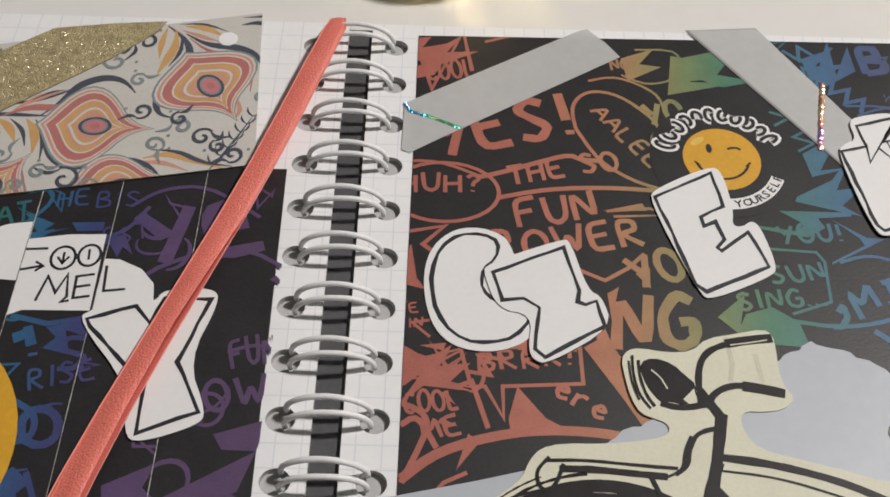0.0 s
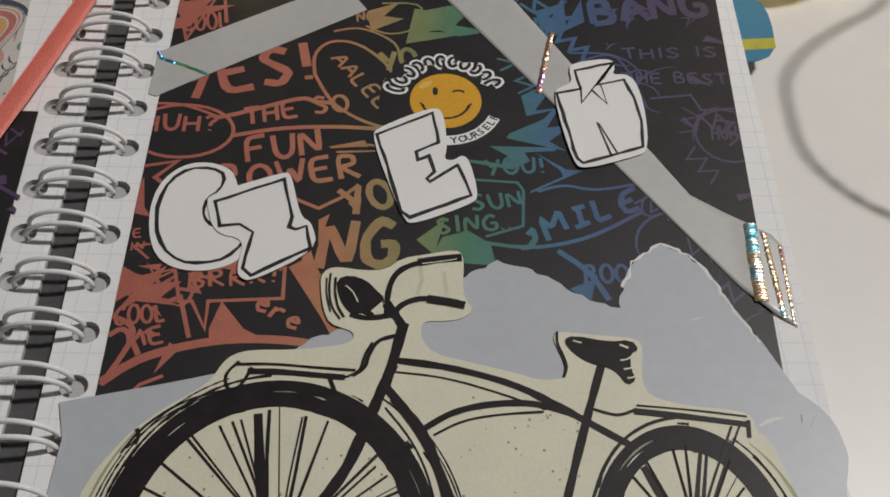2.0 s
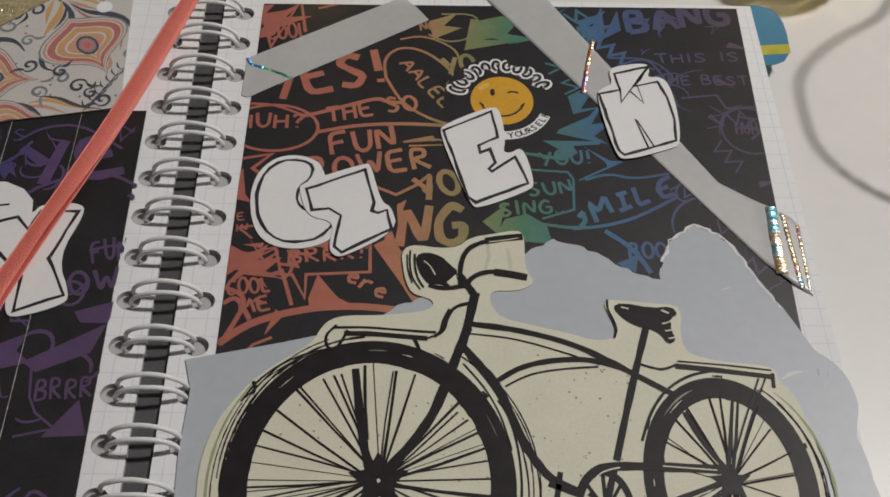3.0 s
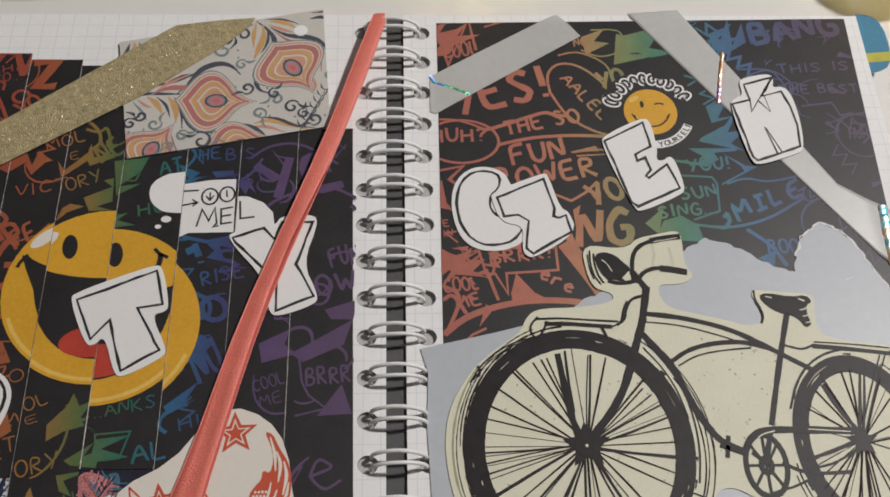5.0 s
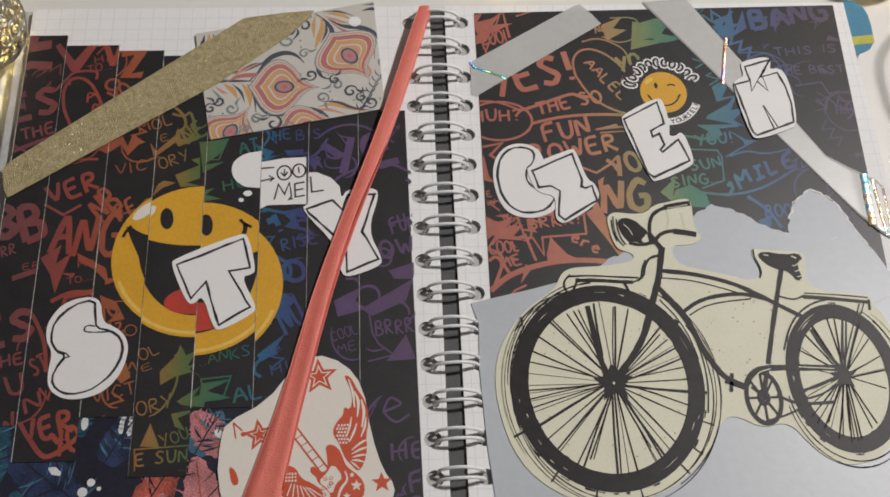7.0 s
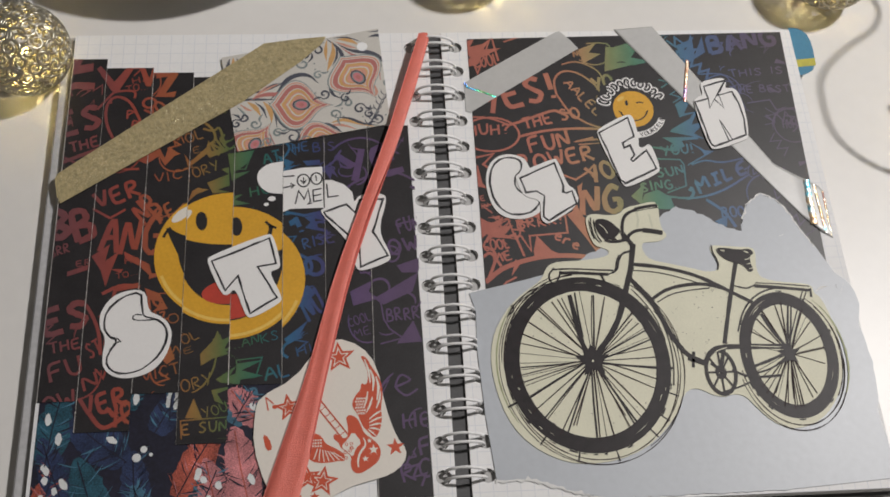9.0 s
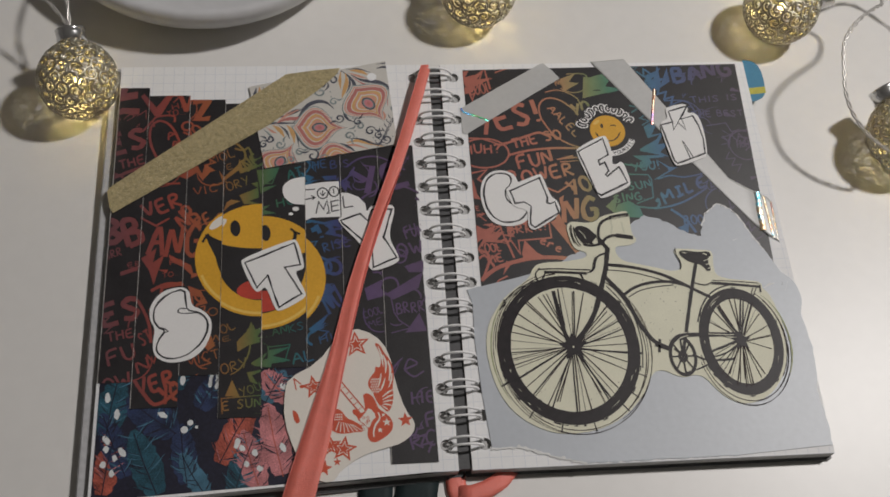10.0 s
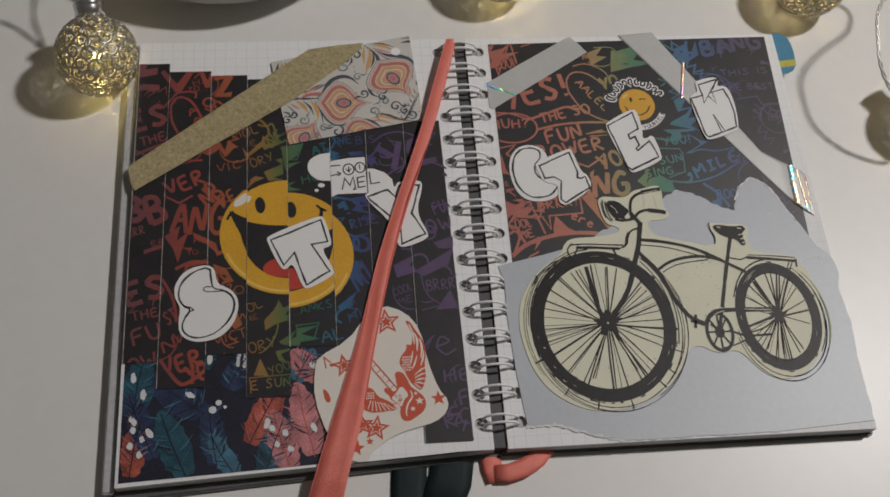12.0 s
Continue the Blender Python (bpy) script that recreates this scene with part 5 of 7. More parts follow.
def feather(x, y, long, wide, turn, mat, spots=2, seed=1):
    """A printed feather: a barbed vane, a quill and pale spots."""
    rnd_ = random.Random(seed)
    c, s = math.cos(radians(turn)), math.sin(radians(turn))

    def at(u, v):
        return (x + c * u - s * v, y + s * u + c * v)

    left, right = [], []
    for k in range(15):
        f = k / 14
        w = wide * abs(math.sin(math.pi * min(1, 0.12 + 0.86 * f))) ** 0.7 * (1 + (0.05 if k % 2 else -0.04))
        left.append(at(long * f, w + rnd_.uniform(-0.4, 0.4)))
        right.append(at(long * f, -w + rnd_.uniform(-0.4, 0.4)))
    ink("feather", cut(tess(left + right[::-1]), F_EDGE), mat, feathers, 0.15 + 0.004 * seed)
    ink("quill", cut(stroke([at(-1, 0), at(long * 0.5, 0.5), at(long * 0.95, 0)], 0.45), F_EDGE), M_FRED if mat is M_FPINK else M_NAVY, feathers, 0.28)
    for k in range(spots):
        f = 0.35 + 0.5 * k / max(1, spots)
        p = at(long * f, wide * (0.42 if k % 2 else -0.4))
        ink("spot", cut(tess(rough(disc(p[0], p[1], 2.3 if spots < 3 else 1.5 if spots < 5 else 1.0, 1.2 if spots < 5 else 0.8, 12, turn + 12), 0.22, 0.7, seed + k)), F_EDGE), M_SPOT, feathers, 0.27)
    tones = [[], [], []]
    for k in range(26):
        f, sgn = rnd_.uniform(0.02, 0.9), rnd_.choice((1, -1))
        reach = wide * rnd_.uniform(0.7, 1.35)
        tones[k % 3] += stroke(soft([at(long * f, 0.2 * sgn), at(long * (f + 0.07), reach * 0.55 * sgn), at(long * (f + 0.16), reach * sgn)], False, 1), rnd_.uniform(0.25, 0.8), taper=0.9)
    for tone, tris in zip((M_NAVY, mat, M_FPINK if mat in (M_FRED, M_FPINK) else M_STREAK), tones):
        tagged(ink("barb", cut(tris, F_EDGE), tone, feathers, 0.235 + 0.004 * (seed % 5), layered=True), kind="stuff")


for k, row in enumerate((
    (-150, 22, 27, 6.5, 82, M_TEAL, 2), (-150, -3, 26, 5.2, 82, M_FRED, 4), (-141, 4, 30, 5.2, 112, M_FBLUE, 2), (-128, -4, 30, 6.4, 112, M_TEAL, 0), (-122, 22, 26, 7.5, 142, M_FBLUE, 1),
    (-116, 0, 26, 5.2, 98, M_FBLUE, 0), (-112, 32, 16, 5.5, 60, M_FBLUE, 0), (-107, 37, 13, 3.4, 84, M_FBLUE, 9), (-103, 8, 30, 6.0, 62, M_FRED, 1), (-97, -6, 26, 6.0, 72, M_TEAL, 0),
    (-86, -5, 28, 5.6, 106, M_FPINK, 4), (-77, 2, 32, 6.4, 102, M_FPINK, 1), (-84, 34, 16, 5, 60, M_STREAK, 0), (-74, 34, 18, 5.5, 130, M_FPINK, 1), (-122, 41, 13, 4.0, 80, M_TEAL, 1), (-69, -4, 20, 5, 84, M_FPINK, 1), (-108, -6, 22, 4.2, 120, M_STREAK, 0))):
    feather(*row[:6], row[6], k + 1)
ink("spot", [t for x, y, r in ((-118, 23, 1.6), (-115.6, 26, 1.3), (-113, 24, 0.7)) for t in tess(disc(x, y, r, r, 10))], M_SPOT, feathers, 0.3)

M_EDGE = material("cut_paper_edge", (0.5, 0.48, 0.45), 0.8, vary=0.9, scale=60)
strips = []
for k in range(8):
    ob = thing("paper_strip", "narrow black paper strip cut from rainbow graffiti print", "paper strip", "graffiti strips")
    x0, x1 = BOUNDS[k], BOUNDS[k + 1]
    lean = 0.0 if k < 7 else 1.6
    edge = [(x0 - 0.02, LOWS[k]), (x1 + lean, LOWS[k]), (x1 - lean, TOPS[k]), (x0 + (0.8 if k == 7 else 0), TOPS[k])]
    sheet("strip", [(x0 + 0.12, LOWS[k]), (x1 - 0.05 + lean * 0.6, LOWS[k]), (x1 - 0.05 - lean, TOPS[k]), (x0 + 0.12, TOPS[k])], M_NIGHT, ob, 0.3 + 0.05 * (k % 2), 0.5 + 0.05 * (k % 2))
    ink("cut_edge", stroke([(x0 + 0.08, LOWS[k] + 0.2), (x0 + 0.08, TOPS[k] - 0.2)], 0.17, wobble=1.2), M_EDGE, ob, 0.62)
    strips.append((ob, [(x0 + 0.15, LOWS[k]), (x1 - 0.1, LOWS[k]), (x1 - 0.1, TOPS[k]), (x0 + 0.15, TOPS[k])]))


def print_l(name, tris, mat=None, z=0.6, steps=False, only=None, label=""):
    """Prints marks on every strip that they cross; steps: each strip carries its share up or down with it."""
    printed[0] += 1
    for k, (ob, edge) in enumerate(strips):
        if only is not None and k not in only:
            continue
        kept = cut(shifted(tris, 0, STEPS[k]) if steps else tris, edge)
        if kept:
            ink(name, kept, mat or M_INK_L, ob, z if mat else 0.58 + 0.0005 * (printed[0] % 100), label)


for k in range(8):
    tagged(ink("printed_scrawl", cut(scribbles(BOUNDS[k], BOUNDS[k + 1], LOWS[k], TOPS[k], 9 if k < 6 else 14, 40 + k, 0.55 if k < 6 else 0.8), strips[k][1]), M_INK_L, strips[k][0], 0.56, layered=True), kind="stuff")
for tris in (
    fit_word("ES", -156.9, 159.1, -140.4, 163.5, 11.0, 0.045), fit_word("THE", -152.4, 151.1, -141.0, 154.1, 4.8, 0.02), fit_word("8", -156.6, 110.4, -148.0, 112.3, 12.3, 0.06), fit_word("B", -145.8, 110.5, -138.4, 113.1, 14.2, 0.06),
    fit_word("BRR", -155.7, 103.7, -148.6, 105.7, 3.9, 0.01), fit_word("ER", -145.6, 99.5, -140.1, 100.4, 2.5, 0.01), fit_word("ES", -154.9, 71.0, -138.3, 75.3, 10.5, 0.04), fit_word("THE", -152.1, 63.5, -141.1, 66.1, 4.1, 0.02),
    fit_word("FU", -150.9, 52.4, -139.2, 55.9, 7.0, 0.012), fit_word("OW", -151.8, 39.7, -140.3, 43.1, 6.4, 0.01), fit_word("HA", -129.5, 184.2, -122.3, 186.0, 3.2, 0), fit_word("TO...", -131.9, 179.8, -123.2, 181.6, 3.2, 0),
    fit_word("A", -130.9, 167.0, -126.9, 169.4, 4.3, 0.02), fit_word("A", -128.6, 162.0, -124.6, 164.1, 4.3, 0.02), fit_word("L", -125.0, 160.1, -122.5, 161.9, 4.3, 0.02), fit_word("VER", -139.0, 124.4, -122.9, 131.4, 7.8, 0.02),
    fit_word("ANG", -137.5, 105.8, -115.1, 103.4, 16.9, 0.075), fit_word("HA", -127.1, 100.2, -121.6, 101.1, 2.5, 0), fit_word("TO...", -130.2, 93.8, -122.1, 95.4, 2.4, 0), fit_word("ST", -137.2, 61.3, -132.6, 63.7, 6.2, 0.04),
    fit_word("N", -138.3, 48.9, -133.0, 51.1, 6.0, 0.012), fit_word("VER", -137.8, 38.6, -122.5, 43.2, 7.8, 0.02), fit_word("YO", -127.6, 34.2, -119.5, 36.7, 8.3, 0.05), fit_word("YO", -120.6, 165.8, -114.0, 170.3, 6.2, 0.015),
    fit_word("NB", -120.4, 117.0, -113.2, 123.0, 10.9, 0.05), fit_word("FE", -114.5, 117.4, -108.2, 120.6, 6.8, 0.03), fit_word("VICT", -117.6, 135.9, -102.3, 139.0, 4.4, -0.012), fit_word("YO", -117.3, 79.9, -112.1, 82.4, 4.8, 0.02),
    fit_word("EZ", -115.2, 74.8, -109.6, 76.7, 3.5, 0.02), fit_word("O", -108.6, 74.0, -105.0, 75.5, 3.7, -0.01), fit_word("M", -108.7, 60.1, -104.0, 62.2, 4.1, -0.005), fit_word("VICT", -117.3, 51.4, -103.9, 54.8, 4.5, -0.012),
    fit_word("MOL", -110.5, 153.3, -98.7, 157.0, 4.6, -0.01), fit_word("E", -102.7, 149.5, -99.9, 150.3, 3.0, -0.01), fit_word("ORY", -102.0, 137.8, -91.9, 141.7, 4.5, -0.012), fit_word("NE", -92.5, 148.3, -86.1, 153.0, 7.3, 0),
    fit_word("ORY", -102.8, 46.7, -91.7, 49.7, 4.5, -0.012), fit_word("OL", -103.2, 65.5, -97.1, 68.6, 3.9, -0.01), fit_word("E", -102.6, 61.9, -99.3, 63.0, 2.3, -0.01), fit_word("NE", -90.3, 60.8, -85.6, 64.2, 6.7, 0),
    fit_word("YOU", -94.3, 36.5, -85.8, 39.5, 3.9, -0.01), fit_word("AT..", -74.0, 143.6, -64.1, 145.7, 5.4, 0), fit_word("HU", -79.2, 128.9, -71.0, 130.7, 4.4, 0), fit_word("..ANKS", -84.2, 63.6, -67.4, 66.6, 3.7, -0.01),
    fit_word("AL", -72.4, 50.3, -62.9, 52.4, 5.6, 0), fit_word("HE", -62.5, 149.3, -55.7, 149.8, 4.3, 0), fit_word("BIS", -53.9, 149.1, -44.7, 150.1, 4.3, -0.005), fit_word("EST", -50.3, 139.3, -41.4, 141.5, 4.2, -0.005),
    fit_word("RISE", -57.8, 104.7, -45.7, 107.7, 4.8, 0), fit_word("!", -59.7, 112.1, -57.4, 113.2, 7.5, 0.05), fit_word("S", -53.2, 108.5, -47.1, 110.5, 7.4, 0.01), fit_word("O", -55.2, 92.4, -49.1, 95.4, 8.3, 0.03),
    fit_word("NU", -56.1, 74.0, -48.7, 77.7, 11.8, 0.06), fit_word("HI", -60.9, 77.4, -55.8, 78.8, 4.3, 0), fit_word("HI", -60.3, 59.5, -54.5, 61.3, 3.6, 0), fit_word("e", -23.5, 40.9, -14.8, 43.4, 13.4, -0.03),
    fit_word("HE", -21.4, 29.9, -9.9, 31.2, 5.6, 0.01), fit_word("F", -15.6, 19.6, -10.5, 20.5, 6.4, 0.01), fit_word("RO", -22.2, 9.9, -11.0, 11.9, 6.6, 0), fit_word("BRRR", -25.9, 72.3, -13.3, 73.7, 5.2, 0),
    fit_word("COOL", -40.6, 70.9, -31.8, 73.4, 3.7, -0.01), fit_word("ME", -38.5, 66.1, -32.4, 67.8, 3.3, -0.01), fit_word("FUN", -19.7, 110.3, -11.2, 112.3, 6.4, heavy=0.005), fit_word("POW", -29.0, 99.6, -12.2, 103.4, 6.7, heavy=0.009),
    fit_word("YE", -40.9, 134.3, -16.3, 140.7, 14.1, heavy=0.032), 
):
    print_l("printed_word", tris)
for loop in ([(-145.1, 192.1), (-143.6, 193.6), (-137.4, 185.5), (-130.1, 196.5), (-128.3, 195.0), (-135.6, 180.0), (-138.1, 180.6)], [(-120.3, 190.9), (-112.0, 191.8), (-110.9, 188.8), (-115.8, 179.4), (-111.4, 180.3), (-112.0, 177.4), (-120.1, 177.5), (-115.3, 187.8), (-120.1, 186.9)], [(-127.1, 191.9), (-125.1, 192.4), (-123.0, 186.9), (-121.5, 192.9), (-119.8, 191.9), (-122.2, 182.9), (-124.2, 182.9)],
             [(-161.2, 197.8), (-150.8, 198.7), (-152.2, 194.1), (-146.7, 195.1), (-146.6, 191.1), (-155.6, 189.1), (-160.7, 191.2)], [(-159.7, 183.2), (-153.2, 185.6), (-145.4, 185.1), (-145.4, 181.6), (-152.7, 182.2), (-159.5, 179.3)], [(-126.5, 147.3), (-116.7, 152.2), (-114.5, 147.6), (-113.1, 153.1), (-108.4, 149.3), (-110.9, 154.9), (-108.2, 156.3), (-107.9, 152.1), (-114.2, 143.9), (-116.9, 148.5), (-121.6, 144.9)],
             [(-106.7, 149.3), (-104.2, 145.6), (-97.7, 152.4), (-97.1, 155.7), (-95.6, 150.5), (-89.0, 152.3), (-88.9, 150.5), (-96.5, 147.3), (-97.5, 149.2), (-104.8, 142.9)],
             [(-104.3, 126.9), (-102.7, 131.9), (-100.6, 133.4), (-96.3, 132.4), (-101.1, 130.3)], [(-89.0, 149.1), (-78.3, 150.3), (-81.5, 143.9), (-87.1, 139.5), (-79.7, 140.7), (-87.2, 136.1), (-77.7, 138.9), (-82.7, 131.6), (-86.8, 135.0)], [(-96.9, 135.6), (-88.4, 139.5), (-91.5, 141.8), (-88.4, 142.7), (-87.9, 134.1), (-92.4, 132.4), (-87.7, 131.0), (-94.6, 130.7)],
             [(-87.8, 128.8), (-82.6, 130.0), (-85.6, 127.4), (-79.7, 125.6), (-86.6, 124.8)], [(-71.8, 137.4), (-65.8, 144.9), (-68.4, 141.5), (-61.4, 143.2), (-69.7, 134.7)], [(-68.7, 147.4), (-61.9, 144.6), (-64.1, 142.3), (-58.3, 143.6), (-64.5, 141.4)], [(-58.3, 145.0), (-51.4, 145.4), (-51.4, 143.1), (-56.7, 142.7)],
             [(-51.9, 141.2), (-46.4, 142.1), (-44.0, 137.0), (-46.4, 138.9), (-47.1, 136.2), (-49.4, 139.8)], [(-64.1, 117.1), (-61.8, 118.3), (-61.4, 115.8), (-63.2, 114.9)], [(-57.6, 118.7), (-51.0, 120.8), (-49.0, 116.8), (-53.8, 118.2), (-51.8, 112.6), (-57.5, 114.0), (-55.3, 116.5)], [(-60.4, 86.0), (-56.8, 88.9), (-53.1, 85.8), (-55.8, 82.9), (-54.7, 78.0), (-58.1, 81.0)],
             [(-140.3, 103.8), (-133.6, 108.8), (-134.9, 101.6), (-129.9, 105.6), (-132.3, 97.5), (-134.0, 90.5), (-136.3, 97.6)], [(-128.1, 105.6), (-117.9, 99.7), (-116.2, 93.5), (-121.9, 99.3), (-127.3, 102.3)], [(-119.0, 89.6), (-113.3, 87.1), (-109.9, 80.7), (-115.8, 79.3), (-111.9, 83.5), (-117.5, 84.8)], 
             [(-121.0, 42.5), (-113.0, 47.9), (-116.0, 44.1), (-111.4, 45.8), (-119.0, 39.8)], [(-96.9, 61.8), (-92.0, 67.3), (-90.8, 71.1), (-88.8, 67.2), (-85.0, 69.0), (-88.2, 63.4), (-86.3, 61.5), (-92.1, 59.8), (-96.5, 57.1)], [(-90.8, 51.5), (-83.3, 56.6), (-85.7, 52.7), (-81.2, 54.4), (-82.0, 49.3), (-89.0, 50.2)], [(-101.4, 37.0), (-98.6, 44.4), (-95.2, 36.5)], [(-92.3, 47.4), (-82.8, 49.0), (-90.1, 45.9), (-87.4, 41.6), (-90.9, 43.1)],
             [(-83.8, 50.8), (-73.4, 52.3), (-81.3, 54.7), (-73.4, 58.6), (-83.2, 57.4)], [(-65.6, 66.7), (-56.4, 74.1), (-60.2, 67.3), (-56.3, 69.1), (-64.0, 64.4)], [(-22.7, 63.4), (-16.0, 72.8), (-12.9, 63.9)], [(-30.9, 82.4), (-13.1, 93.1), (-15.7, 85.0), (-27.3, 79.7)], [(-40.2, 85.6), (-30.9, 90.4), (-32.8, 85.4), (-29.1, 82.3), (-39.0, 79.6)], [(-45.8, 93.7), (-38.4, 97.7), (-40.2, 91.6), (-46.5, 88.7)],
             [(-21.5, 96.3), (-11.6, 99.7), (-13.1, 93.1), (-19.6, 93.2)], [(-149.0, 97.4), (-140.3, 100.5), (-141.1, 98.1), (-148.7, 95.4)], [(-132.1, 89.9), (-121.1, 92.0), (-122.7, 89.7), (-130.4, 88.3)], [(-112.7, 62.2), (-108.5, 66.2), (-106.2, 60.2), (-109.1, 58.0)]):
    print_l("printed_wedge", merged([loop]))
for pts, w, closed in ((soft([(-125.3, 165.4), (-129.9, 175.6), (-136.2, 178.6), (-140.1, 174.0), (-139.4, 164.4), (-135.3, 156.1)], False), 1.2, False), (soft([(-143.4, 171.6), (-139.1, 177.6), (-136.9, 180.6), (-128.1, 181.0), (-128.5, 177.0)], False), 1.0, False), (soft([(-122.1, 190.9), (-118.2, 187.8), (-118.0, 181.9), (-121.0, 178.4)], False), 0.6, False), (disc(-122.2, 174.5, 2.6, 2.4, 16), 1.1, True),
                       (soft([(-90.3, 169.4), (-95.4, 170.4), (-101.6, 168.5), (-105.0, 165.2)], False), 0.9, False), (soft([(-104.9, 164.7), (-99.8, 165.2), (-95.1, 160.8), (-94.0, 155.6), (-97.4, 153.3)], False), 1.1, False), (soft([(-99.5, 161.4), (-95.0, 159.9), (-92.8, 162.7), (-90.7, 154.7)], False), 1.0, False), (soft([(-155.7, 146.1), (-144.8, 151.2), (-129.8, 156.1)], False), 1.6, False),
                       ([(-102.4, 29.5), (-103.0, 36.0), (-84.7, 36.9), (-82.8, 28.9)], 0.5, True), (soft([(-69.5, 153.0), (-64.5, 154.1), (-63.6, 150.1), (-67.8, 144.9)], False), 0.9, False), (soft([(-46.5, 149.9), (-40.6, 155.0), (-30.5, 156.1), (-18.6, 147.7)], False), 0.9, False), (soft([(-51.3, 141.2), (-46.4, 143.0), (-42.6, 149.9)], False), 0.9, False),
                       ([(-88.0, 148.6), (-78.7, 150.3), (-81.7, 141.7), (-87.2, 141.7)], 0.5, True), ([(-83.4, 58.8), (-73.8, 59.7), (-76.0, 52.0), (-82.1, 51.3)], 0.5, True), ([(-65.4, 121.4), (-57.6, 119.6), (-49.1, 121.6)], 1.2, False), (soft([(-64.0, 59.1), (-66.8, 61.0), (-65.1, 65.1), (-58.8, 67.5)], False), 1.1, False), (soft([(-59.8, 102.2), (-55.2, 99.7), (-54.8, 94.7), (-58.8, 93.6)], False), 1.3, False),
                       (soft([(-146.8, 81.9), (-141.8, 84.8), (-138.4, 79.8), (-134.9, 72.1), (-133.7, 62.7)], False), 1.3, False), (soft([(-135.0, 87.6), (-128.3, 91.4), (-120.9, 90.2)], False), 1.5, False), (soft([(-135.3, 77.8), (-131.0, 83.5), (-130.2, 89.0)], False), 1.3, False), (soft([(-136.0, 40.2), (-132.9, 35.8), (-130.1, 34.0), (-124.6, 37.3), (-119.3, 42.4)], False), 1.6, False), ([(-28.7, 83.3), (-27.3, 73.5), (-25.2, 69.5), (-20.2, 65.6), (-28.9, 63.5)], 0.6, False),
                       (soft([(-42.4, 129.4), (-38.5, 134.3), (-22.7, 140.8), (-10.6, 133.8)], False), 1.0, False), (soft([(-21.2, 114.2), (-15.3, 116.3), (-10.6, 114.0)], False), 0.8, False), (disc(-23.3, 101.5, 3.0, 3.4, 16), 0.8, True), ([(-141.5, 124.8), (-134.4, 120.4), (-128.6, 124.2)], 1.0, False), ([(-156.2, 149.5), (-143.7, 142.5), (-124.5, 142.7)], 1.0, False), ([(-116.5, 119.3), (-109.2, 122.2), (-105.7, 126.4)], 0.6, False)):
    print_l("printed_line", stroke(pts, w, closed))

print_l("printed_patch", tess([(-102.6, 35.7), (-84.6, 36.6), (-83.1, 28.9), (-102.3, 28.8)]), M_NIGHT, 0.66, False, (3,))
print_l("printed_caption", fit_word("E SUN", -102.2, 30.5, -86.0, 31.7, 3.9, heavy=0.008) + stroke([(-102.4, 29.1), (-103.0, 36.0), (-85.3, 36.9), (-83.5, 35.5), (-82.8, 28.9)], 0.4), M_INK_L, 0.68, False, (3,))

# the big laughing face, printed before the sheet was cut into strips
gx, gy = -86.9, 101.4
FACE_STRIPS = (2, 3, 4, 5)
STEPS[2], STEPS[3], STEPS[4], STEPS[5] = 2.4, 0.8, -5.7, -9.6
face = disc(gx, gy, 29.4, 28.6, 48)
print_l("printed_face", tess(face), M_YELLOW, 0.64, True, FACE_STRIPS, "yellow laughing face")
print_l("printed_mouth", tess([(gx - 25.4, gy + 11.5), (gx - 23.6, gy + 7)] + arc(gx, gy + 5, 20.6, 25.8, 192, 348, 26) + [(gx + 23.6, gy + 7), (gx + 25.4, gy + 11.5)] + arc(gx, gy + 14.5, 25, 9.3, 340, 200, 16)), M_NIGHT, 0.67, True, (2, 3, 4))
print_l("printed_eye", tess(disc(-98.5, 118.1, 2.3, 4.2, 20, 6)), M_NIGHT, 0.67, False, (3,))
print_l("printed_eye", tess(disc(-84.7, 115.3, 2.3, 4.2, 20, 6)), M_NIGHT, 0.67, False, (4,))
print_l("printed_cheek", stroke(soft([(-113.1, 111.2), (-112.3, 113.2), (-110.5, 115.5)], False, 1), 1.1), M_NIGHT, 0.68, False, (2,))
print_l("printed_cheek", stroke(soft([(-73.2, 117.3), (-71.6, 115.5), (-68.9, 114.2)], False, 1), 1.1) + stroke(soft([(-71.2, 115.5), (-71.1, 112.9), (-72.1, 110.0)], False, 1), 1.6), M_NIGHT, 0.68, False, (4,))
print_l("printed_tongue", tess(disc(gx + 1.0, gy - 15.0, 11.5, 5.2, 24, 6)), M_RED, 0.69, True, FACE_STRIPS)
print_l("printed_glint", tess(disc(gx - 19.5, gy + 17.5, 5.0, 2.0, 16, 42)), M_STICK, 0.68, True, FACE_STRIPS)
print_l("printed_rim", stroke(arc(gx, gy, 27.8, 27.0, 200, 340, 30), 1.2), M_YELLOW2, 0.66, True, FACE_STRIPS)

# the printed speech balloon, also out of step from strip to strip
print_l("printed_balloon", tess(soft([(-58.4, 145.9), (-68.8, 144.7), (-73.0, 143.8), (-77.0, 140.2), (-76.7, 134.4), (-72.6, 130.3), (-68.2, 129.8), (-57.9, 129.6)], True, 2)) + tess(disc(-70.8, 127.6, 1.6, 1.2, 10)) + tess(disc(-73.0, 125.0, 1.0, 0.8, 10)), M_WHITE, 0.66, False, (4,))
print_l("printed_balloon", tess([(-69.9, 139.7), (-58.2, 141.8), (-50.4, 142.1), (-50.0, 122.9), (-63.5, 122.7), (-66.9, 121.0), (-69.1, 118.9)]), M_WHITE, 0.66, False, (5,))
print_l("printed_balloon", tess([(-52.2, 135.8), (-46.4, 135.7), (-41.4, 133.4), (-38.3, 129.8), (-37.7, 125.8), (-39.2, 122.3), (-52.0, 122.5)]), M_WHITE, 0.66, False, (6,))
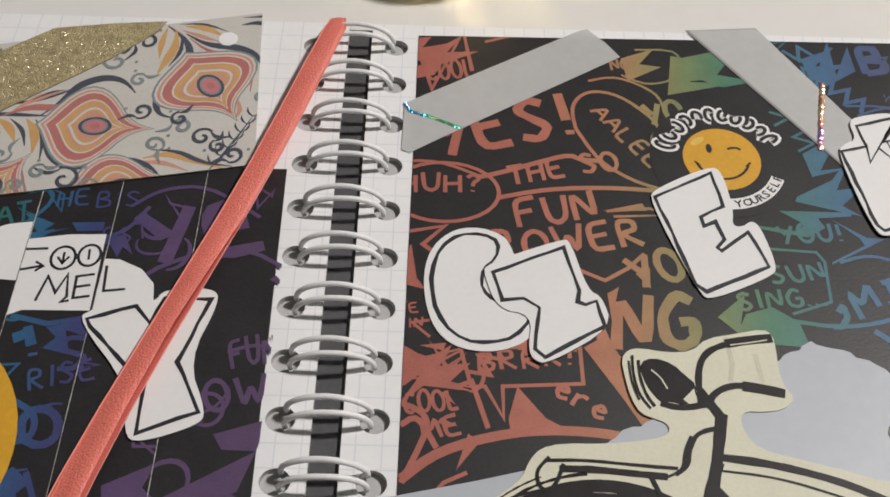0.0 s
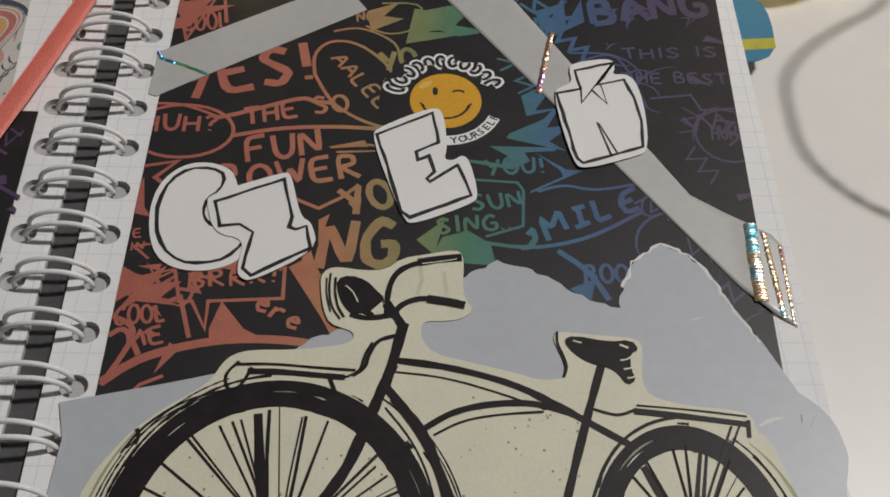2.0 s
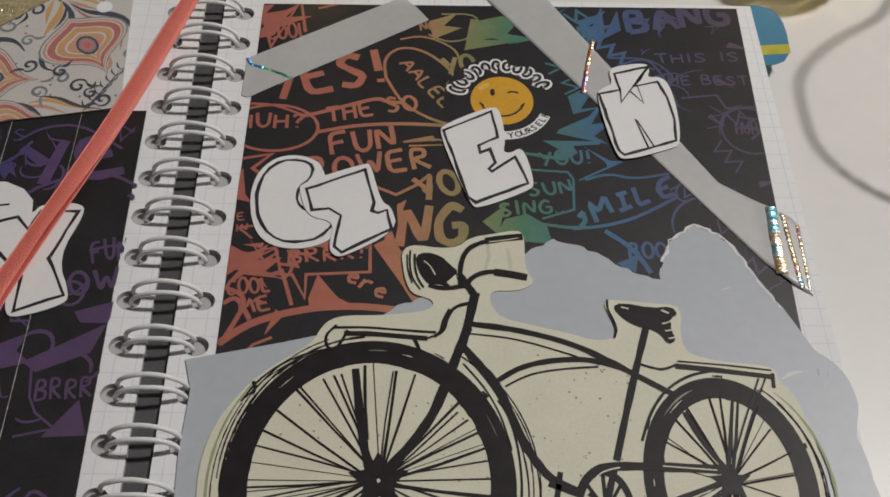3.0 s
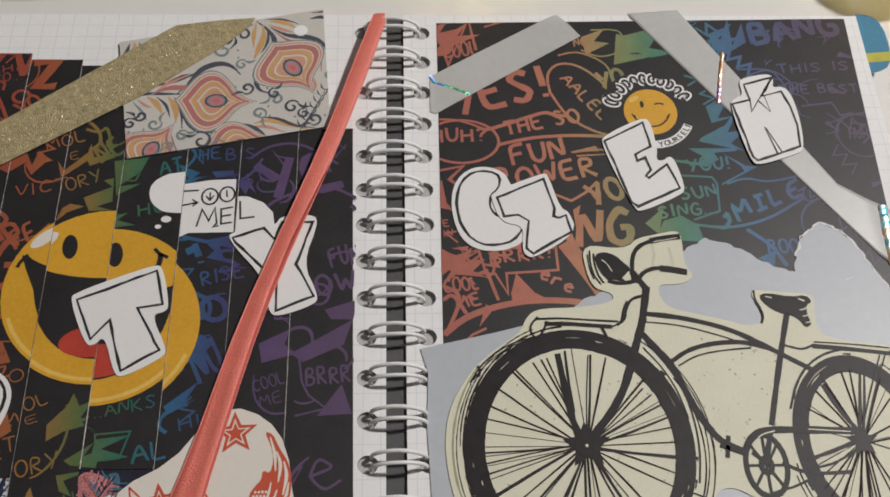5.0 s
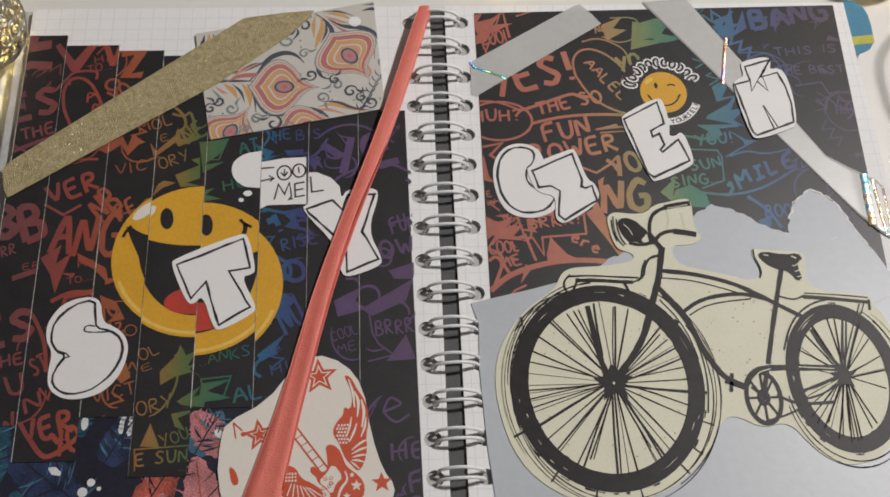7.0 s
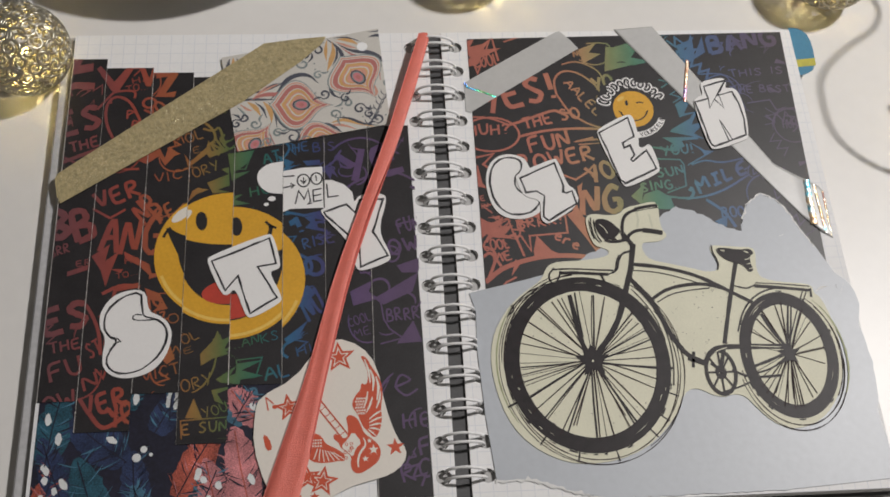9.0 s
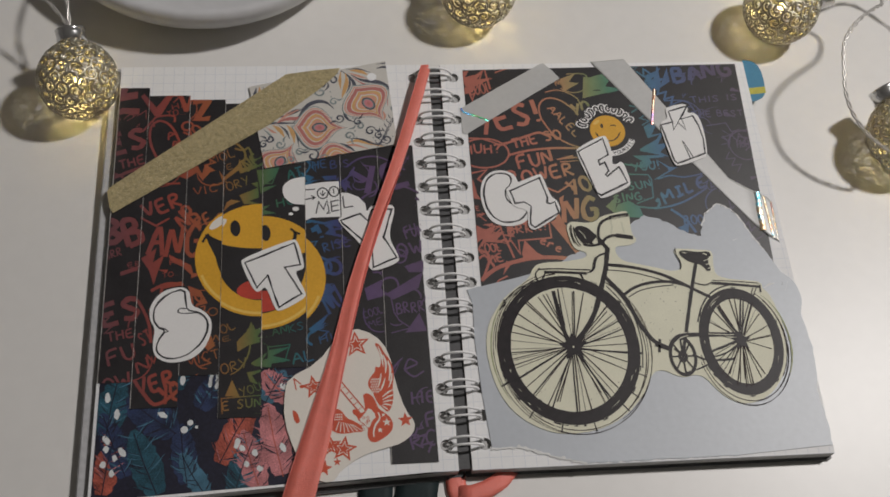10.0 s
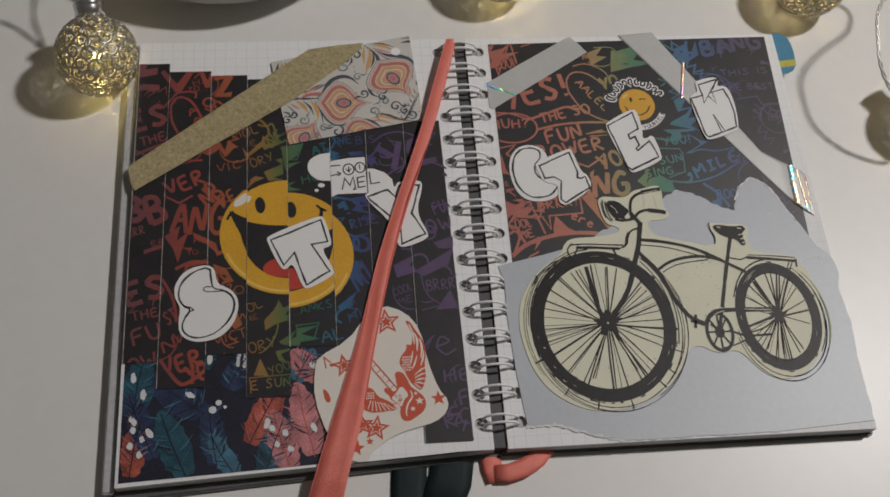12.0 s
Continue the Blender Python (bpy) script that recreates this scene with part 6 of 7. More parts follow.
print_l("printed_balloon_word", stroke([(-61.7, 138.0), (-67.3, 137.6), (-67.3, 132.2), (-62.1, 133.5)], 0.6) + stroke([(-63.5, 134.6), (-61.7, 133.5), (-63.2, 132.2)], 0.5) + stroke(disc(-58.1, 135.7, 2.5, 2.9, 18), 0.6, True) + stroke([(-58.1, 137.2), (-58.0, 134.3)], 0.5) + stroke([(-59.3, 135.9), (-58.0, 134.3), (-56.9, 136.1)], 0.5)
    + stroke(disc(-52.8, 136.5, 2.3, 2.7, 18), 0.6, True) + stroke([(-53.1, 138.1), (-52.8, 135.4)], 0.5) + stroke([(-61.4, 124.9), (-60.1, 131.0), (-57.8, 127.0), (-56.2, 131.6), (-55.3, 126.1), (-56.2, 124.8), (-54.7, 125.2)], 0.6) + stroke([(-50.8, 131.8), (-54.3, 131.1), (-54.0, 125.8), (-50.7, 126.4)], 0.6) + stroke([(-54.0, 128.5), (-51.1, 129.1)], 0.6), M_PEN, 0.7, False, (5,))
print_l("printed_balloon_word", stroke([(-48.7, 134.0), (-48.2, 127.7), (-43.9, 128.3)], 0.6) + stroke([(-51.1, 130.4), (-49.9, 128.6), (-50.9, 126.9)], 0.6), M_PEN, 0.7, False, (6,))

# ---- patterned card with curling eyes ----
card = thing("patterned_card", "pale card printed with red and orange paisley eyes", "card")
CARD = [(-93.1, 196.8), (-25.3, 211.7), (-21.5, 162.2), (-85.2, 149.7)]
M_CARD = material("pale_card", (0.6, 0.575, 0.53), 0.6, vary=0.06, scale=100)
M_P1 = material("paisley_coral", (0.47, 0.17, 0.15), 0.6, vary=0.12, scale=200)
M_P2 = material("paisley_orange", (0.6, 0.35, 0.14), 0.6, vary=0.12, scale=200)
M_P3 = material("paisley_slate", (0.07, 0.075, 0.1), 0.6, vary=0.2, scale=200)
M_P4 = material("paisley_teal_grey", (0.23, 0.27, 0.27), 0.6, vary=0.2, scale=200)
M_P5 = material("paisley_pale_coral", (0.6, 0.3, 0.22), 0.6, vary=0.12, scale=200)
sheet("card", CARD, M_CARD, card, 0.8, 1.1)
CARD_IN = CARD[::-1]


def pattern(name, tris, mat, z):
    ink(name, cut(tris, CARD_IN), mat, card, z)


def onion(cx, cy, long, wide, turn, f, n=26):
    """A swelling shape that runs out into a point at both ends, as a peacock's eye does."""
    c, s = math.cos(radians(turn)), math.sin(radians(turn))
    half = ((1.0, 0), (0.74, 0.08), (0.52, 0.26), (0.28, 0.66), (0.02, 0.94), (-0.28, 1.0), (-0.56, 0.78), (-0.76, 0.42), (-0.9, 0.14), (-1.0, 0))
    side = soft([(long * f * x, wide * f * y) for x, y in half], False, 1)
    return [(cx + c * x - s * y, cy + s * x + c * y) for x, y in side + [(x, -y) for x, y in side[-2:0:-1]]]


EYES = [(-58.9, 172.2, 12.2, 9.7, -1), (-34.6, 185.9, 12.1, 10.3, -55), (-78.0, 153.1, 11.4, 8.8, 58), (-49.8, 154.8, 11.9, 7.7, 14)]
M_P6 = material("paisley_pink", (0.55, 0.2, 0.22), 0.6, vary=0.15, scale=300)
LAYERS = ((1.12, M_P4), (1.07, M_CARD), (1.02, M_P5), (0.96, M_CARD), (0.92, M_P1), (0.74, M_CARD), (0.7, M_P2), (0.58, M_P5), (0.52, M_CARD), (0.46, M_P2), (0.4, M_P5))
for j, (cx, cy, long, wide, turn) in enumerate(EYES):
    for i, (f, mat) in enumerate(LAYERS):
        pattern("paisley_eye", tess(onion(cx, cy, long, 1.18 * wide, turn, f)), mat, 1.15 + 0.0054 * i + 0.0007 * j)
    for i, (f, mat) in enumerate(((0.34, M_P3), (0.27, M_P4), (0.22, M_P6), (0.1, M_P1))):
        pattern("paisley_eye", tess(disc(cx, cy, wide * f * 1.15, wide * f * 0.85, 20, turn)), mat, 1.21 + 0.006 * i + 0.0007 * j)
PLUMES = (
    ([(-71.9, 175.1), (-68.1, 179.5), (-65.3, 185.2), (-59.6, 188.0), (-54.8, 186.9), (-51.7, 183.0)], 1.6, M_P3), ([(-70.6, 172.5), (-68.8, 166.2), (-65.4, 161.4), (-60.2, 159.7), (-55.5, 160.8)], 1.7, M_P3), ([(-67.3, 177.5), (-64.1, 181.9), (-59.2, 183.8)], 0.6, M_P3), ([(-68.5, 169.3), (-65.9, 164.8), (-61.0, 162.2)], 0.5, M_P3),
    ([(-88.5, 172.3), (-82.7, 175.3), (-75.3, 175.1), (-68.7, 175.0)], 0.9, M_P3), ([(-85.3, 174.7), (-80.6, 178.4), (-73.9, 179.6), (-67.8, 182.7), (-64.5, 185.2)], 0.7, M_P3), ([(-80.6, 174.6), (-75.3, 177.7), (-69.4, 177.6), (-66.2, 179.4)], 1.5, M_P1), ([(-78.5, 176.5), (-73.7, 180.9), (-68.8, 182.7)], 1.3, M_P5), ([(-81.6, 174.0), (-78.0, 171.4), (-75.9, 167.0)], 1.6, M_P2), ([(-78.5, 173.9), (-74.8, 170.7), (-73.3, 165.6)], 0.8, M_P3),
    ([(-74.8, 173.9), (-71.6, 170.0), (-71.2, 163.7)], 1.8, M_P2), ([(-72.7, 173.8), (-69.8, 169.3), (-69.1, 161.8)], 0.9, M_P3), ([(-84.5, 172.8), (-81.6, 170.2), (-79.5, 169.5)], 0.9, M_P5), ([(-85.8, 171.6), (-82.7, 168.4), (-80.6, 164.6)], 0.8, M_P4), ([(-83.2, 175.9), (-79.2, 179.7), (-77.9, 182.2)], 0.8, M_P3), ([(-75.3, 179.6), (-71.2, 182.7), (-67.8, 183.3)], 0.5, M_P3),
    ([(-47.8, 206.0), (-43.8, 202.6), (-40.9, 197.9), (-41.7, 191.9), (-45.1, 186.1), (-46.7, 180.3), (-45.2, 176.4), (-41.7, 175.4)], 1.7, M_P3), ([(-42.9, 203.3), (-37.0, 199.5), (-30.2, 199.4), (-24.5, 196.6), (-22.6, 190.9)], 1.6, M_P3), ([(-45.6, 204.7), (-44.7, 199.3), (-46.5, 193.4), (-47.7, 189.4)], 1.7, M_P2), ([(-47.8, 205.4), (-48.5, 200.0), (-48.1, 194.7)], 1.2, M_P2), ([(-44.0, 203.3), (-43.1, 197.3), (-45.5, 192.0)], 0.8, M_P3), ([(-43.4, 206.0), (-38.4, 205.9), (-34.1, 203.1)], 1.6, M_P2),
    ([(-44.0, 204.6), (-39.1, 202.5), (-34.8, 201.1)], 1.0, M_P5), ([(-41.9, 201.9), (-36.6, 197.2), (-30.3, 196.4), (-25.3, 191.6), (-25.1, 184.4)], 1.1, M_P1), ([(-45.0, 206.7), (-38.9, 207.3), (-32.7, 204.5)], 0.6, M_P3), ([(-28.5, 183.2), (-26.5, 178.6), (-27.7, 175.4)], 0.9, M_P5), ([(-46.4, 163.1), (-40.5, 164.9), (-34.5, 162.8), (-28.4, 160.8)], 1.7, M_P2), ([(-45.0, 165.6), (-38.9, 165.5), (-33.2, 162.2), (-26.3, 161.4)], 0.9, M_P3), ([(-49.1, 161.3), (-42.5, 162.4), (-35.9, 159.7)], 1.0, M_P5),
    ([(-58.2, 155.3), (-55.5, 160.2), (-50.4, 162.6), (-44.9, 161.2), (-41.8, 158.0)], 1.5, M_P3), ([(-70.4, 189.9), (-66.6, 190.1), (-62.8, 194.0)], 1.5, M_P3), ([(-71.5, 188.2), (-67.2, 188.2), (-62.3, 192.3)], 0.5, M_P3), ([(-29.8, 207.1), (-25.6, 208.4), (-22.4, 206.3)], 1.1, M_P3), ([(-29.7, 209.8), (-24.9, 210.4), (-22.7, 211.1)], 0.6, M_P3), ([(-73.3, 161.9), (-72.3, 156.9), (-69.7, 152.6)], 1.1, M_P1), ([(-74.4, 160.7), (-73.6, 155.7), (-71.8, 151.4)], 0.7, M_P2),
    ([(-89.6, 196.1), (-90.2, 192.2), (-91.2, 188.9)], 1.2, M_P3), ([(-88.0, 196.7), (-87.8, 192.8), (-88.5, 189.5)], 1.4, M_P2), ([(-86.4, 196.7), (-85.9, 193.4), (-87.0, 190.8)], 0.7, M_P3), ([(-32.0, 159.0), (-28.2, 165.8), (-23.3, 177.2)], 0.5, M_P3),
)
for i, (pts, w, mat) in enumerate(PLUMES):
    pattern("paisley_plume", stroke(soft(pts, False, 2), 1.35 * w, taper=0.85), mat, 1.118 + 0.0007 * i)
for i in range(7):
    x, y = along([(-32.0, 159.0), (-28.2, 165.8), (-22.8, 177.9)], 0.15 + 0.13 * i)
    for flip in (-1, 1):
        pattern("paisley_leaf", stroke(soft([(x, y), (x + 1.4 * flip, y + 1.2), (x + 1.7 * flip, y + 2.9)], False, 1), 0.55, taper=0.8), M_P3, 1.15 + 0.0007 * i + 0.0003 * flip)
for i, (x, y, r, a, flip) in enumerate(((-58.2, 193.2, 2.9, 100, 1), (-52.0, 200.1, 2.9, 200, -1), (-51.6, 187.2, 1.9, 60, 1), (-49.2, 177.4, 2.2, 250, 1), (-39.4, 172.8, 2.2, 160, -1), (-34.2, 169.8, 2.4, 40, 1), (-44.7, 167.2, 2.2, 330, 1), (-62.4, 156.4, 3.1, 120, -1), (-68.6, 158.4, 1.9, 60, 1), (-82.7, 166.2, 1.9, 200, 1), (-78.0, 162.9, 2.2, 20, -1), (-85.8, 163.1, 1.9, 90, 1), (-82.4, 176.9, 1.9, 150, -1), (-26.7, 164.9, 2.2, 250, 1), (-22.0, 182.7, 1.9, 30, 1), (-40.1, 175.3, 1.9, 100, 1), (-57.2, 154.4, 2.2, 20, 1), (-57.5, 197.8, 1.7, 280, 1), (-72.8, 154.2, 1.7, 180, -1), (-30.3, 167.2, 1.7, 120, 1))):
    dark = i % 2 == 1
    tip = (x + r * math.cos(radians(a)), y + r * math.sin(radians(a)))
    tail = [tip, (tip[0] + 0.9 * r * math.sin(radians(a)) * flip, tip[1] - 0.9 * r * math.cos(radians(a)) * flip), (tip[0] + 2.0 * r * math.sin(radians(a + 35 * flip)) * flip, tip[1] - 2.0 * r * math.cos(radians(a + 35 * flip)) * flip)]
    pattern("paisley_curl", merged(stroke(spiral(x, y, 1.15 * r, 1.15, a, flip), 0.9, taper=0.5) + stroke(soft(tail, False, 2), 1.0, taper=0.8)), M_P3 if dark else M_P4, 1.232 + 0.0006 * i)
    pattern("paisley_dot", tess(disc(x + 1.7 * r * math.cos(i), y + 1.7 * r * math.sin(i), 0.4, None, 8)), M_P4, 1.236 + 0.0004 * i)
pattern("card_hole", tess(disc(-32.5, 201.9, 2.4, 2.4, 14)), M_PAGE, 1.28)

# ---- gold glitter tape ----
M_GOLD = material("gold_glitter", (0.48, 0.4, 0.22), 0.5, 0.2, vary=0.5, scale=700, bump=0.9, bump_scale=2600)
glitter = thing("glitter_tape", "strip of gold glitter tape across the paper strips", "tape")
sheet("band", [(-157.4, 138.3), (-156.5, 140.7), (-74.9, 203.9), (-60.5, 206.1), (-48.2, 207.3), (-50.0, 203.5), (-59.0, 194.3), (-83.7, 173.8), (-123.8, 147.3), (-154.1, 127.1), (-155.8, 130.3)], M_GOLD, glitter, 1.3, 1.5)
M_FLAKE = material("glitter_flake", (0.95, 0.87, 0.62), 0.34, 0.9, vary=0.3, scale=900)
rnd = random.Random(17)
G_IN = [(-154.1, 127.9), (-83.7, 174.4), (-55.0, 199.6), (-74.3, 202.9), (-155.9, 139.2)]
me, verts, faces = bpy.data.meshes.new("glitter"), [], []
(ax, ay), (bx, by), wide = G_IN[4], G_IN[3], 19.0
while len(faces) < 9000:
    f, g = rnd.random() * 1.12, rnd.random()
    x, y = ax + (bx - ax) * f + 0.62 * wide * g, ay + (by - ay) * f - 0.78 * wide * g
    if not all((G_IN[(i + 1) % 5][0] - G_IN[i][0]) * (y - G_IN[i][1]) - (G_IN[(i + 1) % 5][1] - G_IN[i][1]) * (x - G_IN[i][0]) > 0 for i in range(5)):
        continue
    r, a, tx, ty = rnd.uniform(0.06, 0.13), rnd.uniform(0, 6.3), rnd.uniform(-1.1, 1.1), rnd.uniform(-1.1, 1.1)
    i0 = len(verts)
    for j in range(3):
        dx, dy = r * math.cos(a + 2.1 * j), r * math.sin(a + 2.1 * j)
        verts.append(((x + dx) / 1000, (y + dy) / 1000, ZP + (1.62 + dx * tx + dy * ty) / 1000))
    faces.append((i0, i0 + 1, i0 + 2))
me.from_pydata(verts, [], faces)
me.materials.append(M_FLAKE)
fl = new("glitter", me)
fl.parent = glitter
tagged(fl, "gold glitter flakes", kind="stuff")

# ---- cream sticker with a winged guitar and stars ----
stick = thing("sticker", "cream sticker with a red winged guitar and stars", "sticker")
S_OUT = soft([(-46.4, 66.7), (-36.5, 63.0), (-30.5, 54.7), (-28.1, 38.8), (-24.5, 27.0), (-20.6, 21.8), (-21.8, 16.8), (-26.9, 12.8), (-33.7, 11.1), (-43.4, 8.6), (-53.1, 2.3), (-55.6, -1.9), (-59.8, -2.6), (-66.1, 1.0), (-71.9, 10.5), (-76.6, 25.5), (-76.1, 38.2), (-74.6, 43.8), (-61.8, 50.6), (-54.1, 61.0)], True, 1)
sheet("paper", S_OUT, M_STICK, stick, 0.75, 0.95, "cream paper")


def red(name, tris, z=None):
    printed[0] += 1
    ink(name, tris, M_STICK_RED, stick, z or 0.98 + 0.0006 * (printed[0] % 60))


def hollow(cx, cy, r, turn):
    return stroke(star(cx, cy, r * 0.9, turn), 0.9, True) + tess(star(cx, cy, r * 0.52, turn))


for x, y, r, turn, solid in ((-44.9, 58.5, 6.0, 95, False), (-51.5, 11.5, 5.4, 80, False), (-63.7, 39.5, 5.0, 100, False), (-24.9, 23.0, 3.4, 92, True), (-59.9, 3.6, 3.6, 80, True), (-54.4, 6.0, 1.8, 90, True)):
    red("printed_star", tess(star(x, y, r, turn)) if solid else hollow(x, y, r, turn))
ga, gb = Vector((-54.1, 42.4)), Vector((-42.3, 26.5))
dv = (gb - ga).normalized()
nv = Vector((-dv.y, dv.x))
red("guitar_neck", stroke([ga + nv * 1.3, gb + nv * 1.3], 0.55) + stroke([ga - nv * 1.3, gb - nv * 1.3], 0.55) + [t for k in range(6) for t in stroke([ga + (gb - ga) * (0.1 + 0.15 * k) + nv, ga + (gb - ga) * (0.1 + 0.15 * k) - nv], 0.3)])
red("guitar_body", tess(soft([(-42.2, 32.5), (-42.8, 34.9), (-41.1, 35.9), (-38.6, 34.5), (-37.2, 31.6), (-36.3, 28.6), (-33.2, 26.3), (-30.8, 23.9), (-30.1, 20.7), (-31.4, 17.6), (-34.6, 15.4), (-37.9, 13.5), (-40.5, 14.2), (-41.5, 17.2), (-40.8, 19.8), (-42.9, 22.0), (-44.9, 23.4), (-45.5, 25.5), (-47.3, 26.7), (-47.5, 28.4), (-46.0, 28.8), (-44.4, 26.8), (-41.9, 27.3)], True, 2)), 1.03)
ink("guitar_plate", tess(soft([(-40.2, 29.6), (-37.0, 25.0), (-39.3, 23.2), (-40.6, 19.4), (-42.2, 21.8), (-44.9, 23.8), (-42.4, 26.3)], True, 1)), M_STICK, stick, 1.05)
ink("guitar_edge", stroke(soft([(-36.5, 26.9), (-35.4, 24.3), (-37.9, 21.4), (-38.8, 17.9), (-38.5, 16.0)], False, 2), 0.8, taper=0.5), M_STICK, stick, 1.052)
rnd = random.Random(31)
for k in range(34):
    x, y = rnd.uniform(-46.0, -37.5), rnd.uniform(17.5, 28.0)
    if abs(x + 42.0) * 1.2 + abs(y - 23.0) < 5.0:
        red("plate_scale", stroke(disc(x, y, 0.55, 0.5, 7), 0.22, True), 1.056 + 0.0003 * k)
for (x, y), r in (((-32.9, 22.3), 1.9), ((-35.9, 19.0), 1.3), ((-34.3, 25.7), 1.0)):
    ink("guitar_star", tess(star(x, y, r)), M_STICK, stick, 1.07)
red("wing", tess(soft([(-37.0, 58.9), (-34.6, 58.2), (-32.6, 54.0), (-30.3, 50.7), (-29.0, 46.7), (-28.9, 42.2), (-29.7, 38.7), (-29.4, 33.5), (-30.4, 29.2), (-32.2, 26.5), (-34.4, 28.7), (-36.4, 30.9), (-37.6, 33.8), (-38.6, 36.4), (-40.2, 38.5), (-40.2, 41.1), (-38.6, 43.7), (-37.1, 45.2), (-36.8, 48.1), (-34.9, 46.9), (-34.0, 50.4), (-34.9, 54.8)], True, 1)), 1.0)
for k, (pts, w) in enumerate((([(-35.3, 57.3), (-33.7, 52.5), (-33.4, 47.7)], 0.9), ([(-33.3, 53.1), (-31.9, 49.5), (-32.5, 44.6)], 1.0), ([(-31.2, 50.3), (-30.1, 46.3), (-31.1, 41.0)], 1.0), ([(-29.7, 44.5), (-30.0, 41.2), (-31.4, 37.9)], 0.8), ([(-29.3, 36.9), (-31.2, 36.2), (-34.3, 33.7)], 0.75), ([(-29.2, 34.5), (-31.3, 34.0), (-34.3, 32.4)], 0.75), ([(-29.5, 32.0), (-31.6, 32.0), (-34.1, 31.3)], 0.75), ([(-30.2, 29.6), (-32.3, 30.3), (-34.3, 30.4)], 0.7), ([(-31.9, 27.5), (-33.3, 28.9), (-34.8, 30.0)], 0.6), ([(-32.7, 42.4), (-33.7, 39.1), (-35.2, 36.3)], 0.8), ([(-34.4, 44.6), (-34.9, 41.3), (-36.0, 38.1)], 0.7))):
    ink("wing_feather", stroke(soft(pts, False, 2), w, taper=0.6), M_STICK, stick, 1.06 + 0.0005 * k, "cream gap between feathers")
wx, wy = (-37.5, 39.0)
for k in range(24):
    u, v = (k % 4 - 1.5) * 0.95 + (0.45 if k // 4 % 2 else 0), (k // 4 - 2.5) * 1.15
    ink("wing_scale", tess(disc(wx + u, wy + v, 0.36, 0.44, 8)), M_STICK, stick, 1.055 + 0.0001 * k)
red("wing", tess(soft([(-57.2, 27.1), (-54.5, 29.5), (-51.9, 28.3), (-50.2, 25.1), (-47.0, 23.5), (-43.7, 21.4), (-43.1, 18.5), (-45.8, 18.6), (-49.1, 18.1), (-53.2, 18.1), (-56.2, 19.4), (-57.7, 22.7)], True, 1)), 1.0)
for k, (x, y) in enumerate([(-43.7, 18.9), (-45.4, 18.6), (-47.2, 18.4), (-49.1, 18.3), (-50.9, 18.2), (-52.8, 18.5), (-54.6, 19.2)]):
    ox, oy = (-47.8, 22.0)
    ink("wing_feather", stroke([(ox - 0.9 * k, oy + 0.25 * k), (x, y + 0.3)], 0.7, taper=0.5), M_STICK, stick, 1.06 + 0.0005 * k, "cream gap between feathers")
wx, wy = (-53.9, 25.5)
for k in range(15):
    ink("wing_scale", tess(disc(wx + (k % 5 - 2) * 0.95, wy + (k // 5 - 1) * 1.1, 0.34, 0.4, 8)), M_STICK, stick, 1.055 + 0.0001 * k)
red("printed_star", hollow(-57.1, 13.1, 4.6, 95))
red("printed_note", stroke([(-72.2, 43.7), (-71.2, 38.5)], 0.5) + stroke([(-72.2, 43.7), (-69.2, 41.0)], 0.5) + tess(disc(-68.8, 39.9, 1.0, 0.8, 10)) + tess(soft([(-73.2, 29.9), (-70.8, 28.3), (-69.4, 23.9), (-71.8, 23.3)], True, 1)))

# ---- cut-out letters ----
cutout([(-118.5, 89.4), (-129.7, 87.8), (-134.9, 80.9), (-135.1, 74.0), (-132.1, 69.2), (-133.0, 62.7), (-132.3, 56.8), (-127.7, 53.4), (-121.8, 52.9), (-114.7, 54.9), (-109.4, 61.0), (-107.4, 69.5), (-109.1, 74.9), (-113.2, 78.1), (-117.1, 79.7)],
       soft([(-120.3, 88.0), (-127.6, 85.8), (-132.7, 80.5), (-133.4, 73.9), (-131.1, 69.7), (-127.4, 68.1), (-131.3, 62.6), (-131.0, 58.0), (-127.6, 55.2), (-122.4, 54.7), (-116.5, 57.1), (-111.8, 62.1), (-109.3, 68.6), (-110.3, 73.8), (-114.1, 76.6), (-118.7, 77.5), (-119.6, 81.4)], True, 1),
       [soft([(-119.3, 78.2), (-122.2, 78.7), (-123.0, 76.4), (-119.4, 75.9), (-114.1, 76.2)], False), [(-131.5, 70.1), (-127.8, 68.9), (-126.6, 67.7), (-128.7, 67.0), (-130.4, 64.1)]], 0.72, "white card letter S with a black outline")
cutout([(-95.8, 100.0), (-94.9, 102.5), (-72.6, 111.7), (-69.9, 110.8), (-66.8, 97.8), (-68.2, 95.8), (-71.8, 95.1), (-66.2, 84.1), (-67.2, 81.4), (-77.8, 75.4), (-80.4, 76.6), (-84.4, 88.9), (-87.4, 85.0), (-90.1, 86.6)],
       [(-93.8, 100.0), (-71.5, 109.6), (-68.8, 98.3), (-76.0, 97.2), (-68.4, 83.8), (-78.6, 77.5), (-83.6, 93.5), (-88.3, 87.4)], [], 0.76, "white card letter T with a black outline")
cutout([(-51.9, 120.6), (-49.7, 122.9), (-40.4, 126.7), (-37.3, 124.9), (-35.8, 128.4), (-26.0, 128.9), (-24.1, 126.0), (-28.5, 111.8), (-23.3, 100.7), (-24.6, 97.8), (-35.0, 93.9), (-38.0, 95.6), (-38.8, 105.6)],
       [(-50.0, 120.7), (-40.8, 124.1), (-37.3, 120.1), (-35.4, 126.2), (-26.0, 126.1), (-30.4, 111.4), (-24.8, 100.7), (-35.7, 96.0), (-36.1, 106.0), (-49.0, 119.0)], [], 0.8, "white card letter Y with a black outline")

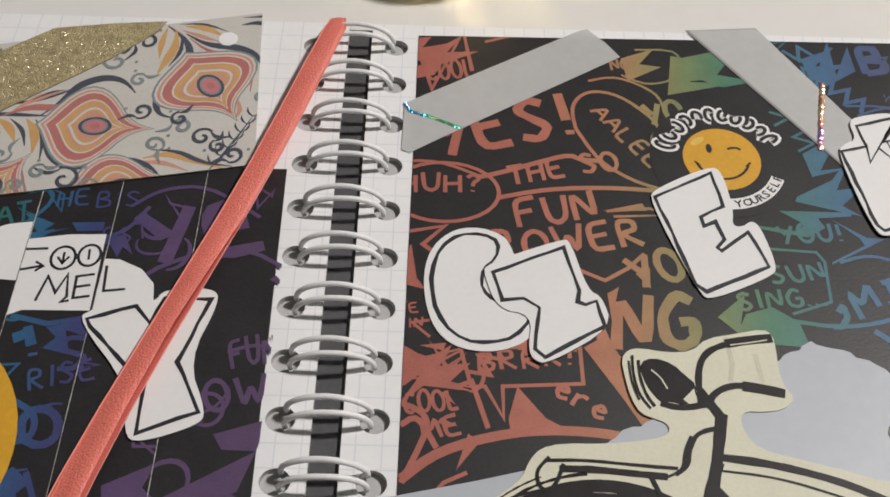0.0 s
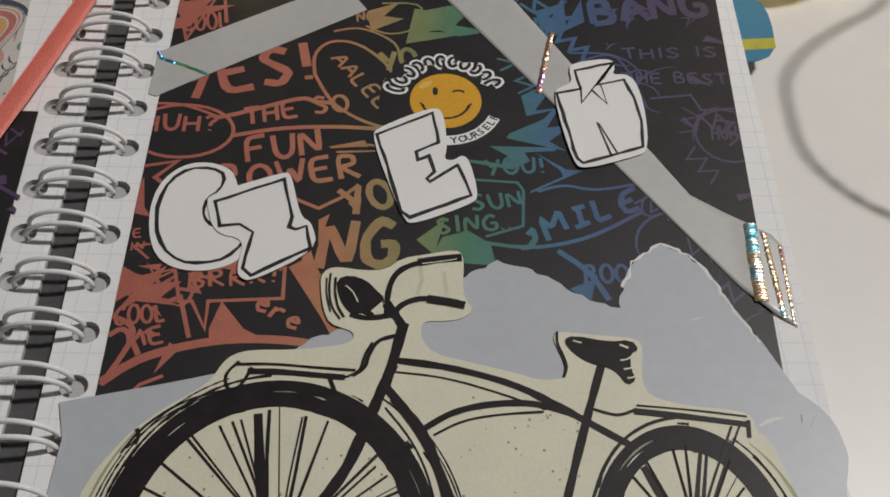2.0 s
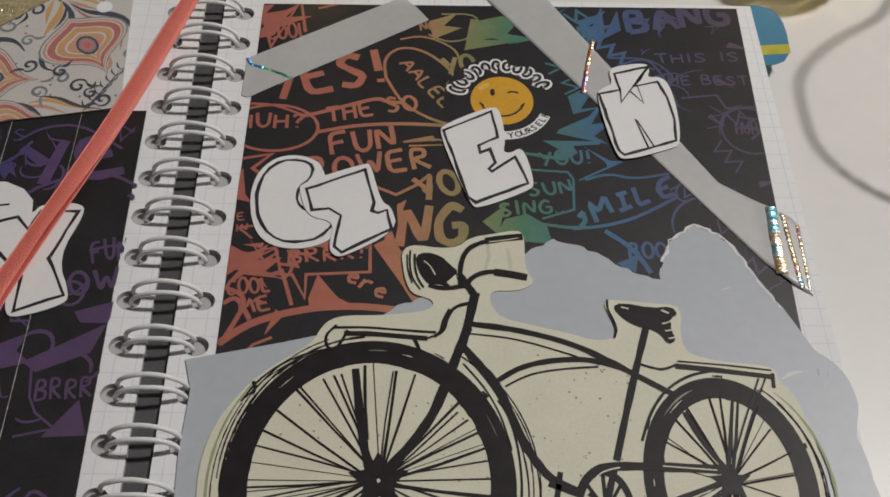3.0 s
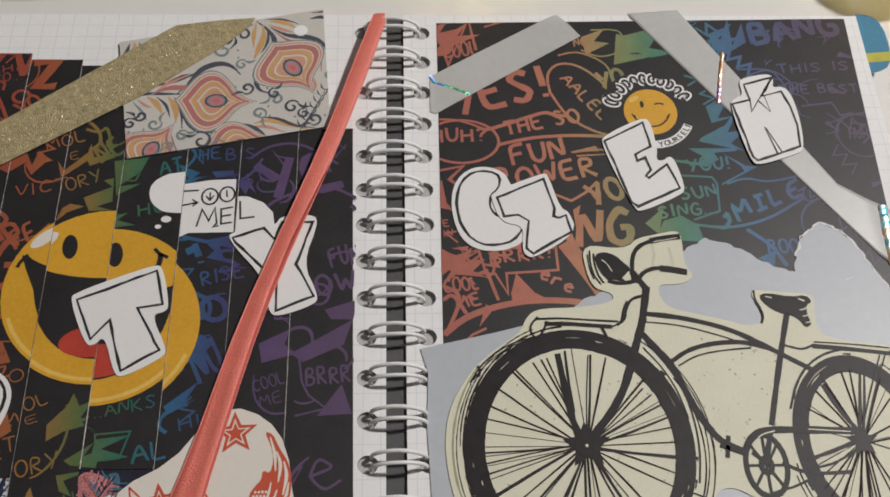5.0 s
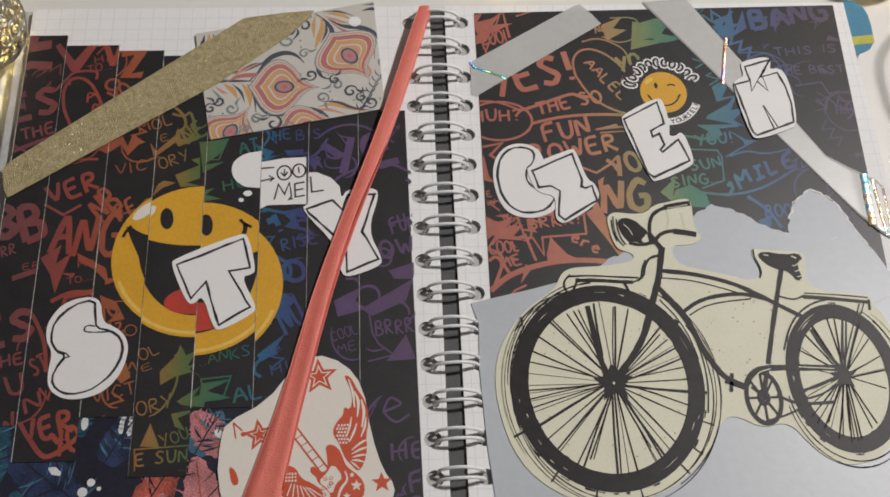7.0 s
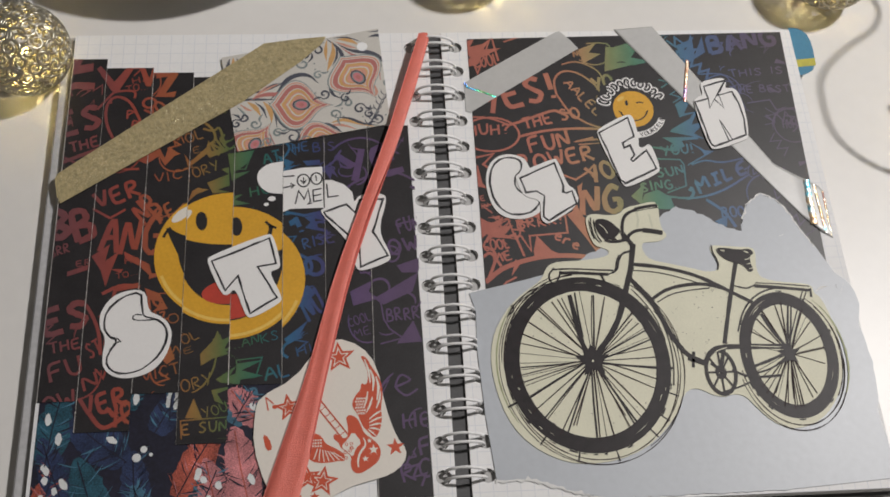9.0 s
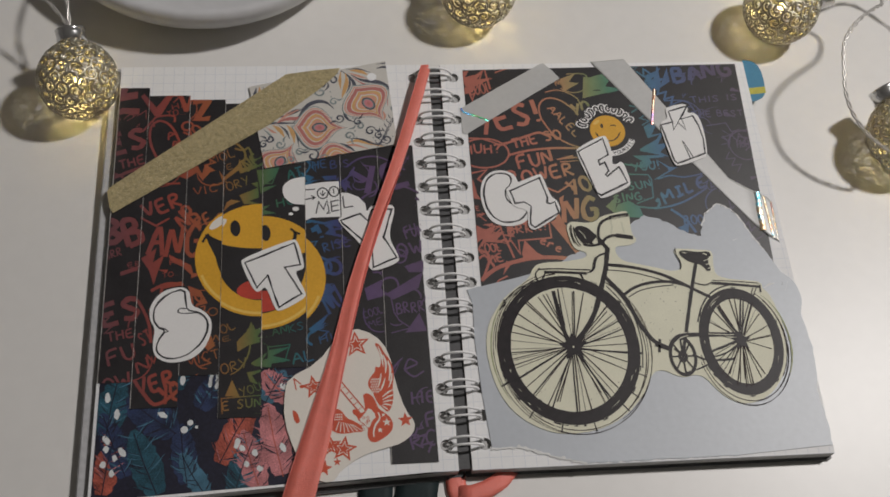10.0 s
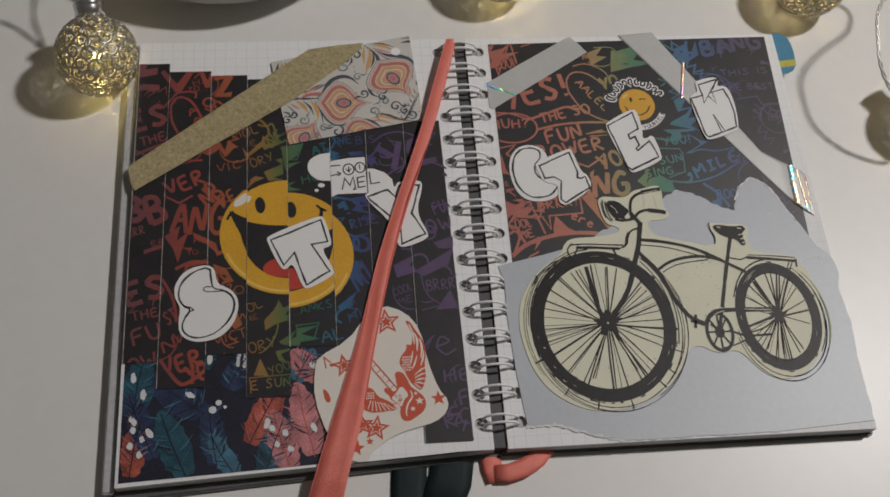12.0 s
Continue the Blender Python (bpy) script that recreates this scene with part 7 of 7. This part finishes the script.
# ---- coral satin ribbon bookmark, folded along its length ----
ribbon = thing("ribbon_bookmark", "coral satin ribbon bookmark lying across the open book", "ribbon")
L_EDGE = [(-7.6, 206.1), (-9.0, 201.4), (-12.7, 191.3), (-16.6, 176.4), (-21.5, 160.2), (-27.2, 144.6), (-32.9, 129.4), (-38.2, 114.6), (-43.6, 100.2), (-48.6, 86.3), (-51.8, 72.6), (-54.6, 59.4), (-59.1, 46.5), (-63.6, 34.0), (-67.9, 21.7), (-72.0, 9.7), (-75.8, -1.9), (-78.5, -9.6), (-81.4, -18.0)]
R_SIDE = [(-3.6, 206.1), (-3.0, 201.3), (-6.3, 189.5), (-9.9, 176.3), (-15.0, 160.1), (-20.4, 144.4), (-26.2, 129.2), (-31.7, 114.4), (-36.7, 100.0), (-40.8, 86.0), (-43.8, 72.4), (-47.2, 59.1), (-50.5, 46.2), (-53.0, 33.5), (-55.0, 21.1), (-58.4, 9.1), (-62.1, -2.6), (-64.1, -10.3), (-66.4, -18.7)]
HEIGHT = [5.2, 6.2, 5.8, 5.2, 4.6, 4.0, 3.5, 3.1, 2.8, 2.6, 2.4, 2.3, 2.2, 2.1, 2.0, 1.9, 1.6, 0.2, -3.0]
VALLEY = [0.05] * 9 + [0.12, 0.22, 0.34, 0.44, 0.52, 0.56, 0.6, 0.6, 0.6, 0.6]
RIDGE = [0.5] * 6 + [0.55, 0.62, 0.68, 0.74, 0.8, 0.86, 0.9, 0.93, 0.95, 0.95, 0.95, 0.95, 0.95]
RISE = [0.4] * 6 + [0.6, 0.9, 1.2, 1.4, 1.4, 1.3, 1.2, 1.1, 1.0, 0.8, 0.6, 0.5, 0.4]
for _ in range(2):
    for line in (L_EDGE, R_SIDE):
        line[2:-2] = [tuple((line[n][d] * 2 + line[n - 1][d] + line[n + 1][d]) / 4 for d in (0, 1)) for n in range(2, len(line) - 2)]
bm = bmesh.new()
rows = []
fine = 5
for i in range((len(L_EDGE) - 1) * fine + 1):
    k = min(i // fine, len(L_EDGE) - 2)
    g = i / fine - k
    a, b = Vector(L_EDGE[k]).lerp(Vector(L_EDGE[k + 1]), g), Vector(R_SIDE[k]).lerp(Vector(R_SIDE[k + 1]), g)
    h, va, ri, up = (row[k] + (row[k + 1] - row[k]) * g for row in (HEIGHT, VALLEY, RIDGE, RISE))
    b = a.lerp(b, 0.9 + 0.07 * min(1.0, max(0.0, (k + g - 6) / 8)))
    a = a.lerp(b, 0.04)
    profile = ((0, 0), (va * 0.6, -0.05), (va, 0), ((va + ri) / 2, 0.5 * up), (ri, up), ((ri + 1) / 2, 0.75 * up), (1, 0.45 * up))
    rows.append([bm.verts.new((*(a.lerp(b, u) / 1000), ZP + (h - 0.4 * up + v) / 1000)) for u, v in profile])
for a, b in zip(rows, rows[1:]):
    for j in range(len(a) - 1):
        bm.faces.new((a[j], b[j], b[j + 1], a[j + 1]))
rb = part("band", bm, M_RIBBON, ribbon, "coral satin band", smooth=True)
rb.modifiers.new("thickness", "SOLIDIFY").thickness = 0.00025
# Fold along the right side; its darker coral puts shade into the colour.
M_FOLD_SHADE = material("coral_satin_fold_shade", (0.6, 0.11, 0.085), 0.7, vary=0.12, scale=200, bump=0.3, bump_scale=2300, spec=0.3)
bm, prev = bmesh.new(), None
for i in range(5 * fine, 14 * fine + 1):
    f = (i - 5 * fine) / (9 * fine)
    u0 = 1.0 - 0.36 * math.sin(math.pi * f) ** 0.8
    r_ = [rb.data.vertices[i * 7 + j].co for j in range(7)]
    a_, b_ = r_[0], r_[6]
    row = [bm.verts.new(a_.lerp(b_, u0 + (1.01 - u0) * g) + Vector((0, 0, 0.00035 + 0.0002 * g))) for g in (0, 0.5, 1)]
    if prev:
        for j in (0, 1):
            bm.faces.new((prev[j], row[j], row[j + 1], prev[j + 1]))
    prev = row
part("fold", bm, M_FOLD_SHADE, ribbon, "matt fold along the satin, its shade put into darker coral", smooth=True).modifiers.new("thickness", "SOLIDIFY").thickness = 0.0002
M_STITCH = material("ribbon_edge_thread", (0.85, 0.3, 0.25), 0.4, vary=0.2, scale=400)
for side in (0, -1):
    bm = bmesh.new()
    tube(bm, [(v_[0], v_[1], v_[2] + 0.00005) for v_ in [tuple(r_) for r_ in ([(rb.data.vertices[i * 7 + (0 if side == 0 else 6)].co) for i in range(len(rows))])]], 0.00016, 5)
    part("woven_edge", bm, M_STITCH, ribbon, "woven edge thread", smooth=True)


def loose_band(name, mid_, width, mat, parent, label):
    """A band lying on the table along points (x, y, height) in millimetres."""
    bm_ = bmesh.new()
    prev = None
    pts_ = [Vector(p) for p in mid_]
    for i, p in enumerate(pts_):
        d_ = (pts_[min(i + 1, len(pts_) - 1)] - pts_[max(i - 1, 0)]).normalized()
        s_ = Vector((d_.y, -d_.x, 0)).normalized() * width / 2
        row_ = [bm_.verts.new((p + s_ * u + Vector((0, 0, 0.8 * (1 - u * u)))) / 1000) for u in (-1, -0.5, 0, 0.5, 1)]
        if prev:
            for j in range(4):
                bm_.faces.new((prev[j], row_[j], row_[j + 1], prev[j + 1]))
        prev = row_
    ob_ = part(name, bm_, mat, parent, label, smooth=True)
    ob_.modifiers.new("thickness", "SOLIDIFY").thickness = 0.0003
    return ob_


tail = thing("ribbon_tail", "looped end of a coral satin ribbon on the table", "ribbon")
loose_band("band", [(-4.5, 6, 0.9), (-4.6, 0, 1.0), (-4.2, -6, 1.0), (-2.5, -11, 1.2)], 8.5, M_RIBBON, tail, "coral satin band")
loose_band("band", [(-3.5, -8.5, 1.6), (2.5, -8.6, 2.2), (9.0, -6.8, 2.6), (15.0, -3.4, 2.4), (19.0, 1.0, 1.6), (20.0, 6.0, 1.0)], 7.5, M_RIBBON, tail, "coral satin band")
loose_band("band", [(-0.6, 203, 5.4), (-0.4, 201, 5.0), (-0.2, 198, 4.2), (-0.2, 196, 3.4)], 4.0, M_RIBBON, tail, "coral satin band under the wire loops")
M_TEALB = material("dark_teal_satin", (0.014, 0.024, 0.026), 0.6, vary=0.25, scale=150, bump=0.3, bump_scale=2300, spec=0.25)
tail2 = thing("dark_ribbon", "dark teal satin ribbon ends on the table", "ribbon")
loose_band("band", [(-20, 6, 0.6), (-20.5, -2, 0.6), (-22, -10, 0.6), (-29, -24, 0.6)], 18, M_TEALB, tail2, "dark teal satin band")
loose_band("band", [(-38, 6, 0.5), (-38.5, -4, 0.5), (-39.5, -16, 0.5), (-42, -30, 0.5)], 14.5, M_TEALB, tail2, "dark teal satin band")

# ---- on the table: pot, string of openwork metal baubles with small lamps ----
M_POT = material("white_ceramic", (0.62, 0.62, 0.63), 0.3, vary=0.06, scale=12, bump=0.05, bump_scale=150)
pot = thing("plant_pot", "round white ceramic pot standing on the table", "pot", at=(-0.117, 0.3155, 0.0))
part("body", lathe([(0.0, 0.0), (0.052, 0.0), (0.06, 0.001), (0.076, 0.006), (0.086, 0.013), (0.089, 0.021), (0.088, 0.025), (0.085, 0.026), (0.081, 0.023), (0.0, 0.018)], 64), M_POT, pot, "white glazed ceramic", smooth=True)

M_CAGE = material("pale_gold_metal", (0.52, 0.49, 0.4), 0.34, 0.85, vary=0.12, scale=200)
M_CAP = material("silver_cap", (0.66, 0.66, 0.66), 0.25, 0.95, vary=0.1, scale=200)
M_STRING = material("clear_silver_wire", (0.6, 0.58, 0.55), 0.3, 0.5, vary=0.1)
M_LED = bpy.data.materials.new("led_glow")
M_LED.use_nodes = True
led = M_LED.node_tree.nodes["Principled BSDF"]
led.inputs["Emission Color"].default_value, led.inputs["Emission Strength"].default_value = (1.0, 0.78, 0.3, 1), 6.0


def bauble(x, y, r, lean, spin):
    """An openwork metal ball of curling wires, with a cap and a small lamp inside."""
    ob = thing("bauble", "openwork pale gold metal bauble with a small lit lamp inside", "bauble", "string of bauble lights", at=(x, y, 0))
    rnd_ = random.Random(int(spin * 10) + 3)
    m = pose(0, 0, r, lean[0], lean[1], spin)
    bm_ = bmesh.new()
    n = 128
    for k in range(n):
        z = 1 - 2 * (k + 0.5) / n
        a = k * 2.39996
        nrm = Vector((math.sqrt(1 - z * z) * math.cos(a), math.sqrt(1 - z * z) * math.sin(a), z))
        u = nrm.orthogonal().normalized()
        v = nrm.cross(u)
        size, turn, flip = 0.215 + rnd_.uniform(-0.04, 0.05), rnd_.uniform(0, 6.3), rnd_.choice((-1, 1))
        pts = []
        for j in range(20):
            f = j / 19
            rad, ang = size * (1 - 0.82 * f), turn + flip * 2 * math.pi * 1.55 * f
            p = (nrm + u * rad * math.cos(ang) + v * rad * math.sin(ang)).normalized() * r * 0.985
            pts.append(m @ p)
        tube(bm_, pts, [r * 0.04 * (1 - 0.3 * j / 19) for j in range(20)], 5)
    tagged(part("cage", bm_, M_CAGE, ob, "curling pale gold wire", smooth=True), kind="stuff")
    cap = lathe([(0.0, r * 1.34), (r * 0.16, r * 1.36), (r * 0.33, r * 1.33), (r * 0.38, r * 1.27), (r * 0.35, r * 1.24), (r * 0.37, r * 1.18), (r * 0.35, r * 1.12), (r * 0.38, r * 0.94), (r * 0.27, r * 0.93)], 20)
    cap.transform(m)
    part("cap", cap, M_CAP, ob, "silver cap", smooth=True)
    g = bmesh.new()
    bmesh.ops.create_icosphere(g, subdivisions=2, radius=r * 0.1)
    g.transform(m)
    part("lamp", g, M_LED, ob, "small warm lamp", smooth=True)
    l_ = bpy.data.lights.new("bauble_light", "POINT")
    l_.energy, l_.color, l_.shadow_soft_size = 0.017, (1.0, 0.76, 0.3), 0.003
    lo = new("bauble_light", l_)
    lo.location = Vector((x, y, 0)) + (m @ Vector((0, 0, -r * 0.35)))
    return Vector((x, y, 0)) + (m @ Vector((0, 0, r * 1.34)))


caps = [bauble(-0.173, 0.195, 0.0188, (-62, 0), 8), bauble(0.0245, 0.249, 0.0195, (-70, 20), 40), bauble(0.185, 0.237, 0.0195, (-60, 50), -60), bauble(0.2337, 0.1577, 0.0195, (-70, -50), 10)]


def string(pts):
    """A thin twisted wire through points in metres."""
    ob = thing("light_string", "thin clear silver wire of the light string", "wire", "light string wires")
    line = [Vector(p) for p in pts]
    for _ in range(3):
        nxt = [line[0]]
        for a, b in zip(line, line[1:]):
            nxt += [a * 0.75 + b * 0.25, a * 0.25 + b * 0.75]
        line = nxt + [line[-1]]
    for ph in (0, math.pi):
        bm_ = bmesh.new()
        tube(bm_, [p + Vector((0.0006 * math.cos(i * 0.9 + ph), 0.0006 * math.sin(i * 0.9 + ph), 0)) for i, p in enumerate(line)], 0.00055, 6)
        part("strand", bm_, M_STRING, ob, smooth=True)


string([tuple(caps[0]), (-0.19, 0.235, 0.035), (-0.215, 0.238, 0.03), (-0.3, 0.23, 0.01), (-0.36, 0.22, 0.002)])
string([tuple(caps[0]), (-0.18, 0.25, 0.04), (-0.16, 0.38, 0.02), (0.0, 0.42, 0.004), tuple(caps[1])])
string([tuple(caps[1]), (0.08, 0.32, 0.02), (0.15, 0.33, 0.01), tuple(caps[2])])
string([tuple(caps[2]), (0.245, 0.262, 0.03), (0.262, 0.25, 0.03), (0.29, 0.2, 0.012), (0.3, 0.1, 0.002)])
string([tuple(caps[2]), (0.2261, 0.2392, 0.03), (0.2309, 0.2307, 0.035), (0.2280, 0.2216, 0.04), (0.2216, 0.2172, 0.043), (0.2114, 0.2098, 0.045), (0.2031, 0.2015, 0.045), (0.1978, 0.1930, 0.044), (0.1963, 0.1812, 0.042), (0.1950, 0.1693, 0.039), (0.1978, 0.1589, 0.035), (0.2049, 0.1492, 0.031), (0.2156, 0.1424, 0.027), (0.2224, 0.1408, 0.024), tuple(caps[3])])
